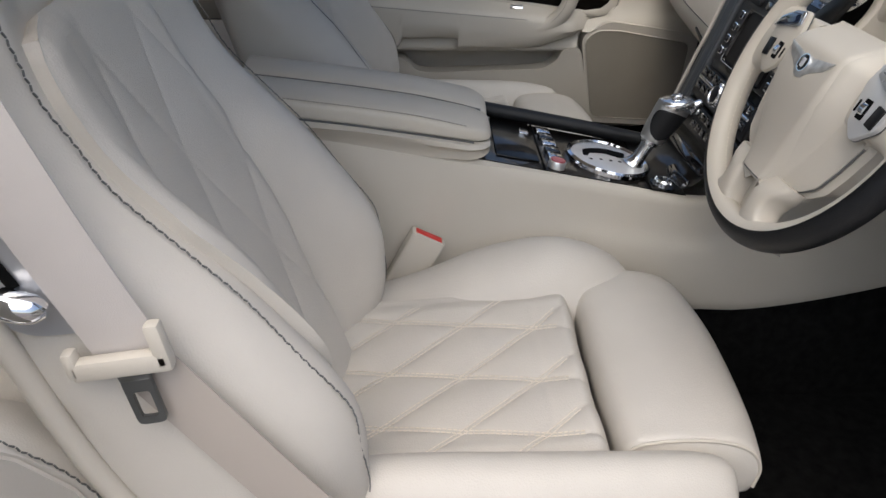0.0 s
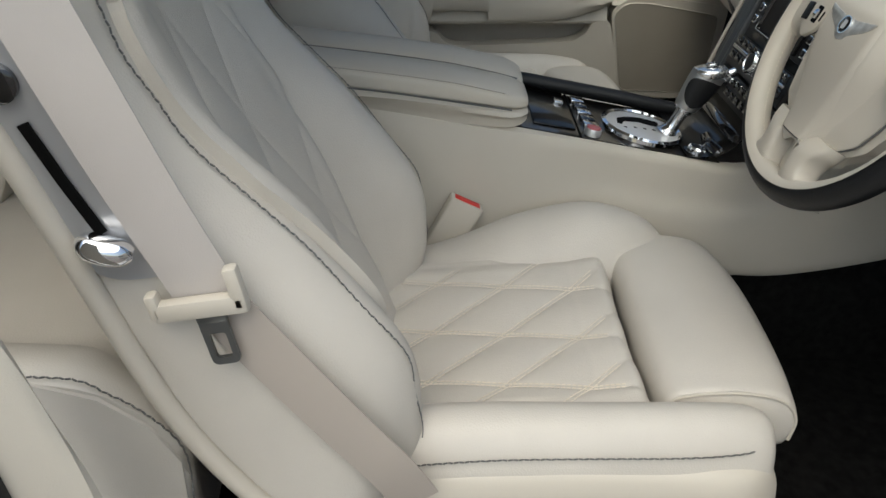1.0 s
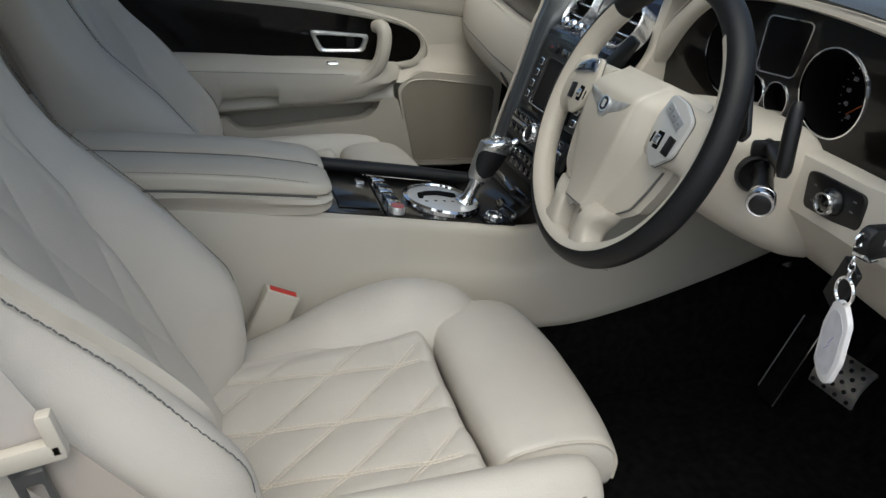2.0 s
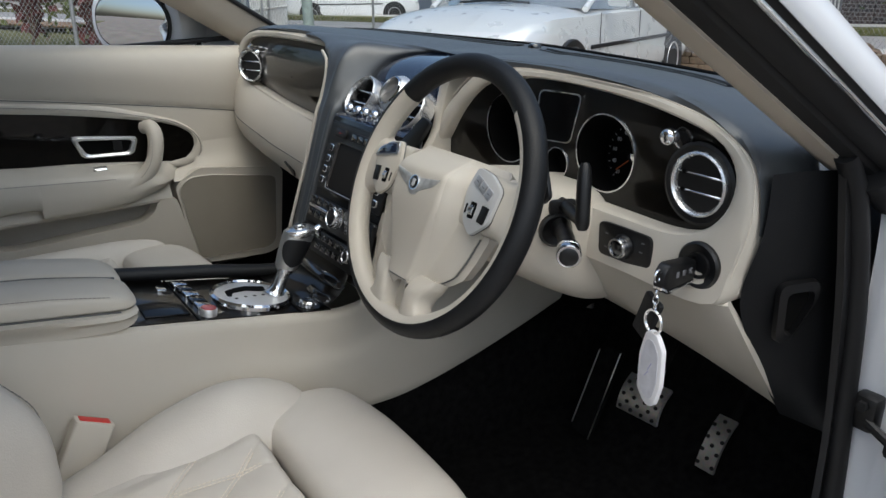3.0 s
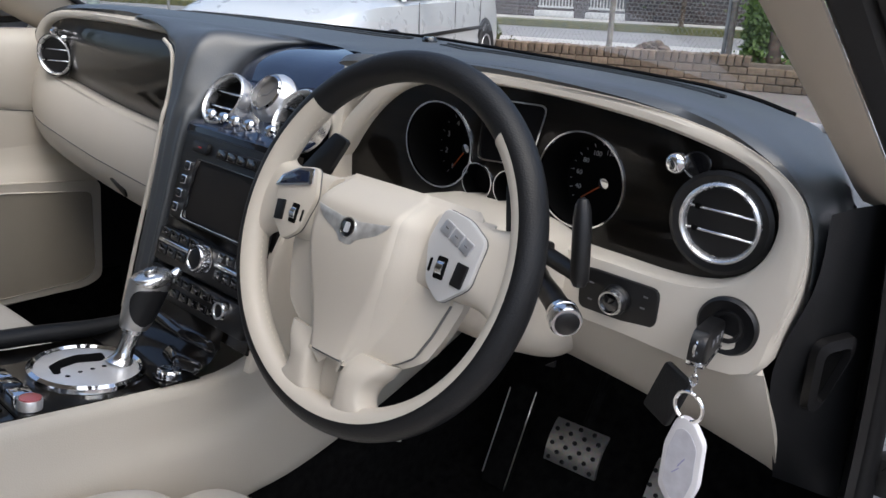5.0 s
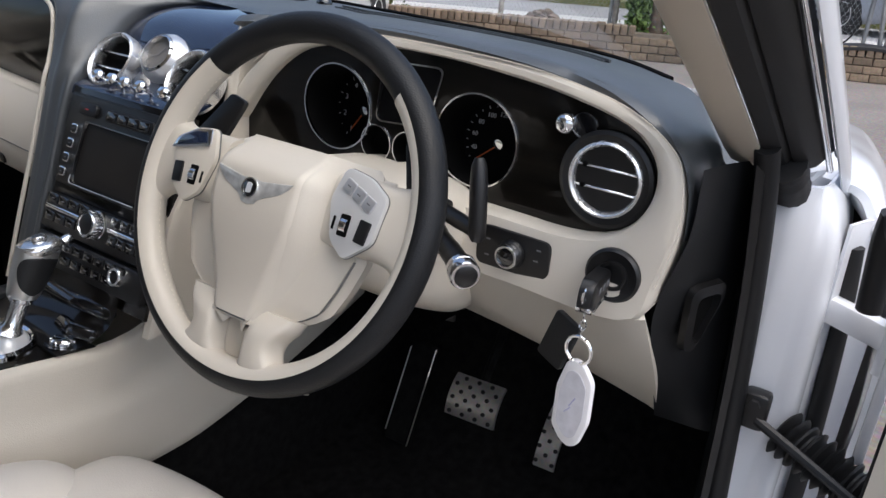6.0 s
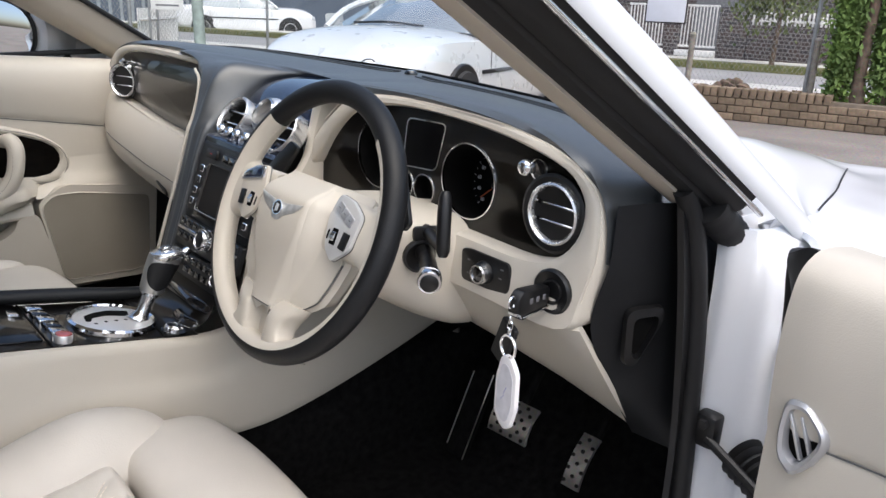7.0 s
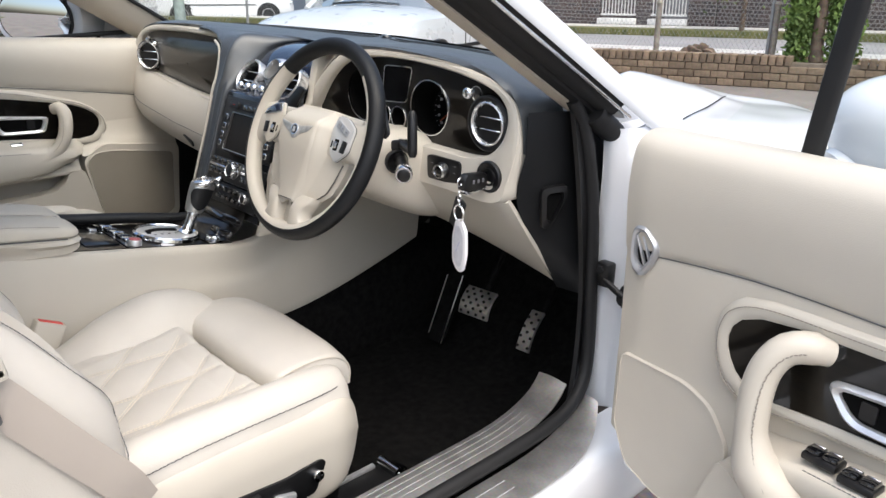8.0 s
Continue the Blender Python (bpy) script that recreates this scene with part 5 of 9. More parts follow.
for i in range(4):
    part("key", box((0.0195, 0.012, 0.003), 0.0012, on_stack(0.030 + i * 0.022, 0.8215, 0.0092)), BLACK_GLOSS, bank)
    part("symbol", box((0.005, 0.0014, 0.0004), 0, on_stack(0.030 + i * 0.022, 0.8215, 0.0110)), PRINT_GREY, bank)
# heater rows
hv = part("heater_panel", slab(rounded([(-0.117, -0.025), (0.117, -0.025), (0.116, 0.024), (-0.116, 0.024)], 0.006), 0.008, 0.003, on_stack(0.046, 0.683, 0.002)), BLACK_PLASTIC, stack, "black heater panel with chrome knob")
HK = on_stack(0.052, 0.688, 0.010)
part("heater_knob", lathe([(0.0190, 0), (0.0190, 0.004), (0.0175, 0.005), (0.0178, 0.018), (0.0165, 0.0205), (0.0140, 0.0205), (0.0130, 0.0185), (0, 0.0185)], 40, HK), BRIGHT, hv, "knurled chrome rotary knob")
part("knob_cap", lathe([(0.0128, 0.0190), (0.006, 0.0205), (0, 0.0208)], 28, HK), BLACK_PLASTIC, hv)
for k in range(24):
    part("knob_flute", box((0.0012, 0.0014, 0.010), 0.0004, HK @ Matrix.Rotation(k * math.pi / 12, 4, "Z") @ Matrix.Translation((0.0178, 0, 0.0115)), 1), BRIGHT, hv)
for x0, x1 in ((-0.062, 0.030), (0.074, 0.153)):
    part("chrome_bar", box((x1 - x0, 0.0062, 0.005), 0.0018, on_stack((x0 + x1) / 2, 0.688, 0.0115)), BRIGHT, hv)
    for row_z in (0.699, 0.676):
        for i in range(4):
            xk = x0 + 0.011 + i * (x1 - x0 - 0.022) / 3
            part("small_key", box(((x1 - x0) / 4 - 0.0018, 0.0135, 0.003), 0.001, on_stack(xk, row_z, 0.0102)), BLACK_GLOSS, hv)
            part("symbol", box((0.006, 0.0014, 0.0004), 0, on_stack(xk, row_z, 0.0119)), PRINT_GREY, hv)
rad = part("radio_panel", slab(rounded([(-0.115, -0.022), (0.115, -0.022), (0.116, 0.021), (-0.116, 0.021)], 0.006), 0.008, 0.003, on_stack(0.046, 0.6345, 0.002)), BLACK_PLASTIC, stack, "black radio panel with two small knobs")
for x in (-0.026, 0.118):
    part("radio_knob", lathe([(0.0125, 0), (0.0125, 0.012), (0.0115, 0.0145), (0.0088, 0.0145), (0.0080, 0.0125), (0, 0.0125)], 32, on_stack(x, 0.640, 0.009)), BRIGHT, rad)
    part("knob_cap", lathe([(0.0079, 0.0128), (0, 0.0135)], 24, on_stack(x, 0.640, 0.009)), BLACK_PLASTIC, rad)
for r_ in range(2):
    for i in range(5):
        part("small_key", box((0.0205, 0.012, 0.003), 0.001, on_stack(0.002 + i * 0.0225, 0.645 - r_ * 0.017, 0.0102)), BLACK_GLOSS, rad)
        part("symbol", box((0.006, 0.0014, 0.0004), 0, on_stack(0.002 + i * 0.0225, 0.645 - r_ * 0.017, 0.0119)), PRINT_GREY, rad)


# ---- steering column and wheel ----
WC, WT = Vector((0.4195, -0.209, 0.832)), radians(23.1)
W = frame_at(WC, (1, 0, 0), (0, math.sin(WT), math.cos(WT)))  # x right, y up along the wheel, z towards the driver
column = thing("steering_column", "cream steering column shroud with black stalks", "steering column", (0.42, 0.0, 0.76))
shroud = []
for y, x0, x1, zt, zb in ((-0.165, 0.375, 0.462, 0.838, 0.765), (-0.15, 0.352, 0.488, 0.846, 0.745), (-0.12, 0.335, 0.512, 0.846, 0.722), (-0.07, 0.325, 0.530, 0.842, 0.692), (-0.02, 0.320, 0.538, 0.835, 0.668), (0.02, 0.32, 0.530, 0.83, 0.655)):
    cx, cz, hx, hz = (x0 + x1) / 2, (zt + zb) / 2, (x1 - x0) / 2, (zt - zb) / 2
    shroud.append([(cx + hx * math.copysign(abs(math.cos(a)) ** 0.45, math.cos(a)), y, cz + hz * math.copysign(abs(math.sin(a)) ** 0.45, math.sin(a))) for a in np.linspace(0, 2 * math.pi, 32, endpoint=False)])
part("shroud", surface(shroud, 24, 64, close_v=True, cap=True), CREAM_SMOOTH, column, "moulded cream column shroud")
sock = frame_at((0.524, -0.095, 0.792), (0.35, 0.93, 0.0), (0, -0.05, 1))
part("stalk_socket", lathe([(0.022, -0.004), (0.022, 0.004), (0.019, 0.005), (0.012, 0.001), (0, 0.0)], 28, sock), BLACK_PLASTIC, column)
sock2 = frame_at((0.5235, -0.085, 0.821), (0.35, 0.93, 0.0), (0, -0.05, 1))
part("stalk_socket", slab(rounded([(-0.018, -0.010), (0.018, -0.010), (0.018, 0.010), (-0.018, 0.010)], 0.006), 0.006, 0.001, sock2), BLACK_PLASTIC, column)
st = part("lower_stalk", tube(spline([(0.520, -0.085, 0.798), (0.545, -0.100, 0.796), (0.570, -0.118, 0.793), (0.592, -0.136, 0.790)], 16), [0.0125] * 4 + [0.0108] * 4 + [0.0112] * 4 + [0.012] * 4, 16), BLACK_PLASTIC, column, "black column stalk with chrome end ring")
s_dir = Vector((0.74, -0.66, -0.10)).normalized()
s_m = Matrix.Translation((0.588, -0.132, 0.7904)) @ s_dir.to_track_quat("Z", "Y").to_matrix().to_4x4()
part("chrome_collar", lathe([(0.0130, -0.003), (0.0150, -0.001), (0.0150, 0.004), (0.0138, 0.005), (0.0152, 0.006), (0.0152, 0.014), (0.0140, 0.0165), (0.0112, 0.0168)], 28, s_m), BRIGHT, st)
part("end_cap", lathe([(0.0114, 0.012), (0.0114, 0.018), (0.009, 0.0195), (0, 0.0195)], 28, s_m), BLACK_PLASTIC, st)
part("upper_stalk", merge(tube(spline([(0.515, -0.078, 0.822), (0.553, -0.096, 0.823), (0.592, -0.116, 0.824)], 12), [0.0085] * 8 + [0.0080, 0.0078, 0.0078, 0.0076], 14), tube(spline([(0.5935, -0.1175, 0.815), (0.589, -0.1145, 0.852), (0.582, -0.1085, 0.893)], 14), [0.0055, 0.0085] + [0.0088] * 8 + [0.0084, 0.0080, 0.0072, 0.0045], 16)), BLACK_PLASTIC, column, "upright black lever")

wheel = thing("steering_wheel", "three-spoke steering wheel with black outer and cream inner leather", "steering wheel", WC)
RM, RT = 0.1713, 0.0150
def rim_arc(a0, a1, b0, b1, grow_, n=100, k=14, close=False):
    rows = []
    for i in range(n if close else n + 1):
        a = a0 + (a1 - a0) * i / n
        rows.append([W @ Vector(((RM + (RT + grow_) * math.cos(b)) * math.cos(a), (RM + (RT + grow_) * math.cos(b)) * math.sin(a), (RT + grow_) * 1.06 * math.sin(b))) for b in np.linspace(b0, b1, k)])
    return grid(rows, close_u=close)
part("rim", rim_arc(0, 2 * math.pi, -math.pi, math.pi, 0, 140, 22, True), BLACK_LEATHER, wheel, "black leather rim")
a_l, a_r = radians(136), radians(47)
part("rim_inlay", rim_arc(a_l, a_r + 2 * math.pi, radians(97), radians(262), 0.0010, 120, 18), CREAM_SMOOTH, wheel, "cream leather inner face of the rim")
part("rim_stitching", stitches([W @ Vector(((RM + (RT + 0.0012) * math.cos(radians(178))) * math.cos(a), (RM + (RT + 0.0012) * math.cos(radians(178))) * math.sin(a), (RT + 0.001) * 1.06 * math.sin(radians(178)))) for a in np.linspace(radians(138), radians(250), 60)], 0.006, 0.0022, 0.0005), THREAD_LIGHT, wheel)


# airbag cover: a raised keel between two lower flanks
HALF = [(-0.1130, 0.032), (-0.1060, 0.052), (-0.0970, 0.070), (-0.0850, 0.086), (-0.0600, 0.097), (-0.0300, 0.106), (-0.0120, 0.104), (0.0200, 0.100), (0.0400, 0.098), (0.0500, 0.094), (0.0570, 0.084)]
def half_at(y):
    for (y0, w0), (y1, w1) in zip(HALF, HALF[1:]):
        if y <= y1:
            f = (y - y0) / (y1 - y0)
            return w0 + (w1 - w0) * f
    return HALF[-1][1]
def smooth01(t):
    t = max(0.0, min(1.0, t))
    return t * t * (3 - 2 * t)
def cover_z(x, y):
    rise = smooth01((y + 0.113) / 0.115)
    keel, zk = 0.026 + 0.026 * rise, 0.017 + 0.018 * rise
    a, hw = abs(x), half_at(y)
    span = max(0.016, hw - keel)
    f = min(1.0, max(0.0, a - keel + 0.004) / span)
    z = zk - 0.002 * (min(a, keel) / keel) ** 2 - (zk + 0.001) * (0.55 * smooth01(f / 0.42) + 0.45 * f)
    return z - 0.034 * smooth01((y - 0.018) / 0.042) ** 1.35


hub_rows = []
for y in np.linspace(-0.113, 0.057, 60):
    hw = half_at(y)
    hub_rows.append([W @ Vector((u * hw, y, cover_z(u * hw, y))) for u in np.linspace(-1, 1, 64)])
part("airbag_cover", thicken(grid(hub_rows), 0.018), CREAM_SMOOTH, wheel, "smooth cream airbag cover with a raised keel")
back_rows = []
for y in np.linspace(-0.117, 0.050, 40):
    hw = half_at(max(-0.113, y)) + 0.010
    back_rows.append([W @ Vector((u * hw, y, cover_z(u * half_at(y), max(-0.113, y)) - 0.0035 - 0.004 * abs(u) ** 6)) for u in np.linspace(-1, 1, 40)])
part("hub_frame", thicken(grid(back_rows), 0.016), CREAM_SMOOTH, wheel, "cream leather frame behind the airbag cover")
rim_line = [(y, half_at(y)) for y in np.linspace(-0.030, -0.113, 14)]
for sx in (-1, 1):
    part("cover_seam", tube([W @ Vector((sx * (w + 0.0006), y, cover_z(w, y) - 0.0022)) for y, w in rim_line], 0.0013, 6), THREAD_DARK, wheel)
part("cover_seam", tube([W @ Vector((x, -0.1137, cover_z(x, -0.113) - 0.0016)) for x in np.linspace(-0.032, 0.032, 10)], 0.0013, 6), THREAD_DARK, wheel)
for sx in (-1, 1):
    sp = [[W @ Vector((sx * x, y + h * k, z)) for h, z in ((0.030, -0.014), (0.034, -0.002), (0.026, 0.007), (0.0, 0.010), (-0.026, 0.008), (-0.036, 0.0), (-0.032, -0.014))] for x, y, k in ((0.07, 0.012, 1.0), (0.10, 0.012, 0.98), (0.13, 0.012, 0.95), (0.148, 0.012, 1.1), (0.160, 0.012, 1.5))]
    part("spoke", surface(sp, 24, 36, close_v=True, cap=True), CREAM_SMOOTH, wheel, "cream leather spoke")
    legs = [[W @ Vector((sx * (a + (b - a) * f), y, z * h - (0.014 if z < 0 else 0))) for f, z in ((0, -0.1), (0.0, 0.50), (0.10, 0.90), (0.35, 1.0), (0.68, 0.92), (0.93, 0.55), (1, -0.1))] for a, b, y, h in ((0.024, 0.070, -0.100, 0.006), (0.023, 0.064, -0.112, 0.0125), (0.022, 0.056, -0.122, 0.0155), (0.021, 0.052, -0.133, 0.0150), (0.020, 0.056, -0.145, 0.0135), (0.018, 0.070, -0.154, 0.0120), (0.016, 0.092, -0.160, 0.0100))]
    part("lower_spoke", surface(legs, 24, 36, close_v=True, cap=True), CREAM_SMOOTH, wheel, "cream leather lower spoke")
part("spoke_recess", slab(rounded([(-0.031, -0.168), (0.031, -0.168), (0.031, -0.100), (-0.031, -0.100)], 0.006), 0.006, 0.002, W @ Matrix.Translation((0, 0, -0.014))), CREAM_SMOOTH, wheel)
SWITCH_SILVER = material("switch_plate_silver", (0.66, 0.66, 0.65), 0.33, metal=0.35, var=0.03)
SW_POLY = [(0.084, 0.051), (0.112, 0.047), (0.135, 0.033), (0.131, -0.009), (0.106, -0.030), (0.086, -0.016), (0.075, 0.020)]
for sx in (-1, 1):
    pts = [(sx * x, y) for x, y in (SW_POLY[::-1] if sx > 0 else SW_POLY)]
    S2 = W @ Matrix.Translation((0, 0, 0.0095))
    # left plate takes CREAM_SMOOTH: the trim mirrored in its silver, put in as colour
    sw = part("switch_plate", slab(rounded(pts, 0.007, 5), 0.0065, 0.002, S2), SWITCH_SILVER if sx > 0 else CREAM_SMOOTH, wheel, "satin silver switch plate" if sx > 0 else "switch plate with black keys, cream for the trim its silver mirrors")
    part("plate_gap", slab(rounded([((x - sx * 0.105) * 1.012 + sx * 0.105, (y - 0.010) * 1.012 + 0.010) for x, y in pts], 0.007, 5), 0.0015, 0, S2), THREAD_DARK, sw)
    if sx < 0:
        wedge = rounded([(-0.138, 0.020), (-0.084, 0.032), (-0.088, 0.049), (-0.108, 0.046), (-0.131, 0.034)], 0.003)
        part("switch_wedge", slab(wedge, 0.0088, 0.0015, S2), BRIGHT, sw, "bright metal switch wedge")
        part("wedge_keys", slab(rounded([(-0.131, 0.0235), (-0.089, 0.0335), (-0.092, 0.045), (-0.108, 0.043), (-0.127, 0.033)], 0.003), 0.0098, 0.001, S2), SKY_TINT_GLOSS, sw, "glossy dark switch keys tinted with reflected sky blue")
    for i in range(3 if sx > 0 else 0):
        km = S2 @ Matrix.Translation((sx * (0.0935 + i * 0.0125), 0.0345 - i * 0.0052, 0.0062)) @ Matrix.Rotation(radians(-sx * 22), 4, "Z")
        part("switch_key", slab(rounded([(-0.0058, -0.006), (0.0058, -0.006), (0.0058, 0.006), (-0.0058, 0.006)], 0.0015), 0.0022, 0.0008, km), SILVER_PAINT if sx > 0 else BLACK_GLOSS, sw)
        part("key_mark", box((0.004, 0.0012, 0.0002), 0, km @ Matrix.Translation((0, 0, 0.0023))), PRINT_GREY, sw)
    part("black_key", slab(rounded([(-0.0062, -0.011), (0.0062, -0.011), (0.0062, 0.010), (-0.0062, 0.010)], 0.0015), 0.003, 0.001, S2 @ Matrix.Translation((sx * 0.120, -0.0005, 0.0055)) @ Matrix.Rotation(radians(-sx * 6), 4, "Z")), BLACK_PLASTIC, sw)
    part("roller_well", slab(rounded([(-0.0055, -0.010), (0.0055, -0.010), (0.0055, 0.010), (-0.0055, 0.010)], 0.002), 0.0008, 0, S2 @ Matrix.Translation((sx * 0.0985, 0.0, 0.0062))), DIAL_BLACK, sw)
    part("thumb_roller", lathe([(0.0, -0.0035), (0.007, -0.0035), (0.007, 0.0035), (0, 0.0035)], 20, S2 @ Matrix.Translation((sx * 0.0985, 0.0, 0.0035)) @ Matrix.Rotation(radians(90), 4, "Y")), CHROME, sw)
    part("slot_key", box((0.003, 0.012, 0.002), 0.0005, S2 @ Matrix.Translation((sx * 0.0865, 0.0, 0.0062)), 1), DIAL_BLACK, sw)
    pd_pts = [(0.157, 0.034), (0.164, 0.045), (0.128, 0.094), (0.104, 0.088), (0.122, 0.040)]
    pd_pts = [(sx * x, y) for x, y in (pd_pts if sx > 0 else pd_pts[::-1])]
    part("paddle", slab(rounded(pd_pts, 0.005), 0.006, 0.002, W @ Matrix.Translation((0, 0, -0.036))), BLACK_PLASTIC, wheel, "black gearshift paddle")
# badge: plain winged shape
B = W @ Matrix.Translation((-0.001, 0.0065, 0.0332))
wing = [(0.0, -0.0155), (0.008, -0.014), (0.012, -0.009), (0.020, -0.005), (0.034, 0.001), (0.043, 0.008), (0.047, 0.0135), (0.030, 0.0110), (0.012, 0.0085), (0.0, 0.0095), (-0.012, 0.0085), (-0.030, 0.0110), (-0.047, 0.0135), (-0.043, 0.008), (-0.034, 0.001), (-0.020, -0.005), (-0.012, -0.009), (-0.008, -0.014)]
bd = part("badge", slab(wing, 0.0022, 0.0006, B), material("badge_silver", (0.58, 0.58, 0.56), 0.3, metal=0.45, var=0.15, scale=120), wheel, "small winged silver badge")
part("badge_disc", lathe([(0.0085, 0.0010), (0.0085, 0.0034), (0.007, 0.0042), (0, 0.0043)], 28, B), BLACK_GLOSS, bd)
part("badge_ring", lathe([(0.0083, 0.0015), (0.0085, 0.0042), (0.0096, 0.0042), (0.0100, 0.0015)], 32, B, close=True), CHROME, bd)
part("badge_mark", slab(rounded([(-0.0028, -0.0050), (0.0034, -0.0045), (0.0034, 0.0045), (-0.0028, 0.0050)], 0.0016), 0.0006, 0, B @ Matrix.Translation((0, 0, 0.0042))), PRINT_WHITE, bd)

# ---- centre console ----
CZ = lambda y: 0.549 - 0.17 * (y + 0.22)
console = thing("centre_console", "cream leather centre console with glossy dark veneer top", "console", (0, -0.4, 0.2))
EDGE = 0.104
side_rows = []
for y in (-1.15, -0.85, -0.60, -0.45, -0.30, -0.18, -0.10, -0.02, 0.08, 0.20, 0.30):
    zt = CZ(min(y, -0.2)) - 0.002 if y < -0.15 else 0.549 + (y + 0.15) * 0.30
    zl = 0.36 if y < -0.12 else 0.36 + 0.30 * max(0, y + 0.10) ** 1.35 * 1.15
    zl = 0.20 if y < -0.45 else zl
    bulge = 0.0 if y < -0.15 else 0.25 * (y + 0.15)
    side_rows.append([(EDGE - 0.012 + bulge * 0.35, y, zt + 0.001), (EDGE - 0.003 + bulge * 0.35, y, zt - 0.001), (EDGE + 0.003 + bulge * 0.35, y, zt - 0.010), (EDGE + 0.012 + bulge * 0.3, y, zt - 0.06), (0.130 + bulge * 0.2, y, (zt + zl) / 2), (0.142, y, zl + 0.01), (0.130, y, zl)])
part("side_panel", thicken(surface(side_rows, 60, 26), 0.006), CREAM, console, "cream leather tunnel side")
left_rows = [[(-q[0] + 0.0, q[1], q[2]) for q in r] for r in side_rows]
part("side_panel", thicken(surface(left_rows, 40, 20), 0.006), CREAM, console, "cream leather tunnel side")
tun = [[(0.135, y, 0.18), (0.128, y, 0.34), (0.09, y, 0.40), (-0.09, y, 0.40), (-0.128, y, 0.34), (-0.135, y, 0.18)] for y in (-1.2, -0.5, 0.0, 0.3, 0.55)]
part("tunnel_carpet", surface(tun, 10, 30), CARPET, console)
top_rows = [[(-0.094, y, CZ(y)), (-0.05, y, CZ(y) + 0.001), (0.05, y, CZ(y) + 0.001), (0.0945, y, CZ(y))] for y in (-0.56, -0.45, -0.3, -0.205)]
part("veneer_top", thicken(surface(top_rows, 20, 12), 0.006), VENEER, console, "glossy dark veneer console top")
slope = math.degrees(math.atan(0.17))
def on_top(x, y, out=0.0):
    return Matrix.Translation((x, y, CZ(y) + 0.001)) @ Matrix.Rotation(radians(-slope), 4, "X") @ Matrix.Translation((0, 0, out))
ramp_rows = [[(-0.094, y, z), (0.0, y, z + 0.003), (0.100 + 0.35 * max(0, y + 0.235), y, z)] for y, z in ((-0.262, CZ(-0.262) + 0.001), (-0.236, 0.5575), (-0.214, 0.564), (-0.197, 0.578), (-0.186, 0.600), (-0.180, 0.622))]
part("ash_tray_lid", surface(ramp_rows, 20, 14), VENEER, console, "curved dark gloss lid at the front of the console")
part("lid_line", tube([(-0.094, -0.262, CZ(-0.262) + 0.002), (0.098, -0.262, CZ(-0.262) + 0.002)], 0.0012, 6), DIAL_BLACK, console)
for x0, x1, y_l, z_l, r_l in ((-0.06, 0.112, -0.192, 0.590, 0.011), (0.028, 0.106, -0.217, 0.567, 0.010)):
    part("roller_lid", tube(spline([(x0, y_l + 0.004, z_l - 0.002), ((x0 + x1) / 2, y_l - 0.002, z_l + 0.001), (x1, y_l + 0.006, z_l - 0.001)], 20), [0.003] + [r_l] * 18 + [0.003], 16, flat=0.55, up=(0, -0.6, 0.8)), BLACK_GLOSS, console, "rounded gloss black lid edge")
for sx in (-1,):
    part("rail", tube(spline([(sx * 0.104, y, CZ(y) + 0.012 if y < -0.2 else CZ(-0.2) + 0.012 + (y + 0.2) * 0.3) for y in (-0.62, -0.5, -0.35, -0.2, -0.11)], 30), 0.0155, 14, flat=0.8, up=(0, 0, 1)), BLACK_LEATHER, console, "black padded edge rail")
# selector gate
gm = on_top(0.012, -0.316)
oval = lambda a, b, n=64: [(a * math.cos(t), b * math.sin(t)) for t in np.linspace(0, 2 * math.pi, n, endpoint=False)]
gate = part("selector_gate", slab(oval(0.066, 0.066), 0.005, 0.002, gm), GATE_PLATE, console, "oval polished metal selector gate")
part("gate_rim", ring(oval(0.072, 0.071), oval(0.063, 0.062), [(0, 0, 0), (0.1, 0, 0.006), (0.6, 0, 0.009), (1, 0, 0.006)], lambda u, v, d: gm @ Vector((u, v, d)), 0, 0, 64), CHROME, gate)
slot_poly = rounded([(-0.021, -0.040), (0.004, -0.044), (0.006, -0.036), (-0.010, -0.030), (-0.018, -0.004), (-0.010, 0.024), (-0.016, 0.032), (-0.034, 0.036), (-0.041, 0.004), (-0.034, -0.020)], 0.004)
part("gate_slot", slab(slot_poly, 0.0005, 0, gm @ Matrix.Translation((0, 0, 0.0052))), DIAL_BLACK, gate)
for dx, dy in ((0.016, -0.032), (0.0105, -0.014), (0.0085, 0.003), (0.007, 0.019)):
    part("gate_dot", lathe([(0.0032, 0), (0, 0.0003)], 14, gm @ Matrix.Translation((dx, dy, 0.0054))), DIAL_BLACK, gate)
lever = thing("gear_lever", "satin metal gear lever with black leather grip panels", "gear lever", (0.014, -0.272, 0.56))
LV = lambda f: Vector((0.014, -0.272, 0.562)).lerp(Vector((0.013, -0.219, 0.668)), f)
part("stem", tube([LV(f) for f in np.linspace(0, 0.40, 10)], [0.021, 0.0155, 0.0125, 0.0115, 0.0110, 0.0108, 0.0108, 0.0112, 0.0116, 0.012], 20), BRIGHT, lever)
part("collar", tube([LV(f) for f in (0.355, 0.365, 0.415, 0.425)], [0.0125, 0.0145, 0.0145, 0.0125], 22), BRIGHT, lever)
def grip_ring(f, rx, ry, a0, a1, n, grow_=0.0):
    c = LV(f)
    return [c + Vector(((rx + grow_) * math.cos(a), (ry + grow_) * math.sin(a), -0.35 * ry * math.sin(a))) for a in np.linspace(a0, a1, n, endpoint=a1 - a0 < 6.2)]
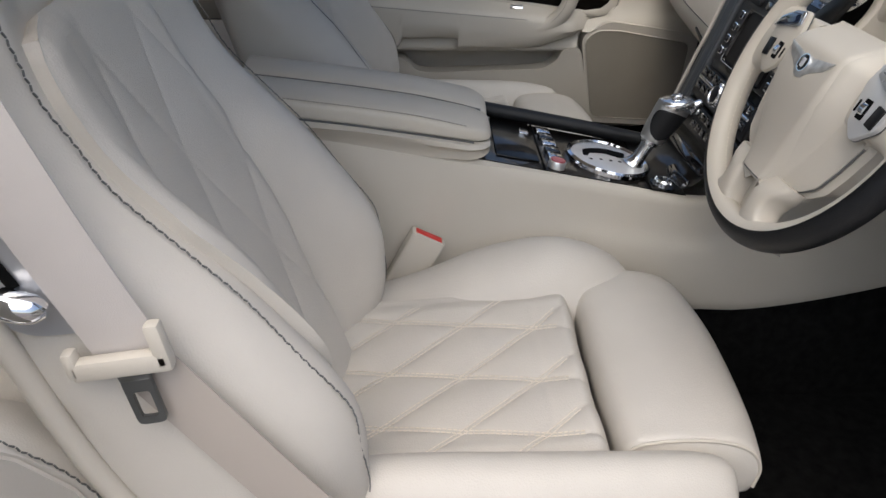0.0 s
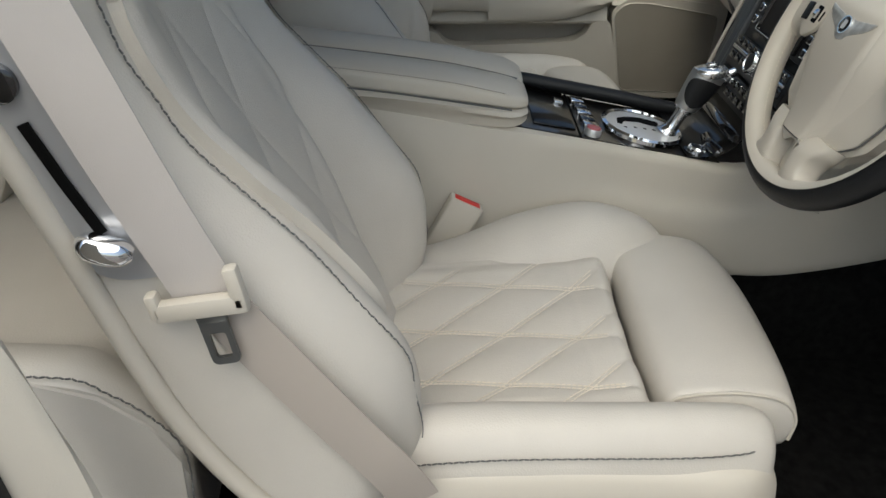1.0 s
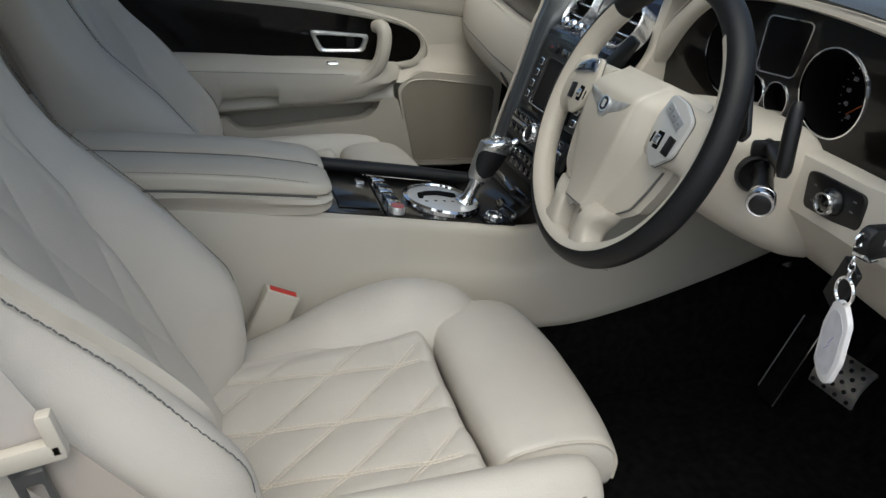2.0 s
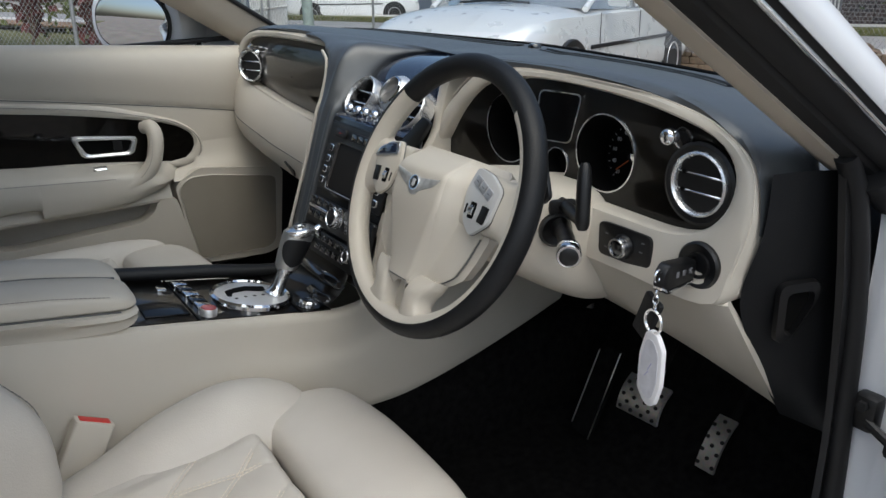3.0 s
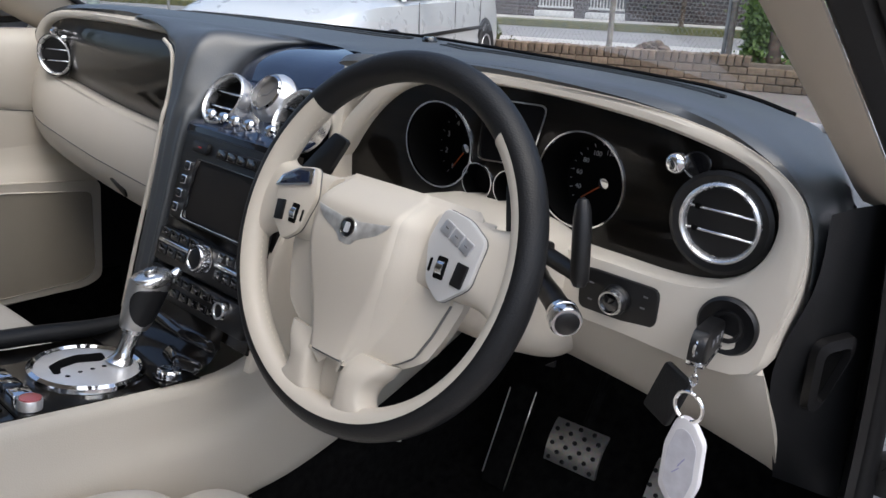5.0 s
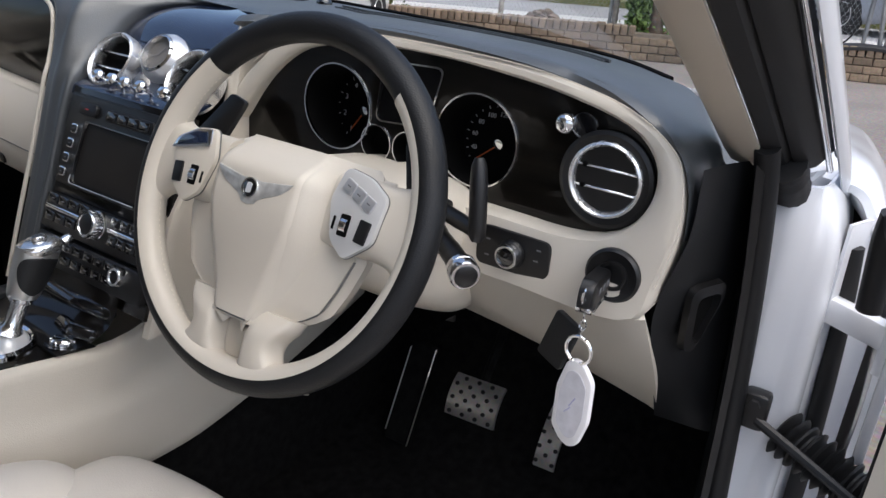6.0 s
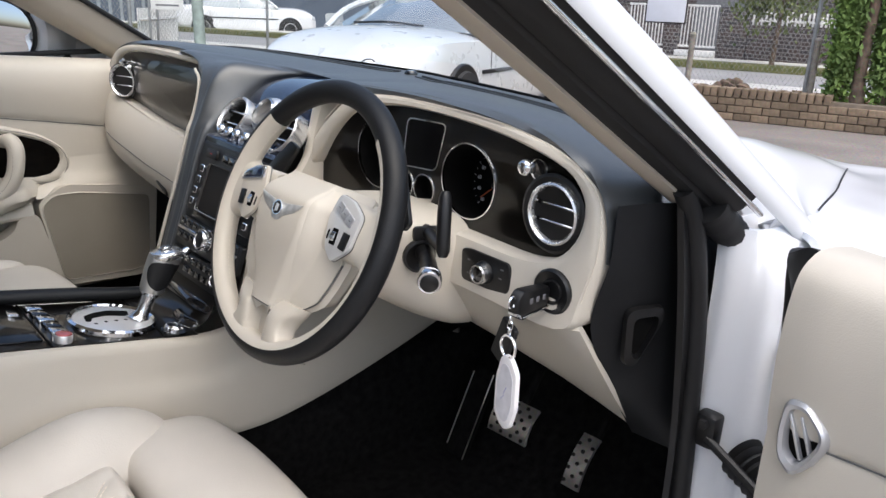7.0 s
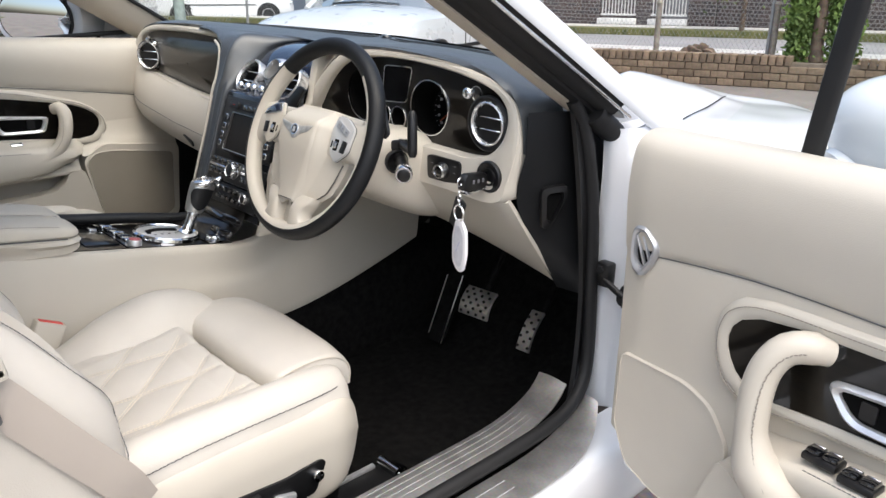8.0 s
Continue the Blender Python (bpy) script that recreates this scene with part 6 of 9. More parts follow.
GRIP = ((0.415, 0.0158, 0.0170), (0.47, 0.0172, 0.0195), (0.62, 0.0188, 0.0225), (0.76, 0.0200, 0.0245), (0.88, 0.0210, 0.0258), (0.97, 0.0215, 0.0262))
part("grip", surface([grip_ring(f, rx, ry, 0, 2 * math.pi, 24) for f, rx, ry in GRIP], 24, 48, close_v=True, cap=True), BRUSHED, lever, "satin metal lever sleeve")
inset = []
for f, w in ((0.475, 0.10), (0.53, 0.55), (0.62, 0.85), (0.74, 1.0), (0.83, 0.95), (0.885, 0.70), (0.905, 0.15)):
    rx, ry = float(np.interp(f, [g[0] for g in GRIP], [g[1] for g in GRIP])), float(np.interp(f, [g[0] for g in GRIP], [g[2] for g in GRIP]))
    inset.append(grip_ring(f, rx, ry, radians(0 - 66 * w), radians(0 + 80 * w), 14, 0.0012))
part("leather_inset", thicken(surface(inset, 24, 24), 0.0012), BLACK_LEATHER, lever, "black leather grip panel")
top_m = Matrix.Translation(LV(0.985)) @ Matrix.Rotation(radians(4), 4, "X")
part("lever_cap", lathe([(0.0205, -0.006), (0.0240, -0.004), (0.0252, 0.001), (0.0245, 0.0055), (0.0215, 0.0085), (0.014, 0.0100), (0, 0.0105)], 44, top_m @ Matrix.Diagonal((0.92, 1.14, 1, 1))), CAP_METAL, lever)
part("lever_button", lathe([(0.0085, 0.011), (0.0085, 0.0145), (0.007, 0.0160), (0, 0.0160)], 24, top_m @ Matrix.Translation((0, 0.002, 0)) @ Matrix.Diagonal((0.8, 1.2, 1, 1))), BRIGHT, lever)
part("side_button", lathe([(0.0075, -0.004), (0.0075, 0.006), (0.006, 0.008), (0, 0.008)], 20, top_m @ Matrix.Translation((0.010, 0.031, 0.001)) @ Matrix.Rotation(radians(-70), 4, "X")), BRIGHT, lever)
# row of switches
for i, (yy, xx) in enumerate(((-0.416, -0.062), (-0.4145, -0.037), (-0.4125, -0.010), (-0.411, 0.018), (-0.410, 0.045))):
    m = on_top(xx, yy)
    sw = part("console_switch", slab(rounded([(-0.012, -0.0125), (0.012, -0.0125), (0.012, 0.0125), (-0.012, 0.0125)], 0.004), 0.008, 0.003, m), BLACK_GLOSS if i % 2 else CHROME, console, "small console switch with chrome trim")
    part("switch_mark", box((0.008, 0.004, 0.001), 0.0004, m @ Matrix.Translation((0, 0, 0.0082)), 1), CHROME if i % 2 else BLACK_GLOSS, sw)
rb = on_top(0.078, -0.412)
start = part("start_button", lathe([(0.0135, 0), (0.0135, 0.010), (0.0125, 0.012)], 32, rb), SATIN, console, "round red start button in a metal ring")
part("red_cap", lathe([(0.0122, 0.008), (0.0118, 0.0135), (0.008, 0.0150), (0, 0.0153)], 32, rb), material("start_red", (0.45, 0.12, 0.12), 0.25, coat=0.6), start)
part("switch_groove", box((0.19, 0.003, 0.002), 0, on_top(0.0, -0.432, 0.0)), DIAL_BLACK, console)
cup = part("cup_holder_lid", box((0.165, 0.070, 0.004), 0.002, on_top(-0.01, -0.472, 0.001)), VENEER, console, "glossy lid of the cup holder")
part("lid_catch", slab(rounded([(-0.010, -0.006), (0.014, -0.009), (0.014, 0.009), (-0.010, 0.006)], 0.004), 0.004, 0.0015, on_top(-0.045, -0.452, 0.003)), CHROME, cup)
cap_m = on_top(0.074, -0.238)
part("socket_ring", lathe([(0.0165, 0), (0.017, 0.003), (0.021, 0.003), (0.0215, 0)], 36, cap_m, close=True), BLACK_GLOSS, console)
cl = part("lighter_cap", lathe([(0.015, 0), (0.015, 0.008), (0.012, 0.011), (0.006, 0.0095), (0, 0.009)], 32, cap_m), CHROME, console, "chrome lighter cap")
for k in range(10):
    part("cap_flute", box((0.003, 0.006, 0.010), 0.001, cap_m @ Matrix.Rotation(k * 0.628, 4, "Z") @ Matrix.Translation((0.0145, 0, 0.005)), 1), CHROME, cl)
part("round_lid", lathe([(0.019, 0), (0.019, 0.003), (0.017, 0.0045), (0, 0.004)], 32, on_top(0.012, -0.228)), BLACK_GLOSS, console)
# armrest
arm = thing("armrest", "two-piece cream leather armrest with stitched lids", "armrest", (0.0, -0.68, 0.58))
ARM_Y = [-0.519, -0.521, -0.525, -0.532, -0.542, -0.555, -0.58, -0.61, -0.64, -0.68, -0.72, -0.76, -0.82, -0.90]
arm_top = lambda y: float(np.interp(-y, [0.519, 0.535, 0.551, 0.60, 0.637, 0.70, 0.764, 0.90], [0.650, 0.653, 0.657, 0.667, 0.674, 0.682, 0.689, 0.702]))
arm_seam = lambda y: float(np.interp(-y, [0.519, 0.54, 0.637, 0.74, 0.90], [0.630, 0.632, 0.645, 0.658, 0.672]))
arm_foot = lambda y: float(np.interp(-y, [0.519, 0.545, 0.64, 0.72, 0.90], [0.601, 0.602, 0.610, 0.617, 0.626]))
nose = lambda y, d: 1 - math.sqrt(max(0, 1 - max(0, 1 - (-0.518 - y) / d) ** 2))  # 1 at the very front, 0 once the end is rounded off
def lid(x0, x1, in0, in1):
    rows = []
    for y in ARM_Y:
        n = nose(y, 0.034)
        zb = arm_seam(y) + 0.004 * n
        zt = zb + (arm_top(y) - zb) * (1 - 0.62 * n)
        a, b = x0 + in0 * n, x1 - in1 * n
        r, c = 0.012 * (1 - 0.5 * n), 0.006 * (1 - 0.8 * n)
        rows.append([(a + 0.004, y, zb), (a, y, zb + 0.003), (a, y, zt - r), (a + r * 0.25, y, zt - r * 0.35), (a + r * 0.8, y, zt), (a + r * 2, y, zt + c * 0.6), ((a + b) / 2, y, zt + c), (b - r * 2, y, zt + c * 0.6), (b - r * 0.8, y, zt), (b - r * 0.25, y, zt - r * 0.35), (b, y, zt - r), (b, y, zb + 0.003), (b - 0.004, y, zb)])
    mx, mz = (x0 + x1) / 2, arm_seam(-0.52) + 0.006
    tip = [(mx + (p[0] - mx) * 0.6, -0.5175, mz + (p[2] - mz) * 0.5) for p in rows[0]]
    end = [(mx + (p[0] - mx) * 0.05, -0.5172, mz + (p[2] - mz) * 0.05) for p in rows[0]]
    return part("lid", surface([end, tip] + rows, 70, 52), CREAM, arm, "padded cream leather lid")
lid(-0.092, 0.0025, 0.020, 0.003)
lid(0.0080, 0.1065, 0.003, 0.022)
for x, up in ((0.1030, -0.0016), (0.0155, 0.0010)):
    part("lid_stitching", stitches([(x, y, arm_top(y) + up) for y in np.linspace(-0.556, -0.88, 24)], 0.006, 0.0042, 0.0007), THREAD_TAN, arm)
ab = []
for y in ARM_Y:
    n = nose(y, 0.045)
    zt, zb = arm_seam(y) - 0.0015, arm_foot(y) + 0.012 * n
    a, b = -0.094 + 0.022 * n, 0.1065 - 0.024 * n
    ab.append([(a, y, zt), (a - 0.001, y, (zt + zb) / 2), (a + 0.003, y, zb + 0.003), (a + 0.010, y, zb), (b - 0.010, y, zb), (b - 0.002, y, zb + 0.004), (b + 0.0012, y, (zt + zb) / 2), (b, y, zt)])
part("base", surface(ab, 50, 40, close_v=True, cap=True), CREAM, arm, "cream leather armrest base")
part("lid_gap", tube(spline([(0.0052, y, arm_top(y) - 0.006) for y in np.linspace(-0.53, -0.88, 12)], 40), 0.0032, 8), THREAD_DARK, arm)
part("base_line", tube(spline([(0.1068, y, arm_seam(y) - 0.0005) for y in np.linspace(-0.545, -0.88, 12)], 40), 0.0014, 6), THREAD_DARK, arm)

# ---- seats ----
LAT_O, LAT_A, LAT_B = (0.425, -0.568), (-0.087, 0.098), (0.015, 0.093)
LAT_D = LAT_A[0] * LAT_B[1] - LAT_A[1] * LAT_B[0]
def lattice(x, y):
    dx, dy = x - LAT_O[0], y - LAT_O[1]
    return (dx * LAT_B[1] - dy * LAT_B[0]) / LAT_D, (LAT_A[0] * dy - LAT_A[1] * dx) / LAT_D
def cushion_z(x, y):
    i, j = lattice(x, y)
    pillow = (abs(math.sin(math.pi * i)) * abs(math.sin(math.pi * j))) ** 0.45
    edge = min(1, max(0, min(x - 0.272, 0.580 - x) / 0.02))
    front = min(1, max(0, (y + 0.432) / 0.024))
    return 0.446 + 0.10 * (y + 0.56) + 0.9 * (x - 0.43) ** 2 * 0.6 + 0.0080 * pillow * edge + 0.004 * min(1, max(0, (y + 0.47) / 0.03)) - 0.034 * front ** 2.5
Y_RIDGE = [(0.40, -0.690), (0.45, -0.678), (0.494, -0.674), (0.588, -0.690), (0.704, -0.775), (0.801, -0.865), (0.873, -0.905), (0.932, -0.922), (1.02, -0.955), (1.06, -0.985)]
Y_INS = [(0.40, -0.715), (0.45, -0.735), (0.494, -0.752), (0.588, -0.795), (0.704, -0.850), (0.801, -0.896), (0.873, -0.928), (0.932, -0.952), (1.02, -0.985), (1.06, -1.01)]
Y_EDGE = [(0.40, -0.79), (0.45, -0.826), (0.494, -0.858), (0.588, -0.905), (0.704, -0.942), (0.801, -0.972), (0.873, -0.998), (0.932, -1.018), (1.02, -1.045), (1.06, -1.05)]
def lerp_tab(tab, z):
    for (z0, y0), (z1, y1) in zip(tab, tab[1:]):
        if z <= z1:
            f = max(0, (z - z0) / (z1 - z0))
            return y0 + (y1 - y0) * f
    return tab[-1][1]


BACK_HALF = [0.092, 0.104, 0.120, 0.125, 0.112, 0.100]


def build_seat(label, side):
    sx = lambda x: x if side > 0 else -x
    P = lambda pts: [(sx(x), y, z) for x, y, z in pts]
    G = lambda rows: [P(r) for r in rows]
    seat = thing("front_seat", label, "car seat", (sx(0.43), -0.6, 0.22), "front seats")
    # quilted seat insert
    xs, ys = np.linspace(0.262, 0.590, 96), np.linspace(-0.775, -0.4085, 120)
    ins = part("cushion_insert", thicken(grid(G([[(x, y, cushion_z(x, y)) for x in xs] for y in ys])), 0.02), CREAM_SEAT, seat, "diamond-quilted cream leather cushion")
    runs = []
    for k in range(-6, 7):
        for vec, off in ((LAT_A, LAT_B), (LAT_B, LAT_A)):
            for shift in (-0.0028, 0.0028):
                line = []
                ln = math.hypot(*vec)
                nx, ny = -vec[1] / ln * shift, vec[0] / ln * shift
                for t in np.linspace(-6, 6, 240):
                    x, y = LAT_O[0] + off[0] * k + vec[0] * t + nx, LAT_O[1] + off[1] * k + vec[1] * t + ny
                    if 0.278 < x < 0.574 and -0.72 < y < -0.436:
                        line.append((sx(x), y, cushion_z(x, y) + 0.0008))
                if len(line) > 4:
                    runs.append(stitches(line, 0.0062, 0.0046, 0.00075))
    part("quilt_stitching", merge(*runs), THREAD_LIGHT, ins)
    # outer bolster
    rows = []
    for y, h, w, f in ((-0.80, -0.03, 0.9, 1), (-0.70, -0.014, 1, 1), (-0.62, -0.006, 1, 1), (-0.50, -0.004, 1, 1), (-0.40, -0.004, 1, 1), (-0.346, -0.008, 0.98, 1), (-0.316, -0.014, 0.94, 1), (-0.299, -0.023, 0.86, 1), (-0.2910, -0.032, 0.74, 0.94), (-0.2880, -0.036, 0.66, 0.55), (-0.2875, -0.037, 0.66, 0.03)):
        c = 0.612 - 0.012 * max(0, (y + 0.42) / 0.13)
        rows.append([(c + (a - 0.612) * w * f, y, 0.425 + (z + h - 0.425) * f) for a, z in ((0.566, 0.400), (0.574, 0.458), (0.590, 0.488), (0.612, 0.502), (0.634, 0.498), (0.650, 0.482), (0.657, 0.466), (0.662, 0.445), (0.660, 0.40))])
    part("outer_bolster", surface(G(rows), 84, 44), CREAM_SEAT, seat, "smooth cream leather side bolster")
    seam = spline(P([(0.659, -0.70, 0.456), (0.6585, -0.60, 0.466), (0.6585, -0.50, 0.470), (0.656, -0.40, 0.470), (0.645, -0.335, 0.466), (0.622, -0.292, 0.458)]), 40)
    part("bolster_seam", stitches(seam, 0.0055, 0.0048, 0.0009, (sx(0.0015), 0, 0.0005), cross=(0.1, 0, 0.4)), THREAD_DARK, seat, "dark contrast stitching")
    # inner bolster
    rows = []
    for y, h, w in ((-0.80, -0.10, 1), (-0.70, -0.085, 1), (-0.62, -0.058, 1), (-0.54, -0.020, 1), (-0.46, 0.002, 1), (-0.40, 0.0, 1), (-0.345, -0.022, 0.98), (-0.312, -0.055, 0.9), (-0.300, -0.09, 0.7)):
        rows.append([(0.215 + (a - 0.215) * w, y, max(z + h, 0.40 + (z - 0.40) * 0.3) if z < 0.47 else z + h) for a, z in ((0.292, 0.420), (0.284, 0.462), (0.262, 0.498), (0.232, 0.520), (0.200, 0.522), (0.172, 0.500), (0.156, 0.455), (0.150, 0.38))])
    part("inner_bolster", surface(G(rows), 60, 40), CREAM_SEAT, seat, "smooth cream leather side bolster")
    # thigh support
    rows = []
    thigh = ((-0.392, 0.382), (-0.401, 0.41), (-0.403, 0.446), (-0.398, 0.470), (-0.380, 0.483), (-0.33, 0.489), (-0.285, 0.484), (-0.258, 0.470), (-0.246, 0.448), (-0.248, 0.420), (-0.262, 0.388), (-0.33, 0.372), (-0.385, 0.374))
    for x, h, k, f in ((0.200, -0.03, 0.7, 0.02), (0.1985, -0.04, 0.71, 0.6), (0.198, -0.045, 0.72, 1), (0.204, -0.022, 0.86, 1), (0.222, -0.006, 0.95, 1), (0.26, 0.0, 0.99, 1), (0.34, 0.002, 1, 1), (0.43, 0.0, 1, 1), (0.51, 0.001, 1, 1), (0.550, 0.0, 0.998, 1), (0.567, -0.001, 0.995, 1), (0.5715, -0.003, 0.988, 1), (0.5735, -0.006, 0.98, 0.985), (0.5770, -0.012, 0.955, 0.80), (0.5780, -0.014, 0.95, 0.5), (0.5785, -0.015, 0.95, 0.03)):
        ym, zm = -0.32, 0.438
        bow = 0.018 * (1 - ((x - 0.39) / 0.19) ** 2)
        rows.append([(x, ym + ((y - ym) * k + (bow if y > -0.3 else 0)) * f, zm + (z + h * (1 if z > 0.43 else 0.2) + max(0, 0.42 - z) * 0.62 * smooth01((x - 0.46) / 0.09) - zm) * f) for y, z in thigh])
    part("thigh_support", surface(G(rows), 84, 60, close_v=True), CREAM_SEAT, seat, "padded cream leather thigh support")
    edge = spline(P([(x_, y_, z_) for (x_, y_, z_) in [(0.5735, -0.320 + (y - (-0.320)) * 0.985, z - 0.004) for y, z in thigh[2:10]]]), 40)
    part("thigh_piping", tube(edge, 0.0022, 8), CREAM_SMOOTH, seat)
    part("thigh_stitching", stitches(P([(0.562, -0.39, 0.474), (0.5625, -0.36, 0.4815), (0.563, -0.32, 0.4845), (0.562, -0.28, 0.475), (0.558, -0.256, 0.461)]), 0.006, 0.004, 0.0007), THREAD_LIGHT, seat)
    # backrest
    rows = []
    for z, _ in Y_RIDGE:
        r, i, e = lerp_tab(Y_RIDGE, z), lerp_tab(Y_INS, z), lerp_tab(Y_EDGE, z)
        top = max(0, (z - 0.98) / 0.08)
        n = 1 - 0.25 * top * top
        prof = [(0.300, e - 0.045), (0.20, e - 0.02), (0.180, e + 0.01), (0.182, (r + e) / 2), (0.200, r - 0.035), (0.236, r), (0.272, r - 0.006), (0.318, i - 0.002 + 0.3 * (r - i)), (0.345, i), (0.44, i - 0.012), (0.545, i), (0.570, i + 0.3 * (r - i)), (0.608, r - 0.006), (0.642, r), (0.678, r - 0.035), (0.697, (r + e) / 2), (0.700, e + 0.01), (0.684, e - 0.02), (0.58, e - 0.045)]
        rows.append([(0.44 + (a - 0.44) * n, b, z) for a, b in prof])
    back_mesh = surface(rows, 70, 110, close_v=True, cap=True)
    back_tree = BVHTree.FromBMesh(back_mesh)
    back_mesh.free()
    part("backrest", surface(G(rows), 70, 110, close_v=True, cap=True), CREAM_SEAT, seat, "smooth cream leather backrest")
    half_back = lambda z: float(np.interp(z, [0.42, 0.50, 0.62, 0.75, 0.86, 0.90], BACK_HALF))
    mid_back = 0.452
    def back_p(x, z, out):
        hit = back_tree.ray_cast(Vector((x, 0.0, z)), Vector((0, -1, 0)))[0]
        return (x, (hit.y if hit else lerp_tab(Y_INS, z)) + out, z)
    wide = lambda z: 0.012 + 0.05 * max(0, min(1, (z - 0.46) / 0.4))
    def back_x(u, z):
        return mid_back + u * (half_back(z) + (wide(z) if u > 0 else 0))
    def quilt_b(x, z):
        u, v = (x - 0.445) / 0.062, (z - 0.47) / 0.135
        return 0.0055 * (abs(math.sin(math.pi * (u + v) / 2)) * abs(math.sin(math.pi * (u - v) / 2))) ** 0.5
    rows = []
    for z in np.linspace(0.43, 0.905, 120):
        row = []
        for u in np.linspace(-1, 1, 64):
            edge = min(1, (1 - abs(u)) / 0.10) * min(1, (0.905 - z) / 0.016)
            x = back_x(u, z)
            row.append(back_p(x, z, -0.0035 + 0.0052 * smooth01(edge) + quilt_b(x, z) * smooth01(edge)))
        rows.append(row)
    bi = part("backrest_insert", thicken(grid(G(rows)), 0.015), CREAM_SEAT, seat, "quilted cream leather backrest panel")
    runs = []
    for k in range(-6, 12):
        for sg in (1, -1):
            for shift in (-0.003, 0.003):
                line = []
                for v in np.linspace(-0.3, 3.1, 120):
                    x, z = 0.445 + 0.062 * sg * (2 * k - v) + shift, 0.47 + 0.135 * v
                    if -half_back(z) + 0.010 < x - mid_back < half_back(z) + wide(z) - 0.010 and 0.45 < z < 0.890:
                        q = back_p(x, z, 0.0022 + quilt_b(x, z))
                        line.append((sx(q[0]), q[1], q[2]))
                if len(line) > 4:
                    runs.append(stitches(line, 0.0062, 0.0046, 0.00075))
    part("quilt_stitching", merge(*runs), THREAD_LIGHT, bi)
    for xr, fl in ((0.642, 1), (0.236, -1)):
        line = P([(xr, lerp_tab(Y_RIDGE, z), z) for z in (0.46, 0.494, 0.54, 0.588, 0.645, 0.704, 0.75, 0.801, 0.84, 0.873, 0.905, 0.932, 0.975, 1.02)])
        part("ridge_seam", stitches(spline(line, 60), 0.0055, 0.0048, 0.0009, (0, 0.0030, 0.0012), cross=(0.5, 0, 0)), THREAD_DARK, seat, "dark contrast stitching")
    # headrest
    hr = [[(0.44 + 0.13 * math.cos(a) * k, -1.02 + 0.055 * math.sin(a) * k - 0.25 * (z - 1.1), z) for a in np.linspace(0, 2 * math.pi, 20, endpoint=False)] for z, k in ((1.07, 0.75), (1.09, 0.95), (1.14, 1.0), (1.19, 0.95), (1.215, 0.7))]
    part("headrest", surface(G(hr), 20, 40, close_v=True, cap=True), CREAM_SEAT, seat)
    # base
    rows = []
    for y, zt, zb in ((-0.80, 0.42, 0.30), (-0.70, 0.445, 0.285), (-0.55, 0.455, 0.275), (-0.42, 0.455, 0.272), (-0.34, 0.45, 0.278), (-0.300, 0.44, 0.30), (-0.285, 0.42, 0.33)):
        k = 0.0 if y < -0.33 else (y + 0.33) * 0.55
        rows.append([(0.640 - k, y, zt + 0.003), (0.662 - k, y, zt - 0.008), (0.672 - k, y, zt - 0.045), (0.671 - k, y, (zt + zb) / 2), (0.664 - k, y, zb + 0.012), (0.645 - k, y, zb)])
    base = part("seat_base", thicken(surface(G(rows), 40, 28), 0.006), CREAM_SMOOTH, seat, "moulded cream seat base")
    fr = [[(x, -0.263 - 0.10 * abs(x - 0.4) ** 2, zz) for x in (0.19, 0.30, 0.43, 0.52, 0.568)] for zz in (0.42, 0.36, 0.29)]
    part("front_cover", thicken(surface(G(fr), 10, 20), 0.006), CREAM_SMOOTH, seat)
    part("under_frame", box((0.44, 0.40, 0.07), 0.01, pose(sx(0.42), -0.52, 0.25)), BLACK_PLASTIC, seat)
    sw = part("switch_panel", slab(rounded([(-0.62, 0.296), (-0.395, 0.310), (-0.372, 0.360), (-0.382, 0.368), (-0.45, 0.362), (-0.62, 0.372)], 0.008), 0.004, 0.001, frame_at((sx(0.6715), 0, 0), (0, side, 0), (0, 0, 1)) if side > 0 else frame_at((sx(0.6715), 0, 0), (0, -1, 0), (0, 0, 1)) @ Matrix.Diagonal((-1, 1, 1, 1))), BLACK_PLASTIC, base, "black seat adjustment panel")
    if side > 0:
        km = frame_at((0.676, -0.392, 0.344), (0, 1, 0), (0, 0, 1))
        part("lumbar_knob", lathe([(0.010, 0), (0.0105, 0.005), (0.009, 0.008), (0.0035, 0.0085), (0, 0.007)], 28, km), CHROME, sw)
        part("knob_cross", merge(box((0.013, 0.003, 0.001), 0, km @ Matrix.Translation((0, 0, 0.0085))), box((0.003, 0.013, 0.001), 0, km @ Matrix.Translation((0, 0, 0.0085)))), BLACK_PLASTIC, sw)
        for yy, zz, ww, hh in ((-0.455, 0.330, 0.040, 0.016), (-0.505, 0.345, 0.016, 0.030), (-0.545, 0.332, 0.035, 0.014)):
            part("seat_switch", box((0.012, ww, hh), 0.004, pose(0.678, yy, zz, -14 if ww > hh else 0)), SATIN if ww > hh else BLACK_PLASTIC, sw)
    for rx in (0.25, 0.640):
        rail = part("seat_rail", box((0.060, 0.68, 0.052), 0.006, pose(sx(rx), -0.540, 0.220)), BLACK_PLASTIC, seat, "black seat rail with metal end bracket")
        part("end_bracket", merge(box((0.056, 0.048, 0.005), 0.0015, pose(sx(rx + 0.008), -0.190, 0.238, -16)), box((0.056, 0.006, 0.022), 0.002, pose(sx(rx + 0.008), -0.214, 0.250)), tube([(sx(rx - 0.018), -0.216, 0.262), (sx(rx + 0.034), -0.216, 0.262)], 0.008, 14)), CHROME, rail)
        part("rail_lip", box((0.010, 0.62, 0.008), 0.002, pose(sx(rx - 0.026), -0.535, 0.249)), SATIN, rail)
    return seat


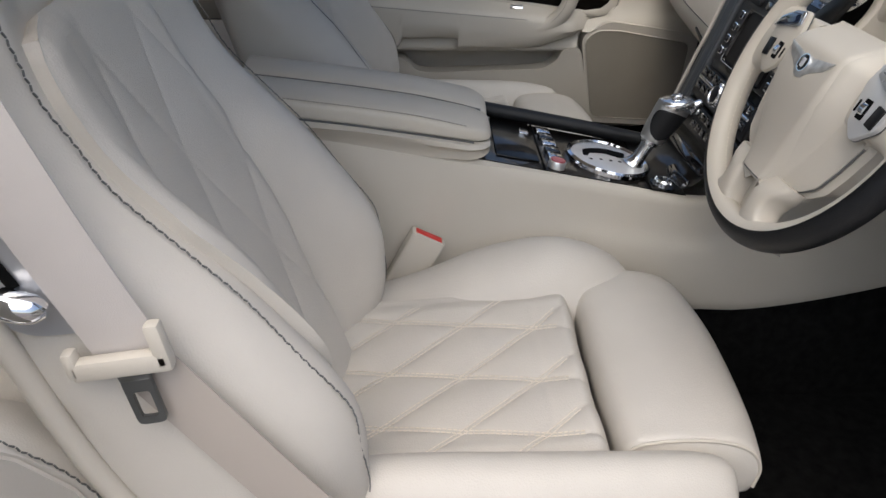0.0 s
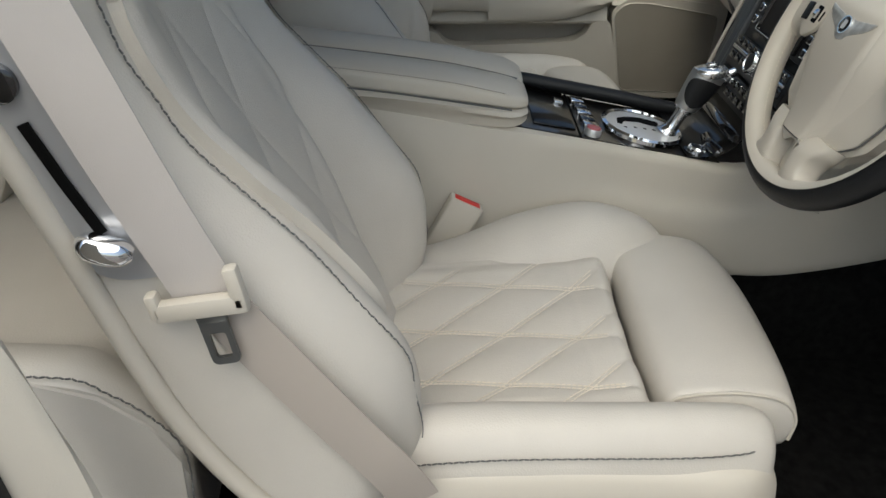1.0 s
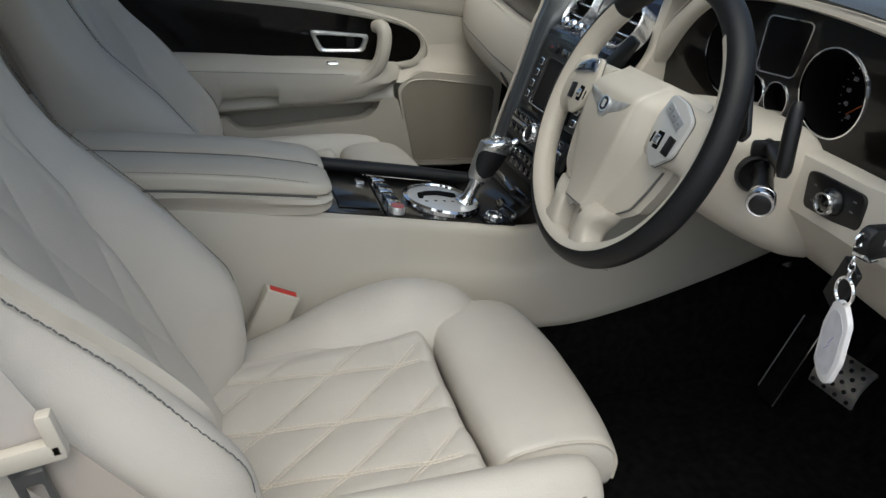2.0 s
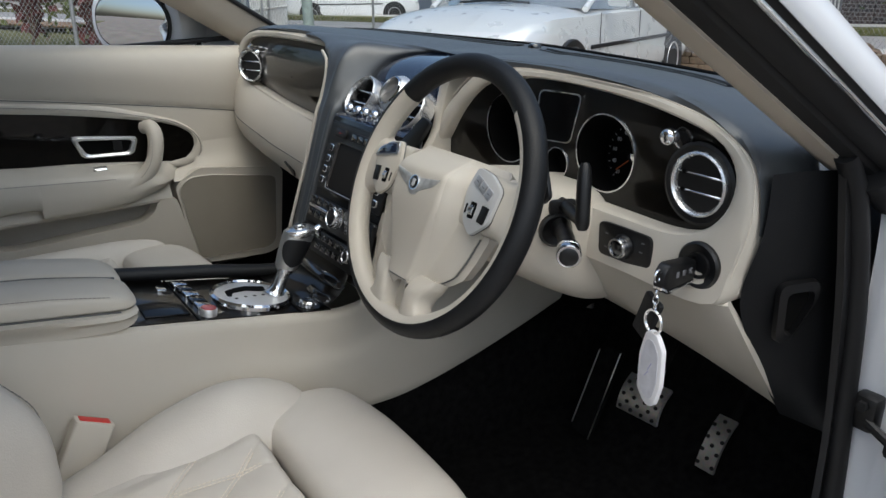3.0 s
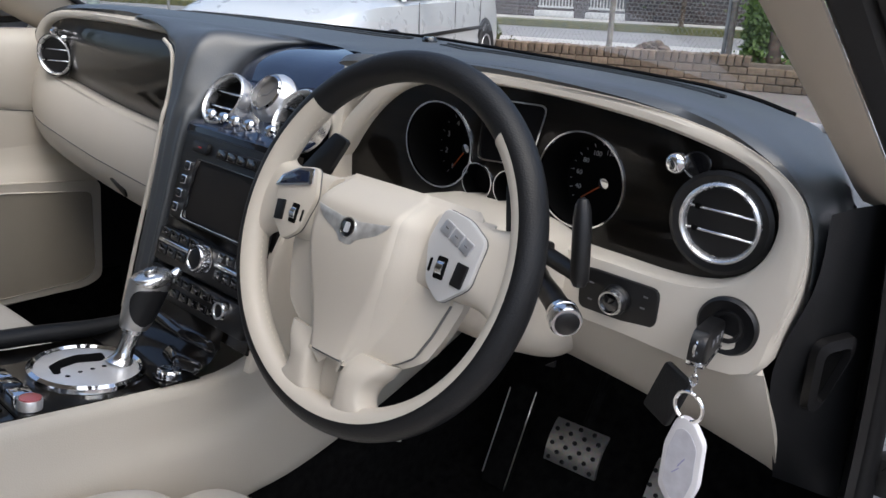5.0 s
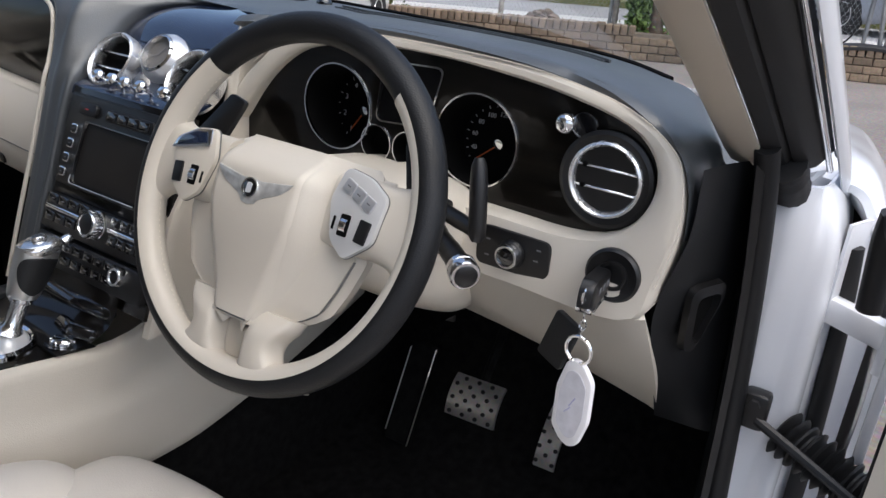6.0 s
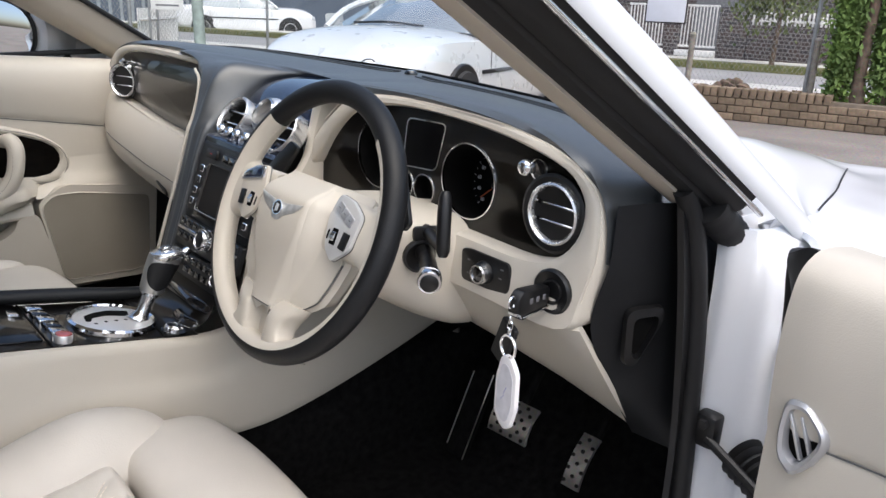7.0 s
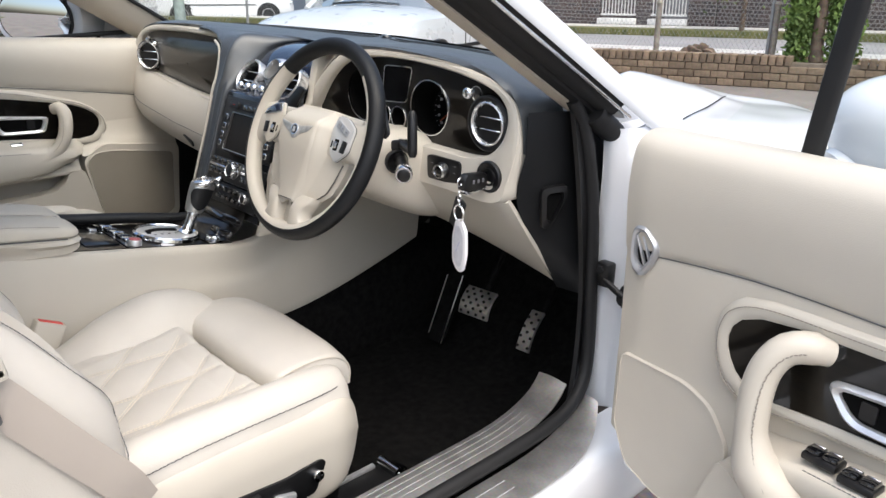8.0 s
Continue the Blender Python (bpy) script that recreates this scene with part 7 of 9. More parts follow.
seat_r = build_seat("cream leather sports seat with diamond quilting and dark stitching", 1)
build_seat("cream leather passenger seat with diamond quilting", -1)
# trim on the driver's backrest side
latch_panel = part("shoulder_panel", thicken(surface([[(0.7045, -1.005, 0.93), (0.7065, -0.965, 0.93), (0.705, -0.925, 0.93)], [(0.7035, -0.985, 0.85), (0.7065, -0.945, 0.85), (0.705, -0.905, 0.85)], [(0.703, -0.965, 0.77), (0.7065, -0.925, 0.77), (0.705, -0.885, 0.77)], [(0.702, -0.945, 0.722), (0.7045, -0.915, 0.712), (0.704, -0.875, 0.716)]], 20, 10), 0.004), SILVER_PAINT, seat_r, "satin grey side panel with belt slot")
part("belt_slot", tube([(0.708, -0.956, 0.845), (0.709, -0.937, 0.80), (0.708, -0.918, 0.757)], 0.005, 10, flat=0.3, up=(1, 0, 0)), DIAL_BLACK, latch_panel)
part("slot_button", lathe([(0.015, 0), (0.015, 0.004), (0.012, 0.006), (0, 0.0055)], 24, frame_at((0.707, -0.966, 0.875), (0, 1, 0), (0, 0, 1))), BLACK_GLOSS, latch_panel)
tl_pts = spline([(0.714, -0.935, 0.752), (0.720, -0.915, 0.749), (0.718, -0.893, 0.744)], 12)
part("tilt_lever", tube(tl_pts, [0.005, 0.009, 0.011, 0.012, 0.012, 0.012, 0.012, 0.012, 0.0115, 0.011, 0.009, 0.005], 16), CHROME, seat_r, "polished chrome tilt lever")
part("rear_piping", tube(spline([(0.706, lerp_tab(Y_EDGE, z) + 0.004, z) for z in (0.42, 0.5, 0.588, 0.704, 0.80, 0.90, 1.0)], 40), 0.010, 12), CREAM_SMOOTH, seat_r)

# seat belt
belt = thing("seat_belt", "greige woven seat belt with cream guide and steel tongue", "seat belt", (0.70, -0.8, 0.5))
def ribbon(line, width, across, thick=0.0016, n=40):
    c = spline([q for q in line], n)
    rows = []
    for i, q in enumerate(c):
        f = i / (n - 1)
        a = Vector(across[0]).lerp(Vector(across[1]), f).normalized()
        rows.append([q - a * width / 2 + Vector((0, 0, 0)), q - a * width / 4 + Vector((0.001, 0, 0)), q + Vector((0.0015, 0, 0)), q + a * width / 4 + Vector((0.001, 0, 0)), q + a * width / 2])
    return thicken(grid(rows), thick)
part("upper_webbing", ribbon([(0.735, -1.02, 1.20), (0.728, -0.965, 1.05), (0.722, -0.925, 0.93), (0.716, -0.885, 0.81), (0.708, -0.850, 0.712), (0.7065, -0.842, 0.690)], 0.056, ((0, 0.93, 0.30), (0, 0.98, 0.20))), BELT, belt, "greige woven belt webbing")
# lower run has a darker taupe tone than the upper webbing
part("lower_webbing", ribbon([(0.7065, -0.838, 0.688), (0.7055, -0.80, 0.634), (0.704, -0.745, 0.556), (0.700, -0.700, 0.492), (0.690, -0.675, 0.44)], 0.050, ((0, 0.75, 0.60), (0, 0.80, 0.55))), material("darker_webbing", (0.44, 0.39, 0.34), 0.8, var=0.03, bump=0.3, bump_scale=1100), belt)
gm2 = frame_at((0.713, -0.848, 0.702), (0, 0.985, 0.17), (0, -0.17, 0.985))
part("belt_guide", merge(box((0.078, 0.018, 0.013), 0.004, gm2 @ Matrix.Translation((-0.002, -0.006, 0.004))), box((0.013, 0.040, 0.013), 0.004, gm2 @ Matrix.Translation((0.031, 0.008, 0.004))), box((0.010, 0.024, 0.013), 0.003, gm2 @ Matrix.Translation((-0.038, 0.0, 0.004)))), CREAM_SMOOTH, belt, "cream plastic belt guide")
tg = frame_at((0.714, -0.838, 0.664), (0, 0.97, 0.2), (0, -0.2, 0.97))
part("tongue", merge(ring(rounded([(-0.013, -0.026), (0.011, -0.026), (0.012, 0.024), (-0.012, 0.024)], 0.006), rounded([(-0.008, -0.019), (0.006, -0.019), (0.007, 0.006), (-0.007, 0.006)], 0.003), [(0, 0, 0), (0, 0, 0.004), (1, 0, 0.004), (1, 0, 0), (0, 0, 0)], lambda u, v, d: tg @ Vector((u, v, d)), 0, -0.006, 48), box((0.026, 0.02, 0.010), 0.003, tg @ Matrix.Translation((0, 0.026, 0)))), material("dark_steel", (0.16, 0.17, 0.17), 0.3, metal=0.8), belt, "dark steel belt tongue")
# buckles
def buckle(base, lean, label):
    b = thing("belt_buckle", label, "belt buckle", base, "belt buckles")
    m = Matrix.Translation(base) @ lean
    part("housing", slab(rounded([(-0.028, -0.012), (0.028, -0.012), (0.028, 0.012), (-0.028, 0.012)], 0.006), 0.105, 0.003, m), CREAM_SMOOTH, b, "cream plastic buckle housing")
    part("red_release", box((0.044, 0.0145, 0.004), 0.0015, m @ Matrix.Translation((0, 0, 0.1042))), RED, b, "red release button")
    return b
buckle((0.150, -0.655, 0.403), Matrix.Rotation(radians(-26), 4, "X") @ Matrix.Rotation(radians(92), 4, "Z"), "cream seat belt buckle with red release button")
buckle((0.26, -1.28, 0.52), Matrix.Rotation(radians(-25), 4, "X"), "rear seat belt buckle with red release button")
# rear seat
rear = thing("back_bench", "cream leather back bench with dark stitching", "bench seat", (0.42, -1.5, 0.25))
REAR_SIDE = [(-0.905, 0.22), (-0.895, 0.44), (-0.893, 0.515), (-0.915, 0.557), (-0.955, 0.590), (-1.01, 0.606), (-1.30, 0.598), (-1.70, 0.56)]
for sgn in (1, -1):
    rows = []
    for x, dz, dy in ((0.712, -0.10, 0.10), (0.711, -0.035, 0.045), (0.708, -0.008, 0.012), (0.700, 0.0, 0.0), (0.680, 0.002, -0.002), (0.640, -0.012, -0.012), (0.600, -0.040, -0.03), (0.45, -0.055, -0.05), (0.30, -0.05, -0.04), (0.16, -0.06, -0.05)):
        rows.append([(sgn * x, y + (dy * -1 if dy > 0 else dy), z + (dz if z > 0.5 else dz * 0.3)) for y, z in REAR_SIDE])
    part("rear_cushion", surface(rows, 44, 60), CREAM_SEAT, rear, "cream leather rear cushion")
    part("side_panel", thicken(grid([[(sgn * 0.7125, y, z) for y, z in REAR_SIDE], [(sgn * 0.7130, y - 0.12 if y > -1.1 else y, z - 0.12) for y, z in REAR_SIDE], [(sgn * 0.7125, max(-1.7, y - 0.3), 0.22) for y, z in REAR_SIDE]]), 0.004), CREAM_SEAT, rear, "cream leather side of the rear cushion")
    part("cushion_seam", stitches(spline([(sgn * 0.7035, y + 0.002, z + 0.002) for y, z in REAR_SIDE[1:]], 60), 0.0055, 0.0048, 0.0009, cross=(0.4, 0, 0)), THREAD_DARK, rear)
    rows = [[(sgn * x, y, z) for y, z in ((-1.62, 0.44), (-1.64, 0.55), (-1.72, 0.75), (-1.80, 0.95), (-1.86, 1.0), (-1.95, 0.96))] for x in (0.14, 0.30, 0.50, 0.68)]
    part("rear_backrest", surface(rows, 24, 30), CREAM_SEAT, rear, "cream leather rear backrest")

# trim of the post behind the door
lock_post = thing("lock_post_trim", "cream trim panel and black seal behind the door opening", "post trim", (0.84, -0.93, 0.35), kind="structure")
rows = [[(0.780, yr - 0.10, z), (0.825, yr - 0.015, z), (0.838, yr - 0.002, z), (0.843, yr - 0.012, z), (0.850, yl, z)] for z, yr, yl in ((0.95, -0.970, -1.06), (0.85, -0.952, -1.02), (0.757, -0.934, -0.985), (0.689, -0.918, -0.965), (0.615, -0.900, -0.955), (0.50, -0.885, -0.945), (0.38, -0.875, -0.94))]
part("post_panel", thicken(surface(rows, 30, 24), 0.005), CREAM, lock_post, "smooth cream post panel")
part("post_seal", tube(spline([(0.853, -1.07, 0.95), (0.855, -1.03, 0.85), (0.856, -0.995, 0.757), (0.856, -0.975, 0.689), (0.856, -0.965, 0.615), (0.856, -0.955, 0.50), (0.856, -0.95, 0.38)], 40), 0.013, 12), RUBBER, lock_post, "black rubber door seal")
part("lock_face", thicken(surface([[(0.866, y0, z), (0.93, y0 - 0.01, z)] for z, y0 in ((0.95, -1.09), (0.757, -1.01), (0.615, -0.98), (0.38, -0.965))], 20, 6), 0.004), WHITE_PAINT, lock_post, "white painted lock post")

# ---- doors ----
def door_panel(name, label, put, side, p):
    """put(s, z, d): s along the door from its front edge, d out of the trim. p: the fitted heights."""
    door = thing(name, label, "car door", put(0.3, 0.34, 0), kind="structure")
    top = p["top"]
    rows = []
    for s in np.linspace(0.0, 1.20, 34):
        zt = top(s)
        zs = p["seam"](s)
        edge = max(0, 1 - s / 0.03)
        r = [(0.335 + 0.06 * max(0, 1 - s / 0.07) ** 2, -0.03 - 0.02 * edge), (0.36 + 0.05 * max(0, 1 - s / 0.07) ** 2, -0.006), (0.42, -0.030 if side < 0 else 0.0), (0.53, -0.028 if side < 0 else 0.002), (0.575, 0.002), (zs - 0.012, 0.006), (zs, 0.0045), (zs + 0.012, 0.010), ((zs + zt) / 2, 0.018), (zt - 0.030, 0.012), (zt - 0.008, -0.004), (zt, -0.030), (zt - 0.004, -0.075)]
        rows.append([put(s, z, d - (0.02 if side < 0 else 0.006) * edge ** 2) for z, d in r])
    part("trim_panel", surface(rows, 90, 70), CREAM, door, "cream leather door trim")
    part("trim_seam", tube([put(s, p["seam"](s), 0.0065) for s in np.linspace(0.06, 1.2, 30)], 0.0010, 6), THREAD_DARK, door)
    # veneer inlay
    v_out = loop2(p["veneer"], 120)
    def plate(poly, d0, d1):
        bm = bmesh.new()
        f0 = [bm.verts.new(put(u, v, d0)) for u, v in poly]
        f1 = [bm.verts.new(put(u, v, d1)) for u, v in poly]
        bm.faces.new(f1)
        bm.faces.new(f0[::-1])
        for i in range(len(poly)):
            j = (i + 1) % len(poly)
            bm.faces.new((f0[i], f0[j], f1[j], f1[i]))
        return bm
    cx, cy = p["centre"]
    vp = part("veneer_inlay", plate(v_out, 0.0, 0.010), VENEER, door, "dark glossy veneer inlay")
    big = [(cx + (u - cx) * 1.0 + 0.022 * math.copysign(min(1, abs(u - cx) / 0.1), u - cx), cy + (v - cy) + 0.022 * max(-1, min(1, (v - cy) / 0.04))) for u, v in v_out]
    part("inlay_surround", ring(big, v_out, [(0, 0, 0.0), (0, 0.0, 0.008), (0.2, 0, 0.014), (0.6, 0, 0.016), (1, 0, 0.012), (1, 0, 0.006)], put, cx, cy, 160), CREAM, door, "raised cream leather surround")
    st_line = [put(u, v, 0.0165) for u, v in [(cx + (a - cx) + 0.013 * math.copysign(min(1, abs(a - cx) / 0.1), a - cx), cy + (b - cy) + 0.013 * max(-1, min(1, (b - cy) / 0.04))) for a, b in v_out] if u < cx + 0.35]
    k0 = max(range(len(st_line)), key=lambda i: (Vector(st_line[i]) - Vector(st_line[i - 1])).length)
    part("surround_stitching", stitches(st_line[k0:] + st_line[:k0], 0.006, 0.0045, 0.0008), THREAD_TAN if side > 0 else THREAD_DARK, door)
    # inner handle
    hp = p["handle"]
    hr = rounded(hp, 0.012 if side < 0 else 0.020)
    hc = (sum(a for a, _ in hp) / 4, sum(b for _, b in hp) / 4)
    inner_h = [(hc[0] + (a - hc[0]) * 0.80, hc[1] + (b - hc[1]) * 0.62) for a, b in hr]
    h = part("door_handle", ring(hr, inner_h, [(0, 0, 0.008), (0.05, 0, 0.016), (0.4, 0, 0.020), (0.9, 0, 0.016), (1, 0, 0.008)], put, *hc, n=80), SATIN, door, "satin metal inner door handle")
    part("handle_well", plate(inner_h, 0.008, 0.0115), DIAL_BLACK, h)
    part("handle_lever", plate(rounded([(hc[0] - 0.035, hc[1] - 0.012), (hc[0] - 0.015, hc[1] - 0.012), (hc[0] - 0.015, hc[1] + 0.012), (hc[0] - 0.035, hc[1] + 0.012)], 0.004), 0.012, 0.015), BLACK_PLASTIC, h)
    # armrest with pull
    a0, az = p["arm_s"], p["arm_z"]
    if side < 0:
        # a tall padded band with a sloping ledge, its lower edge notched for the fingers
        rows = []
        for s in (0.236, 0.246, 0.262, 0.29, 0.33, 0.365, 0.45, 0.555, 0.563, 0.572, 0.69, 0.699, 0.71, 0.76, 0.86, 0.96, 1.05):
            zt = 0.632 + 0.058 * (s - 0.408) - 0.25 * max(0, 0.30 - s)
            zb = 0.558 - 0.02 * (s - 0.385) + 0.33 * max(0, 0.385 - s) + (0.024 if 0.565 < s < 0.70 else 0)
            zv = 0.648 + 0.085 * max(0, s - 0.30) if s < 0.66 else 0.679 + 0.055 * (s - 0.66)
            k = min(1, max(0.15, (s - 0.225) / 0.06))
            zb = min(zb, zt - 0.012)
            zv = max(zv, zt + 0.006)
            rows.append([put(s, zv, 0.004), put(s, zv - 0.004, 0.020 * k), put(s, zt + 0.010, 0.052 * k), put(s, zt + 0.001, 0.064 * k), put(s, zt - 0.006, 0.068 * k), put(s, (zt + zb) / 2, 0.072 * k), put(s, zb + 0.012, 0.066 * k), put(s, zb + 0.002, 0.056 * k), put(s, zb - 0.001, 0.030 * k), put(s, zb + 0.004, -0.02)])
        part("armrest", surface(rows, 110, 44), CREAM, door, "padded cream leather armrest")
        base = [[put(s, z0 + 0.010 - 0.02 * (s - 0.25), d) for z0, d in ((0.585, 0.030), (0.556, 0.046), (0.548, 0.046), (0.542, 0.036), (0.540, -0.02))] for s in (0.27, 0.30, 0.5, 0.7, 0.9, 1.05)]
        part("armrest_base", surface(base, 40, 16), CREAM, door)
        part("armrest_stitching", stitches([put(s, 0.632 + 0.058 * (s - 0.408) - 0.001, 0.0672) for s in np.linspace(0.40, 1.0, 24)], 0.006, 0.0045, 0.0008), THREAD_DARK, door)
        lk = part("lock_tab", box((0.012, 0.030, 0.004), 0.0015, Matrix.Translation(put(0.425, 0.653, 0.036)) @ Matrix.Rotation(radians(38), 4, "Y")), CHROME, door, "small chrome lock tab")
    else:
        rows = []
        for s, dz, w, hh in ((a0 - 0.035, -0.030, 0.012, 0.012), (a0 - 0.015, -0.026, 0.036, 0.026), (a0 + 0.02, -0.022, 0.060, 0.040), (a0 + 0.08, -0.012, 0.070, 0.052), (a0 + 0.2, -0.002, 0.072, 0.060), (a0 + 0.4, 0.008, 0.072, 0.062), (a0 + 0.6, 0.014, 0.070, 0.062), (a0 + 0.75, 0.018, 0.06, 0.058), (a0 + 0.80, 0.018, 0.03, 0.05)):
            z = az + dz
            rows.append([put(s, z, -0.01), put(s, z, w * 0.5), put(s, z - 0.002, w * 0.9), put(s, z - 0.012, w), put(s, z - hh * 0.6, w * 0.96), put(s, z - hh, w * 0.7), put(s, z - hh * 1.1, w * 0.3), put(s, z - hh * 1.1, -0.01)])
        part("armrest", surface(rows, 60, 36), CREAM, door, "padded cream leather armrest")
        part("armrest_stitching", stitches([put(s, az - 0.0075 + 0.02 * (s - a0 - 0.1), 0.0715) for s in np.linspace(a0 + 0.08, a0 + 0.7, 20)], 0.006, 0.0045, 0.0008), THREAD_DARK, door)
    pz = p["pull"]
    pull_pts = spline([put(*q) for q in pz], 30)
    rad = [0.0125, 0.0135] + [0.0155] * 16 + [0.017, 0.0185, 0.020, 0.022, 0.023, 0.024, 0.024, 0.023, 0.022, 0.020, 0.017, 0.012]
    if side < 0:
        rad = [r * 1.18 for r in rad]
    else:
        rad = [r * 1.32 for r in rad]
    part("pull_handle", tube(pull_pts, rad, 18), CREAM_SMOOTH, door, "curved cream leather pull handle")
    lean_out = (Vector(put(0.6, 0, 0.8)) - Vector(put(0, 0, 0)))
    part("pull_stitching", stitches([Vector(q) + lean_out * (rad[i] + 0.0006) for i, q in enumerate(pull_pts) if 2 < i < 24], 0.005, 0.004, 0.0009, cross=(0.5, 0, 0)), THREAD_TAN, door)
    part("pull_cap", tube([pull_pts[0] + (pull_pts[0] - pull_pts[1]) * 0.4, pull_pts[0], pull_pts[1]], [rad[0] * 0.78, rad[0] * 0.97, rad[1] * 0.985], 18), CHROME, door)
    # map pocket and speaker
    lp = p["pocket"]
    part("map_pocket", plate(rounded(lp, 0.02), 0.0, 0.048), CREAM, door, "cream leather map pocket")
    sp = rounded(p["speaker"], 0.016)
    spk = part("speaker_grille", plate(sp, 0.0, p["spk_d"]), SPEAKER if side < 0 else CREAM, door, "cloth-covered speaker panel")
    sc = (sum(a for a, _ in sp) / len(sp), sum(b for _, b in sp) / len(sp))
    part("speaker_edge", ring([(sc[0] + (a - sc[0]) * 1.02, sc[1] + (b - sc[1]) * 1.02) for a, b in sp], sp, [(0, 0, 0), (0.2, 0, p["spk_d"]), (1, 0, p["spk_d"] + 0.002), (1, 0, 0)], put, *sc, n=90), CREAM, door)
    return door, plate


# passenger door, shut
LX = -0.742
left_put = lambda s, z, d: (LX + d, 0.03 - s, z)
door_l, plate_l = door_panel("door_1", "closed cream leather passenger door trim with dark veneer inlay", left_put, -1, dict(
    top=lambda s: 0.911 + 0.045 * s, seam=lambda s: 0.742 + 0.16 * s - 0.04 * s * s,
    veneer=[(0.190, 0.688), (0.200, 0.712), (0.235, 0.733), (0.293, 0.749), (0.47, 0.779), (0.70, 0.805), (0.90, 0.822), (1.10, 0.835), (1.10, 0.72), (0.90, 0.692), (0.70, 0.676), (0.485, 0.666), (0.36, 0.656), (0.28, 0.644), (0.225, 0.646), (0.198, 0.664)],
    centre=(0.62, 0.73), handle=[(0.325, 0.716), (0.470, 0.735), (0.472, 0.700), (0.44, 0.672), (0.345, 0.668)][:1] + [(0.478, 0.732), (0.455, 0.676), (0.340, 0.672)],
    arm_s=0.29, arm_z=0.640, pull=[(0.312, 0.735, 0.012), (0.299, 0.738, 0.030), (0.294, 0.720, 0.046), (0.299, 0.688, 0.056), (0.310, 0.655, 0.058), (0.336, 0.625, 0.054), (0.380, 0.604, 0.044), (0.44, 0.596, 0.036)],
    pocket=[(0.262, 0.566), (0.307, 0.556), (0.315, 0.532), (0.349, 0.508), (0.50, 0.499), (0.632, 0.491), (0.667, 0.497), (0.690, 0.526), (0.760, 0.534), (0.785, 0.40), (0.785, 0.35), (0.24, 0.345), (0.214, 0.372)],
    speaker=[(-0.004, 0.580), (0.17, 0.606), (0.225, 0.606), (0.254, 0.580), (0.215, 0.388), (0.034, 0.384), (0.006, 0.400)], spk_d=0.050))
part("door_skin", box((0.05, 1.35, 0.62), 0.02, pose(-0.90, -0.55, 0.56)), WHITE_PAINT, door_l, "white outer door skin")
part("speaker_surround", plate_l(rounded([(-0.026, 0.602), (0.20, 0.628), (0.262, 0.590), (0.222, 0.374), (0.03, 0.366), (-0.008, 0.380)], 0.02), -0.02, 0.0485), CREAM, door_l, "cream border of the speaker panel")
part("door_core", box((0.12, 1.25, 0.50), 0.01, pose(-0.855, -0.55, 0.58)), BLACK_PLASTIC, door_l)
part("window_seal", box((0.02, 1.25, 0.012), 0.004, pose(-0.835, -0.55, 0.906, 2.2)), RUBBER, door_l)
part("mirror_sail", slab(rounded([(-0.125, 0.90), (-0.060, 0.90), (-0.155, 1.10), (-0.185, 1.10)], 0.004), 0.008, 0.002, frame_at((-0.905, 0, 0), (0, 1, 0), (0, 0, 1))), RUBBER, door_l, "black window divider bar")

flank = [[left_put(s, z, d) for z, d in ((0.70, 0.0035), (0.672, 0.009), (0.648, 0.018), (0.625, 0.034), (0.600, 0.0475))] for s in (-0.02, 0.05, 0.11, 0.15, 0.178)]
flank += [[left_put(s, z0 + (0.600 - z0) * f, d) for f, d in ((0, d0), (0.3, d0 + (0.0475 - d0) * 0.35), (0.6, d0 + (0.0475 - d0) * 0.66), (0.85, 0.044), (1, 0.0475))] for s, z0, d0 in ((0.200, 0.640, 0.012), (0.228, 0.628, 0.014), (0.262, 0.622, 0.016))]
part("lower_flank", surface(flank, 30, 20), CREAM, door_l)
# driver's door, wide open
ca, sa = math.cos(radians(8)), math.sin(radians(8))
D0 = Vector((0.999 - 0.035 * ca, -0.008 + 0.035 * sa, 0))
right_put = lambda s, z, d: (D0.x + ca * s - sa * d, D0.y - sa * s - ca * d, z)
door_r, plate_r = door_panel("door_2", "wide open cream leather driver's door with dark veneer inlay", right_put, 1, dict(
    top=lambda s: 0.907 + 0.003 * min(1, s / 0.2), seam=lambda s: 0.722 + 0.026 * math.sin(min(1, s / 0.30) * 1.6) - 0.01 * max(0, s - 0.30),
    veneer=[(0.198, 0.655), (0.206, 0.684), (0.235, 0.700), (0.285, 0.708), (0.400, 0.710), (0.610, 0.716), (0.860, 0.728), (1.090, 0.738), (1.090, 0.64), (0.860, 0.622), (0.610, 0.612), (0.430, 0.606), (0.328, 0.600), (0.260, 0.592), (0.225, 0.606), (0.206, 0.63)],
    centre=(0.60, 0.66), handle=[(0.337, 0.662), (0.490, 0.676), (0.480, 0.612), (0.372, 0.612)],
    arm_s=0.28, arm_z=0.572, pull=[(0.338, 0.694, 0.014), (0.320, 0.700, 0.034), (0.300, 0.692, 0.050), (0.287, 0.664, 0.062), (0.285, 0.622, 0.070), (0.291, 0.572, 0.074), (0.312, 0.525, 0.072), (0.365, 0.492, 0.056)],
    pocket=[(0.235, 0.50), (0.30, 0.455), (0.55, 0.430), (0.80, 0.44), (0.80, 0.34), (0.20, 0.345), (0.205, 0.40)],
    speaker=[(0.016, 0.556), (0.14, 0.556), (0.185, 0.538), (0.222, 0.485), (0.198, 0.36), (0.115, 0.342), (0.045, 0.368), (0.016, 0.43)], spk_d=0.006))
dv_m = frame_at(right_put(0.043, 0.735, 0.008), (ca, -sa, 0), (0, 0, 1))
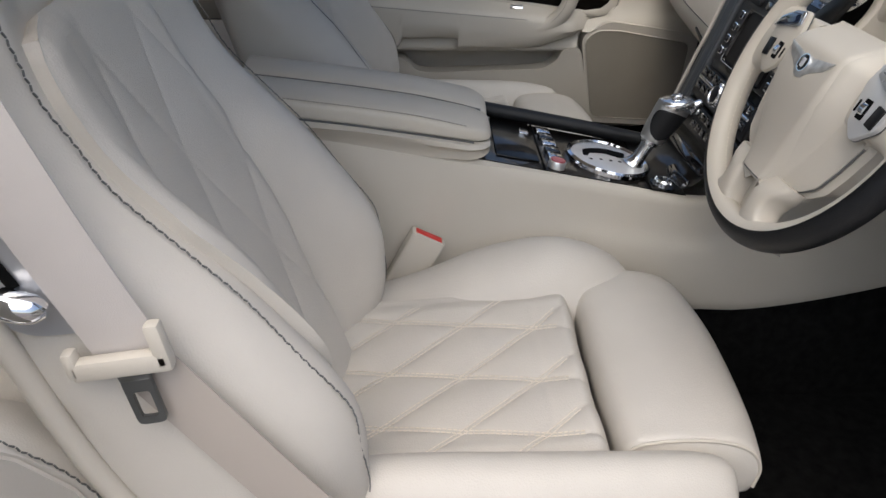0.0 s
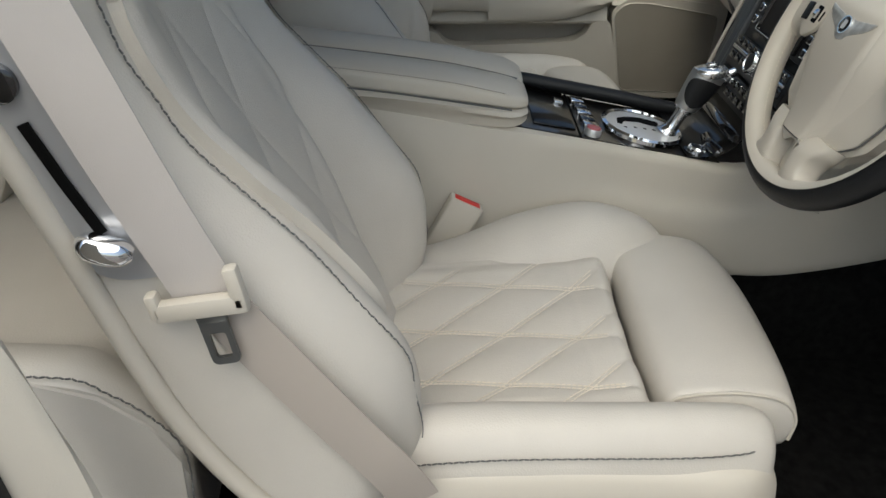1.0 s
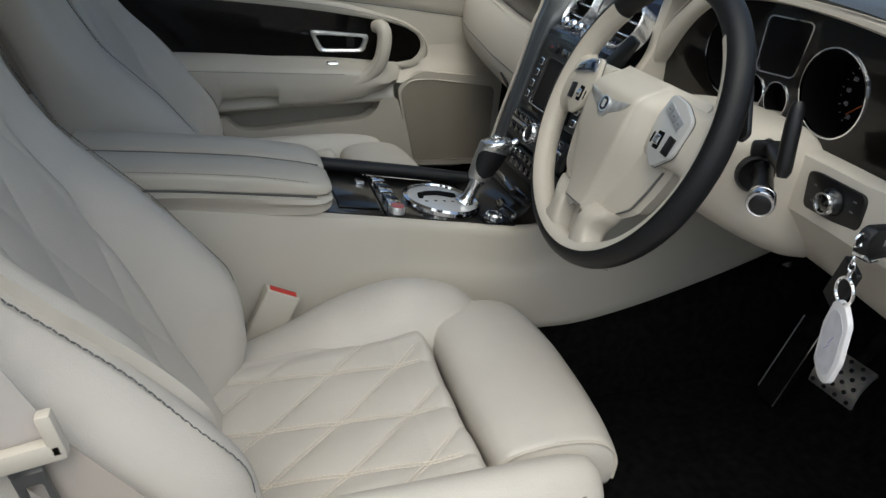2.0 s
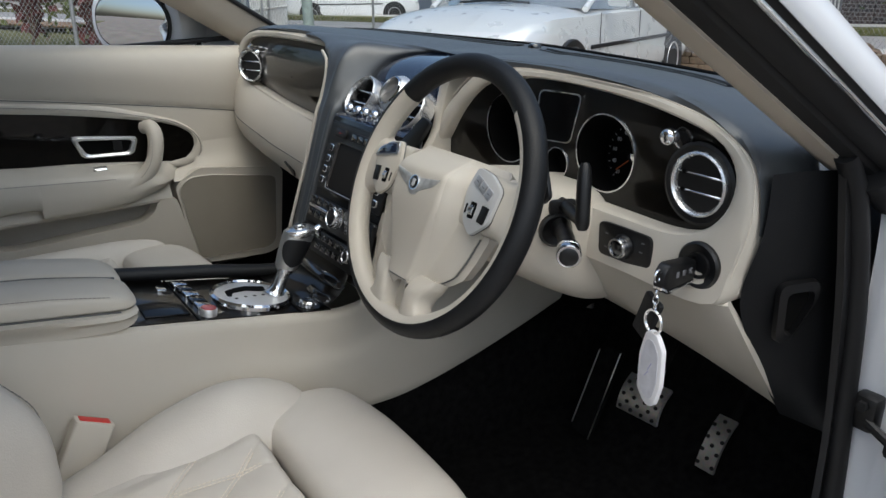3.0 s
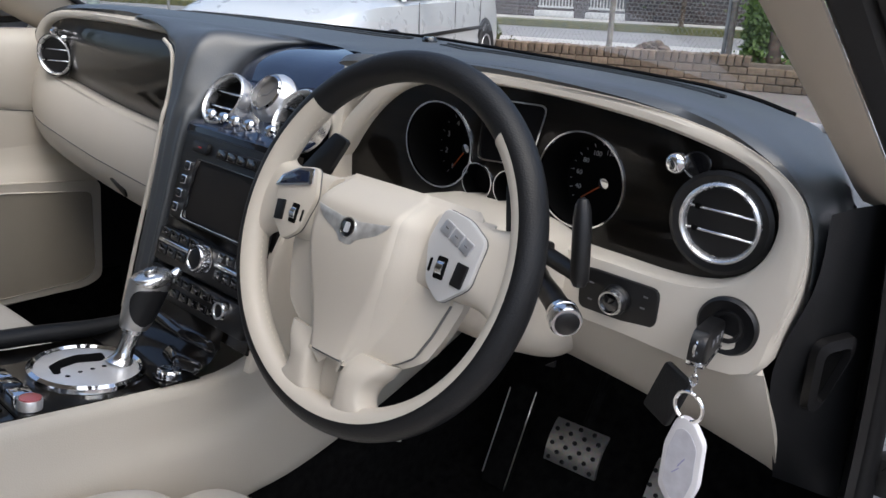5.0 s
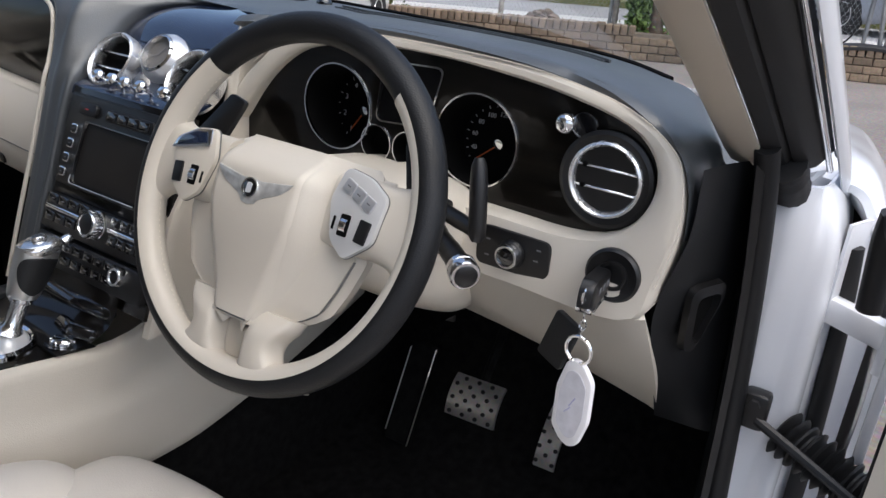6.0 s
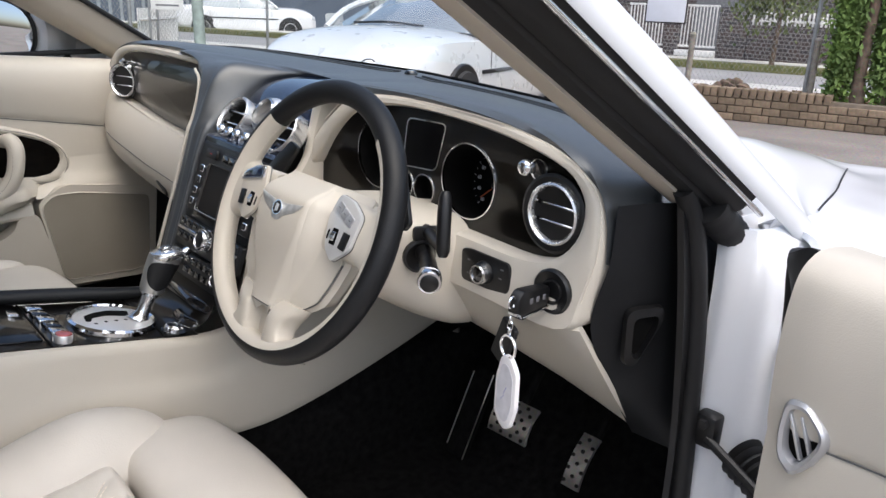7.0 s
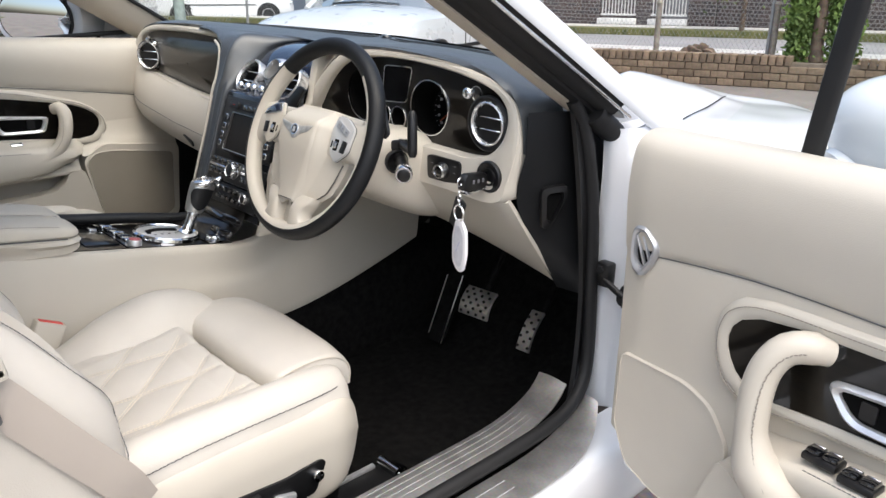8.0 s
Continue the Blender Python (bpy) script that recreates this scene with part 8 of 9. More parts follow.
tear = rounded([(-0.022, 0.036), (0.000, 0.040), (0.028, 0.014), (0.018, -0.016), (-0.002, -0.044), (-0.020, -0.030), (-0.025, 0.0)], 0.016)
tear_in = [(-0.001 + (x + 0.001) * 0.64, 0.002 + y * 0.66) for x, y in tear]
dv = part("door_vent", ring(tear, tear_in, [(0, 0, 0), (0.08, 0, 0.008), (0.4, 0, 0.011), (0.8, 0, 0.009), (1, 0, 0.002), (1, 0, -0.01)], lambda u, v, d: dv_m @ Vector((u, v, d)), 0, 0, 60), SILVER_PAINT, door_r, "silver teardrop air vent")
part("vent_core", slab(tear_in, 0.003, 0, dv_m @ Matrix.Translation((0, 0, -0.002))), DIAL_BLACK, dv)
for k in (-0.0075, 0.0045):
    part("vent_slat", box((0.0030, 0.047, 0.006), 0.0005, dv_m @ Matrix.Translation((k, 0.0, 0.003)) @ Matrix.Rotation(radians(24), 4, "Z"), 1), SILVER_PAINT, dv)
for s0, d0 in ((0.368, 0.040), (0.418, 0.050)):
    pk = part("window_switches", box((0.044, 0.030, 0.010), 0.003, frame_at(right_put(s0, 0.5715, d0), (ca, -sa, 0), (-sa, -ca, 0.05))), BLACK_PLASTIC, door_r, "black window switch block")
    for i in (-1, 1):
        part("window_key", box((0.0185, 0.022, 0.008), 0.003, frame_at(right_put(s0 + 0.0105 * i, 0.5785, d0), (ca, -sa, 0), (-sa, -ca, 0.05))), BLACK_GLOSS, pk)
        part("key_edge", box((0.0150, 0.0016, 0.0012), 0.0004, frame_at(right_put(s0 + 0.0105 * i, 0.5822, d0 - 0.006), (ca, -sa, 0), (-sa, -ca, 0.05)), 1), BRIGHT, pk)
# outer shell of the open door
Rz = Matrix.Translation((D0.x, D0.y, 0)) @ Matrix.Rotation(radians(-8), 4, "Z")
part("door_skin", box((1.20, 0.03, 0.55), 0.012, Rz @ Matrix.Translation((0.66, 0.155, 0.575))), WHITE_PAINT, door_r, "white outer door skin")
part("door_frame", box((1.22, 0.13, 0.50), 0.02, Rz @ Matrix.Translation((0.625, 0.083, 0.575))), WHITE_PAINT, door_r, "white painted door shell")
part("front_seal", tube([Rz @ Vector((0.004, 0.035, z)) for z in np.linspace(0.40, 0.80, 10)], 0.010, 10), RUBBER, door_r)
flap = [[(0.914, 0.100, 0.872), (0.930, 0.078, 0.884), (0.950, 0.058, 0.896), (0.966, 0.040, 0.900), (0.976, 0.030, 0.894)],
        [(0.916, 0.096, 0.862), (0.934, 0.074, 0.868), (0.954, 0.050, 0.880), (0.968, 0.036, 0.888), (0.978, 0.026, 0.884)],
        [(0.925, 0.092, 0.846), (0.940, 0.066, 0.846), (0.956, 0.044, 0.858), (0.968, 0.034, 0.864), (0.977, 0.026, 0.862)],
        [(0.934, 0.088, 0.822), (0.946, 0.066, 0.824), (0.957, 0.046, 0.832), (0.966, 0.036, 0.836), (0.974, 0.028, 0.836)]]
part("corner_seal", thicken(surface(flap, 20, 24), 0.006), RUBBER, door_r, "black rubber corner seal")
part("edge_seal", tube(spline([(0.917, 0.112, 0.872), (0.916, 0.118, 0.845), (0.918, 0.124, 0.81), (0.921, 0.128, 0.765)], 20), 0.013, 12), RUBBER, door_r)
part("waist_seal", box((1.16, 0.012, 0.008), 0.003, Rz @ Matrix.Translation((0.66, 0.080, 0.897))), RUBBER, door_r)
bar = [[Rz @ Vector((s + ds, 0.085 + dy, z)) for ds, dy in ((-0.012, -0.006), (0.012, -0.006), (0.012, 0.006), (-0.012, 0.006))] for s, z in ((0.216, 0.90), (0.227, 1.0), (0.240, 1.11))]
part("divider_bar", surface(bar, 8, 16, close_v=True, cap=True), RUBBER, door_r, "black window divider bar")
bm = bmesh.new()
gl = [Rz @ Vector((s, 0.085, z)) for s, z in ((0.06, 0.905), (0.10, 0.945), (0.155, 1.01), (0.25, 1.12), (0.30, 1.15), (1.1, 1.20), (1.14, 0.905))]
bm.faces.new([bm.verts.new(q) for q in gl])
wg = part("window_glass", bm, GLASS, door_r, "clear side window glass", smooth=False)
wg.visible_shadow = False


def wing_mirror(centre, turn, label, size=1.0):
    mt = thing("wing_mirror", label, "wing mirror", centre, "wing mirrors")
    m = Matrix.Translation(centre) @ Matrix.Rotation(radians(turn), 4, "Z") @ Matrix.Scale(size, 4)
    rows = []
    for y, k in ((-0.035, 0.93), (-0.030, 1.0), (0.0, 1.03), (0.035, 0.98), (0.065, 0.84), (0.085, 0.6), (0.096, 0.3), (0.098, 0.05)):
        rows.append([m @ Vector((0.115 * k * math.copysign(abs(math.cos(a)) ** 0.8, math.cos(a)), y, 0.066 * k * math.copysign(abs(math.sin(a)) ** 0.8, math.sin(a)))) for a in np.linspace(0, 2 * math.pi, 32, endpoint=False)])
    hs = part("mirror_housing", surface(rows, 24, 48, close_v=True, cap=True), WHITE_PAINT, mt, "white painted mirror housing")
    el = [(0.092 * math.copysign(abs(math.cos(a)) ** 0.85, math.cos(a)), 0.052 * math.copysign(abs(math.sin(a)) ** 0.85, math.sin(a))) for a in np.linspace(0, 2 * math.pi, 48, endpoint=False)]
    part("mirror_recess", slab([(x * 1.06, y * 1.06) for x, y in el], 0.002, 0, m @ frame_at((0, -0.0365, 0), (1, 0, 0), (0, 0, 1))), BLACK_PLASTIC, mt)
    part("mirror_glass", slab(el, 0.002, 0.0005, m @ frame_at((0, -0.0395, 0), (1, 0, 0), (0, 0, 1))), MIRROR, mt, "mirror glass reflecting the yard")
    return mt, m


ml, mlm = wing_mirror((-1.030, -0.160, 0.962), 27, "white passenger wing mirror on the closed door", 1.45)
part("mirror_foot", tube(spline([(-0.985, -0.07, 0.955), (-0.94, -0.01, 0.935), (-0.90, 0.04, 0.90)], 12), [0.05, 0.05, 0.05, 0.05, 0.05, 0.05, 0.05, 0.052, 0.054, 0.056, 0.058, 0.06], 18), WHITE_PAINT, ml)
mr, mrm = wing_mirror((1.278, 0.245, 0.922), -98 + 180 + 90, "white wing mirror on the open door", 1.18)
part("mirror_foot", tube(spline([(1.248, 0.24, 0.900), (1.212, 0.21, 0.875), (1.185, 0.175, 0.850)], 10), [0.055, 0.055, 0.052, 0.05, 0.048, 0.046, 0.045, 0.045, 0.044, 0.044], 18), WHITE_PAINT, mr)

# ---- pedals, keys, mirror ----
def pedal(name, label, base, m, w, h, cols, rows_, arm):
    p = thing(name, label, "pedal", base)
    n_holes = []
    face = surface([[m @ Vector((x, y, -0.010 * (y / (h / 2)) ** 2 * 0.8)) for x in np.linspace(-w / 2, w / 2, 5)] for y in np.linspace(-h / 2, h / 2, 6)], 14, 10)
    part("pedal_plate", thicken(face, 0.006), STEEL, p, "perforated steel pedal plate")
    for j in range(rows_):
        for i in range(cols):
            x = (i - (cols - 1) / 2) * w * 0.8 / max(1, cols - 1)
            y = (j - (rows_ - 1) / 2) * h * 0.82 / (rows_ - 1)
            if (i + j) % 2 == 0 or cols < 3:
                part("rubber_stud", lathe([(0.0036, -0.001), (0.0034, 0.0016), (0, 0.0018)], 12, m @ Matrix.Translation((x, y, 0.0012 - 0.008 * (y / (h / 2)) ** 2))), RUBBER, p)
    part("pedal_arm", tube([(q[0], q[1] + 0.02, q[2]) for q in arm], 0.008, 8), CARPET, p)
    return p


pedal("brake_pedal", "perforated steel brake pedal", (0.423, 0.24, 0.38), frame_at((0.423, 0.236, 0.386), (1, 0, 0.06), (0, 0.55, 0.83)), 0.092, 0.070, 7, 6, [(0.42, 0.25, 0.39), (0.42, 0.33, 0.52), (0.42, 0.40, 0.68)])
pedal("accelerator_pedal", "narrow perforated steel accelerator pedal", (0.547, 0.29, 0.345), frame_at((0.547, 0.286, 0.342), (1, 0, 0.05), (0, 0.58, 0.81)), 0.036, 0.100, 3, 8, [(0.547, 0.30, 0.345), (0.547, 0.38, 0.46), (0.547, 0.44, 0.6)])
foot = thing("footrest", "black footrest with bright metal edge", "footrest", (0.26, 0.3, 0.2))
fm = frame_at((0.262, 0.300, 0.300), (1, 0.0, 0), (0, 0.40, 0.91))
part("rest_plate", box((0.055, 0.19, 0.012), 0.005, fm), CARPET, foot)
part("edge_strip", tube([fm @ Vector((0.026, -0.092, 0.008)), fm @ Vector((0.026, 0.0, 0.008)), fm @ Vector((0.026, 0.092, 0.008))], 0.0028, 8), CHROME, foot)
part("edge_strip", tube([fm @ Vector((-0.026, -0.080, 0.008)), fm @ Vector((-0.026, 0.080, 0.008))], 0.0012, 8), STEEL, foot)

keys = thing("key_set", "flip key in the ignition with black fob and white tag", "keys", (0.69, -0.09, 0.60))
kb = frame_at((0.703, -0.080, 0.788), (0.12, -0.99, 0.06), (0.0, -0.06, -1.0))
part("key_head", slab(rounded([(-0.034, -0.013), (0.022, -0.016), (0.030, -0.008), (0.030, 0.010), (0.020, 0.016), (-0.034, 0.012)], 0.007), 0.014, 0.004, kb @ Matrix.Translation((0, 0, -0.007))), BLACK_PLASTIC, keys, "black flip key head")
part("key_trim", slab(rounded([(-0.034, 0.011), (0.020, 0.015), (0.028, 0.009), (0.028, 0.014), (0.018, 0.0195), (-0.034, 0.0155)], 0.002), 0.015, 0.003, kb @ Matrix.Translation((0, 0, -0.0075))), CHROME, keys)
part("key_blade", box((0.03, 0.008, 0.003), 0.001, kb @ Matrix.Translation((-0.045, 0, 0))), STEEL, keys)
for i in range(3):
    part("key_button", box((0.006, 0.007, 0.001), 0.0005, kb @ Matrix.Translation((-0.020 + i * 0.013, -0.002, 0.0073)), 1), PRINT_GREY, keys)
part("end_ring", lathe([(0.005, 0), (0.0065, 0.0012), (0.008, 0), (0.0065, -0.0012)], 24, kb @ Matrix.Translation((0.034, -0.004, 0)), close=True), CHROME, keys)
kx, ky = 0.712, -0.119
for i in range(3):
    part("chain_link", lathe([(0.0030, 0), (0.0038, 0.0009), (0.0046, 0), (0.0038, -0.0009)], 16, pose(kx, ky, 0.776 - i * 0.0072, 0, 90, i * 90 + 20) @ Matrix.Diagonal((1.3, 0.8, 1, 1)), close=True), CHROME, keys)
sr = frame_at((kx, ky, 0.743), (0.985, -0.17, 0), (0, 0, 1))
part("split_ring", lathe([(0.0115, 0), (0.0125, 0.0014), (0.0142, 0.0014), (0.0150, 0), (0.0142, -0.0014), (0.0125, -0.0014)], 40, sr, close=True), CHROME, keys, "chrome split ring")
fb = frame_at((0.680, -0.098, 0.732), (0.92, -0.30, -0.25), (0.25, 0.05, 0.97))
part("leather_fob", slab(rounded([(-0.016, -0.026), (0.016, -0.026), (0.016, 0.026), (-0.016, 0.026)], 0.004), 0.006, 0.002, fb @ Matrix.Translation((0, 0, -0.009))), BLACK_LEATHER, keys, "black leather key fob")
tm = frame_at((kx + 0.003, ky + 0.001, 0.686), (0.985, -0.17, 0.0), (-0.05, 0.0, 1.0))
tag_poly = [(-0.012, 0.042), (-0.004, 0.047), (0.006, 0.045), (0.018, 0.030), (0.0195, -0.012), (0.012, -0.040), (0.004, -0.046), (-0.006, -0.044), (-0.019, -0.030), (-0.0195, 0.014)]
tag = part("plastic_tag", slab(rounded(tag_poly, 0.005), 0.006, 0.0022, tm @ Matrix.Translation((0, 0, -0.003))), TAG_WHITE, keys, "white plastic key tag with paper insert")
part("tag_paper", slab(rounded([(x * 0.72, y * 0.78) for x, y in tag_poly], 0.004), 0.0006, 0, tm @ Matrix.Translation((0, 0, 0.003))), material("tag_paper", (0.62, 0.62, 0.66), 0.6, var=0.06, scale=90), tag)
part("paper_mark", merge(box((0.012, 0.0012, 0.0002), 0, tm @ Matrix.Translation((0.001, 0.004, 0.0037)) @ Matrix.Rotation(1.1, 4, "Z")), box((0.010, 0.0010, 0.0002), 0, tm @ Matrix.Translation((-0.003, -0.006, 0.0037)) @ Matrix.Rotation(0.9, 4, "Z"))), material("faded_ink", (0.35, 0.36, 0.55), 0.6), tag)

rvm = thing("rear_view_mirror", "black-framed rear view mirror hanging from the windscreen", "rear view mirror", (0.04, -0.25, 1.16))
rm = frame_at((0.078, -0.250, 1.177), (0.93, 0.36, 0), (0.03, -0.1, 1))
rp = rounded([(-0.115, -0.032), (0.112, -0.034), (0.118, 0.030), (-0.112, 0.034)], 0.018)
rows = [[rm @ Vector((x * k, y * k, z)) for x, y in rp] for z, k in ((-0.03, 0.80), (-0.015, 0.97), (0.0, 1.03), (0.006, 1.03), (0.009, 1.0))]
part("mirror_case", surface(rows, 14, 60, close_v=True, cap=True), BLACK_PLASTIC, rvm)
part("mirror_glass", slab([(x * 0.93, y * 0.88) for x, y in rp], 0.001, 0, rm @ Matrix.Translation((0, 0, 0.0092))), MIRROR, rvm, "rear view mirror glass")
part("mirror_stem", tube(spline([rm @ Vector((0.0, 0.0, -0.025)), rm @ Vector((0.005, 0.02, -0.06)), (0.03, -0.12, 1.235)], 10), [0.02] * 10, 12), BLACK_PLASTIC, rvm)
part("sensor_pod", tube(spline([(0.125, -0.17, 1.15), (0.12, -0.14, 1.18), (0.10, -0.11, 1.21)], 10), [0.006, 0.014, 0.02, 0.024, 0.026, 0.028, 0.028, 0.026, 0.022, 0.015], 16), BLACK_PLASTIC, rvm)

# ---- things outdoors ----
TYRE = material("tyre", (0.02, 0.02, 0.02), 0.8, var=0.1)
CAR_GLASS = material("car_window_glass", (0.30, 0.33, 0.34), 0.06, metal=0.5, var=0.05, coat=0.6)
CAR_SILVER = material("silver_car_paint", (0.72, 0.735, 0.73), 0.28, metal=0.3, coat=0.8, var=0.02)
CAR_WHITE = material("white_sedan_paint", (0.80, 0.81, 0.82), 0.3, coat=0.7, var=0.02)
CAR_GREY = material("grey_car_paint", (0.40, 0.42, 0.46), 0.3, metal=0.4, coat=0.8, var=0.03)
LAMP_CLEAR = material("clear_lamp", (0.75, 0.78, 0.80), 0.08, var=0.05, coat=1.0)
def parked_car(name, label, paint, at, heading, length, width, belt, roof, nose, round_lamps=False, kind="car"):
    """A parked car; local y runs to its nose, z from its wheels up."""
    m = OUT @ Matrix.Translation(at) @ Matrix.Rotation(heading, 4, "Z")
    car = thing(name, label, kind, m.translation, "parked cars")
    L, W = length / 2, width / 2
    def put(nm, bm, mat, parent=car, lab=""):
        bm.transform(m)
        return part(nm, bm, mat, parent, lab)
    def sect(y, w, zt, zb, crown):
        return [(-w * 0.88, y, zb), (-w, y, zb + 0.12), (-w * 1.0, y, zb + 0.34), (-w * 0.97, y, zt - 0.10), (-w * 0.90, y, zt - 0.01), (-w * 0.5, y, zt + crown), (0, y, zt + crown * 1.3),
                (w * 0.5, y, zt + crown), (w * 0.90, y, zt - 0.01), (w * 0.97, y, zt - 0.10), (w * 1.0, y, zb + 0.34), (w, y, zb + 0.12), (w * 0.88, y, zb)]
    rows = [sect(y * L, W * w, z, zb, c) for y, w, z, zb, c in ((-1.0, 0.72, belt - 0.28, 0.42, 0), (-0.97, 0.88, belt - 0.04, 0.30, 0.01), (-0.80, 0.97, belt + 0.02, 0.20, 0.02), (-0.4, 1.0, belt, 0.18, 0.02), (0.0, 1.0, belt, 0.18, 0.02),
                                                             (0.30, 1.0, belt - 0.01, 0.18, 0.03), (0.45, 0.99, belt - 0.02, 0.18, 0.05), (0.75, 0.96, nose + 0.10, 0.20, 0.05), (0.92, 0.88, nose, 0.22, 0.03), (0.985, 0.76, nose - 0.14, 0.26, 0.0), (1.0, 0.66, nose - 0.3, 0.32, 0))]
    body = put("body", surface(rows, 50, 44, cap=True), paint, lab="painted car body")
    gl = [[(x * W * k, y * L, z) for x, z in ((-0.93, belt - 0.02), (-0.86, belt + (roof - belt) * 0.55), (-0.74, roof - 0.06), (-0.45, roof), (0, roof + 0.015), (0.45, roof), (0.74, roof - 0.06), (0.86, belt + (roof - belt) * 0.55), (0.93, belt - 0.02))] for y, k in ((-0.42, 0.985), (0.0, 0.99), (0.10, 0.985))]
    back = [(x * W * 0.9, -0.80 * L, belt + 0.02 * (1 - abs(x))) for x, z in ((-0.93, 0), (-0.86, 0), (-0.74, 0), (-0.45, 0), (0, 0), (0.45, 0), (0.74, 0), (0.86, 0), (0.93, 0))]
    frontw = [(x * W * 0.95, 0.47 * L - 0.05 * abs(x), belt + 0.05 * (1 - abs(x))) for x in (-0.93, -0.86, -0.74, -0.45, 0, 0.45, 0.74, 0.86, 0.93)]
    cabin = put("cabin_glass", grid([back] + gl + [frontw]), CAR_GLASS, lab="dark car windows")
    rf = [[(x * W * k, y * L, z + 0.012) for x, z in ((-0.76, roof - 0.075), (-0.45, roof), (0, roof + 0.016), (0.45, roof), (0.76, roof - 0.075))] for y, k in ((-0.46, 0.98), (-0.2, 1.0), (0.0, 1.0), (0.11, 0.985))]
    put("roof", thicken(surface(rf, 12, 16), 0.02), paint)
    for sg in (-1, 1):
        for pts in ([(0.74 * W, 0.10 * L, roof - 0.055), (0.90 * W, 0.30 * L, (belt + roof) / 2), (0.92 * W, 0.46 * L, belt)], [(0.74 * W, -0.42 * L, roof - 0.055), (0.85 * W, -0.62 * L, (belt + roof) / 2), (0.88 * W, -0.78 * L, belt)], [(0.76 * W, -0.10 * L, roof - 0.055), (0.88 * W, -0.10 * L, (belt + roof) / 2), (0.955 * W, -0.10 * L, belt)]):
            put("roof_pillar", tube(spline([(sg * x, y, z) for x, y, z in pts], 10), 0.03, 8), paint)
        put("door_moulding", box((0.02, 1.0 * L, 0.035), 0.006, Matrix.Translation((sg * W * 1.0, -0.05 * L, belt - 0.32))), BLACK_PLASTIC, body)
        for yy in (0.36, -0.10, -0.50):
            put("door_gap", box((0.006, 0.008, belt - 0.42), 0, Matrix.Translation((sg * W * 0.992, yy * L, (belt + 0.35) / 2))), BLACK_PLASTIC, body)
        mr = put("door_mirror", slab(rounded([(-0.09, -0.055), (0.09, -0.05), (0.10, 0.05), (-0.07, 0.06)], 0.03), 0.09, 0.03, Matrix.Translation((sg * W * 1.10, 0.30 * L, belt + 0.07)) @ Matrix.Rotation(radians(90), 4, "X")), paint)
        for yy in (0.62, -0.60):
            ro = Matrix.Translation((sg * (W - 0.10), yy * L, 0.315)) @ Matrix.Rotation(radians(90 * sg), 4, "Y")
            put("wheel_arch", lathe([(0, 0.105), (0.365, 0.100), (0.375, 0.09), (0.375, 0)], 36, ro), BLACK_PLASTIC, body)
            wh = put("wheel", lathe([(0.19, 0.11), (0.30, 0.125), (0.315, 0.10), (0.315, -0.1)], 36, ro), TYRE)
            put("rim", lathe([(0, 0.10), (0.04, 0.11), (0.06, 0.09), (0.16, 0.10), (0.20, 0.118), (0.205, 0.10)], 30, ro), SATIN, wh)
            for i in range(5):
                put("spoke_gap", box((0.05, 0.07, 0.01), 0.008, ro @ Matrix.Rotation(i * 1.2566, 4, "Z") @ Matrix.Translation((0.125, 0, 0.103))), BLACK_PLASTIC, wh)
        if round_lamps:
            for xo, yo, r in ((0.66, 0.945, 0.105), (0.43, 0.975, 0.080)):
                lm = Matrix.Translation((sg * W * xo, yo * L, nose - 0.135)) @ Matrix.Rotation(radians(-76), 4, "X") @ Matrix.Rotation(radians(sg * 10), 4, "Y")
                hl = put("headlight", lathe([(0, r * 0.55), (r * 0.6, r * 0.42), (r, 0), (r, -0.05)], 28, lm), LAMP_CLEAR, body, "clear round headlight")
                put("lamp_ring", lathe([(r, 0.004), (r * 1.08, 0.006), (r * 1.1, -0.03)], 28, lm), BLACK_PLASTIC, hl)
        else:
            put("headlight", slab(rounded([(-0.17, -0.06), (0.15, -0.07), (0.17, 0.03), (-0.10, 0.08)], 0.03), 0.06, 0.02, Matrix.Translation((sg * W * 0.70, 0.945 * L, nose - 0.10)) @ Matrix.Rotation(radians(-sg * -28), 4, "Z") @ Matrix.Rotation(radians(80), 4, "X")), LAMP_CLEAR, body, "clear headlight")
    put("grille", slab(rounded([(-0.36, -0.05), (0.36, -0.05), (0.40, 0.05), (-0.40, 0.05)], 0.03), 0.03, 0.01, Matrix.Translation((0, 1.0 * L - 0.015, nose - 0.24)) @ Matrix.Rotation(radians(80), 4, "X")), BLACK_PLASTIC, body)
    put("number_plate", box((0.37, 0.012, 0.12), 0.004, Matrix.Translation((0, L + 0.012, 0.46))), material("plate_yellow", (0.62, 0.55, 0.12), 0.5), body)
    put("wiper", tube(spline([(-0.35 * W, 0.50 * L, belt + 0.055), (0.1 * W, 0.485 * L, belt + 0.075), (0.55 * W, 0.46 * L, belt + 0.055)], 10), 0.012, 6), BLACK_PLASTIC, body)
    return car


parked_car("saloon_car", "silver saloon with round headlights parked on the yard", CAR_SILVER, (-4.98, 4.95, 0), math.pi + math.atan2(0.38, 0.925), 4.5, 1.74, 0.92, 1.29, 0.78, True)
parked_car("sedan_car", "white four-door sedan parked by the far building", CAR_WHITE, (-22.7, 12.2, 0), -math.atan2(1.9, 3.4), 4.4, 1.72, 0.94, 1.46, 0.80)
sa, sb = yard(-1.09, 6.71), yard(0.54, 4.86)
sd = (sa - sb).normalized()
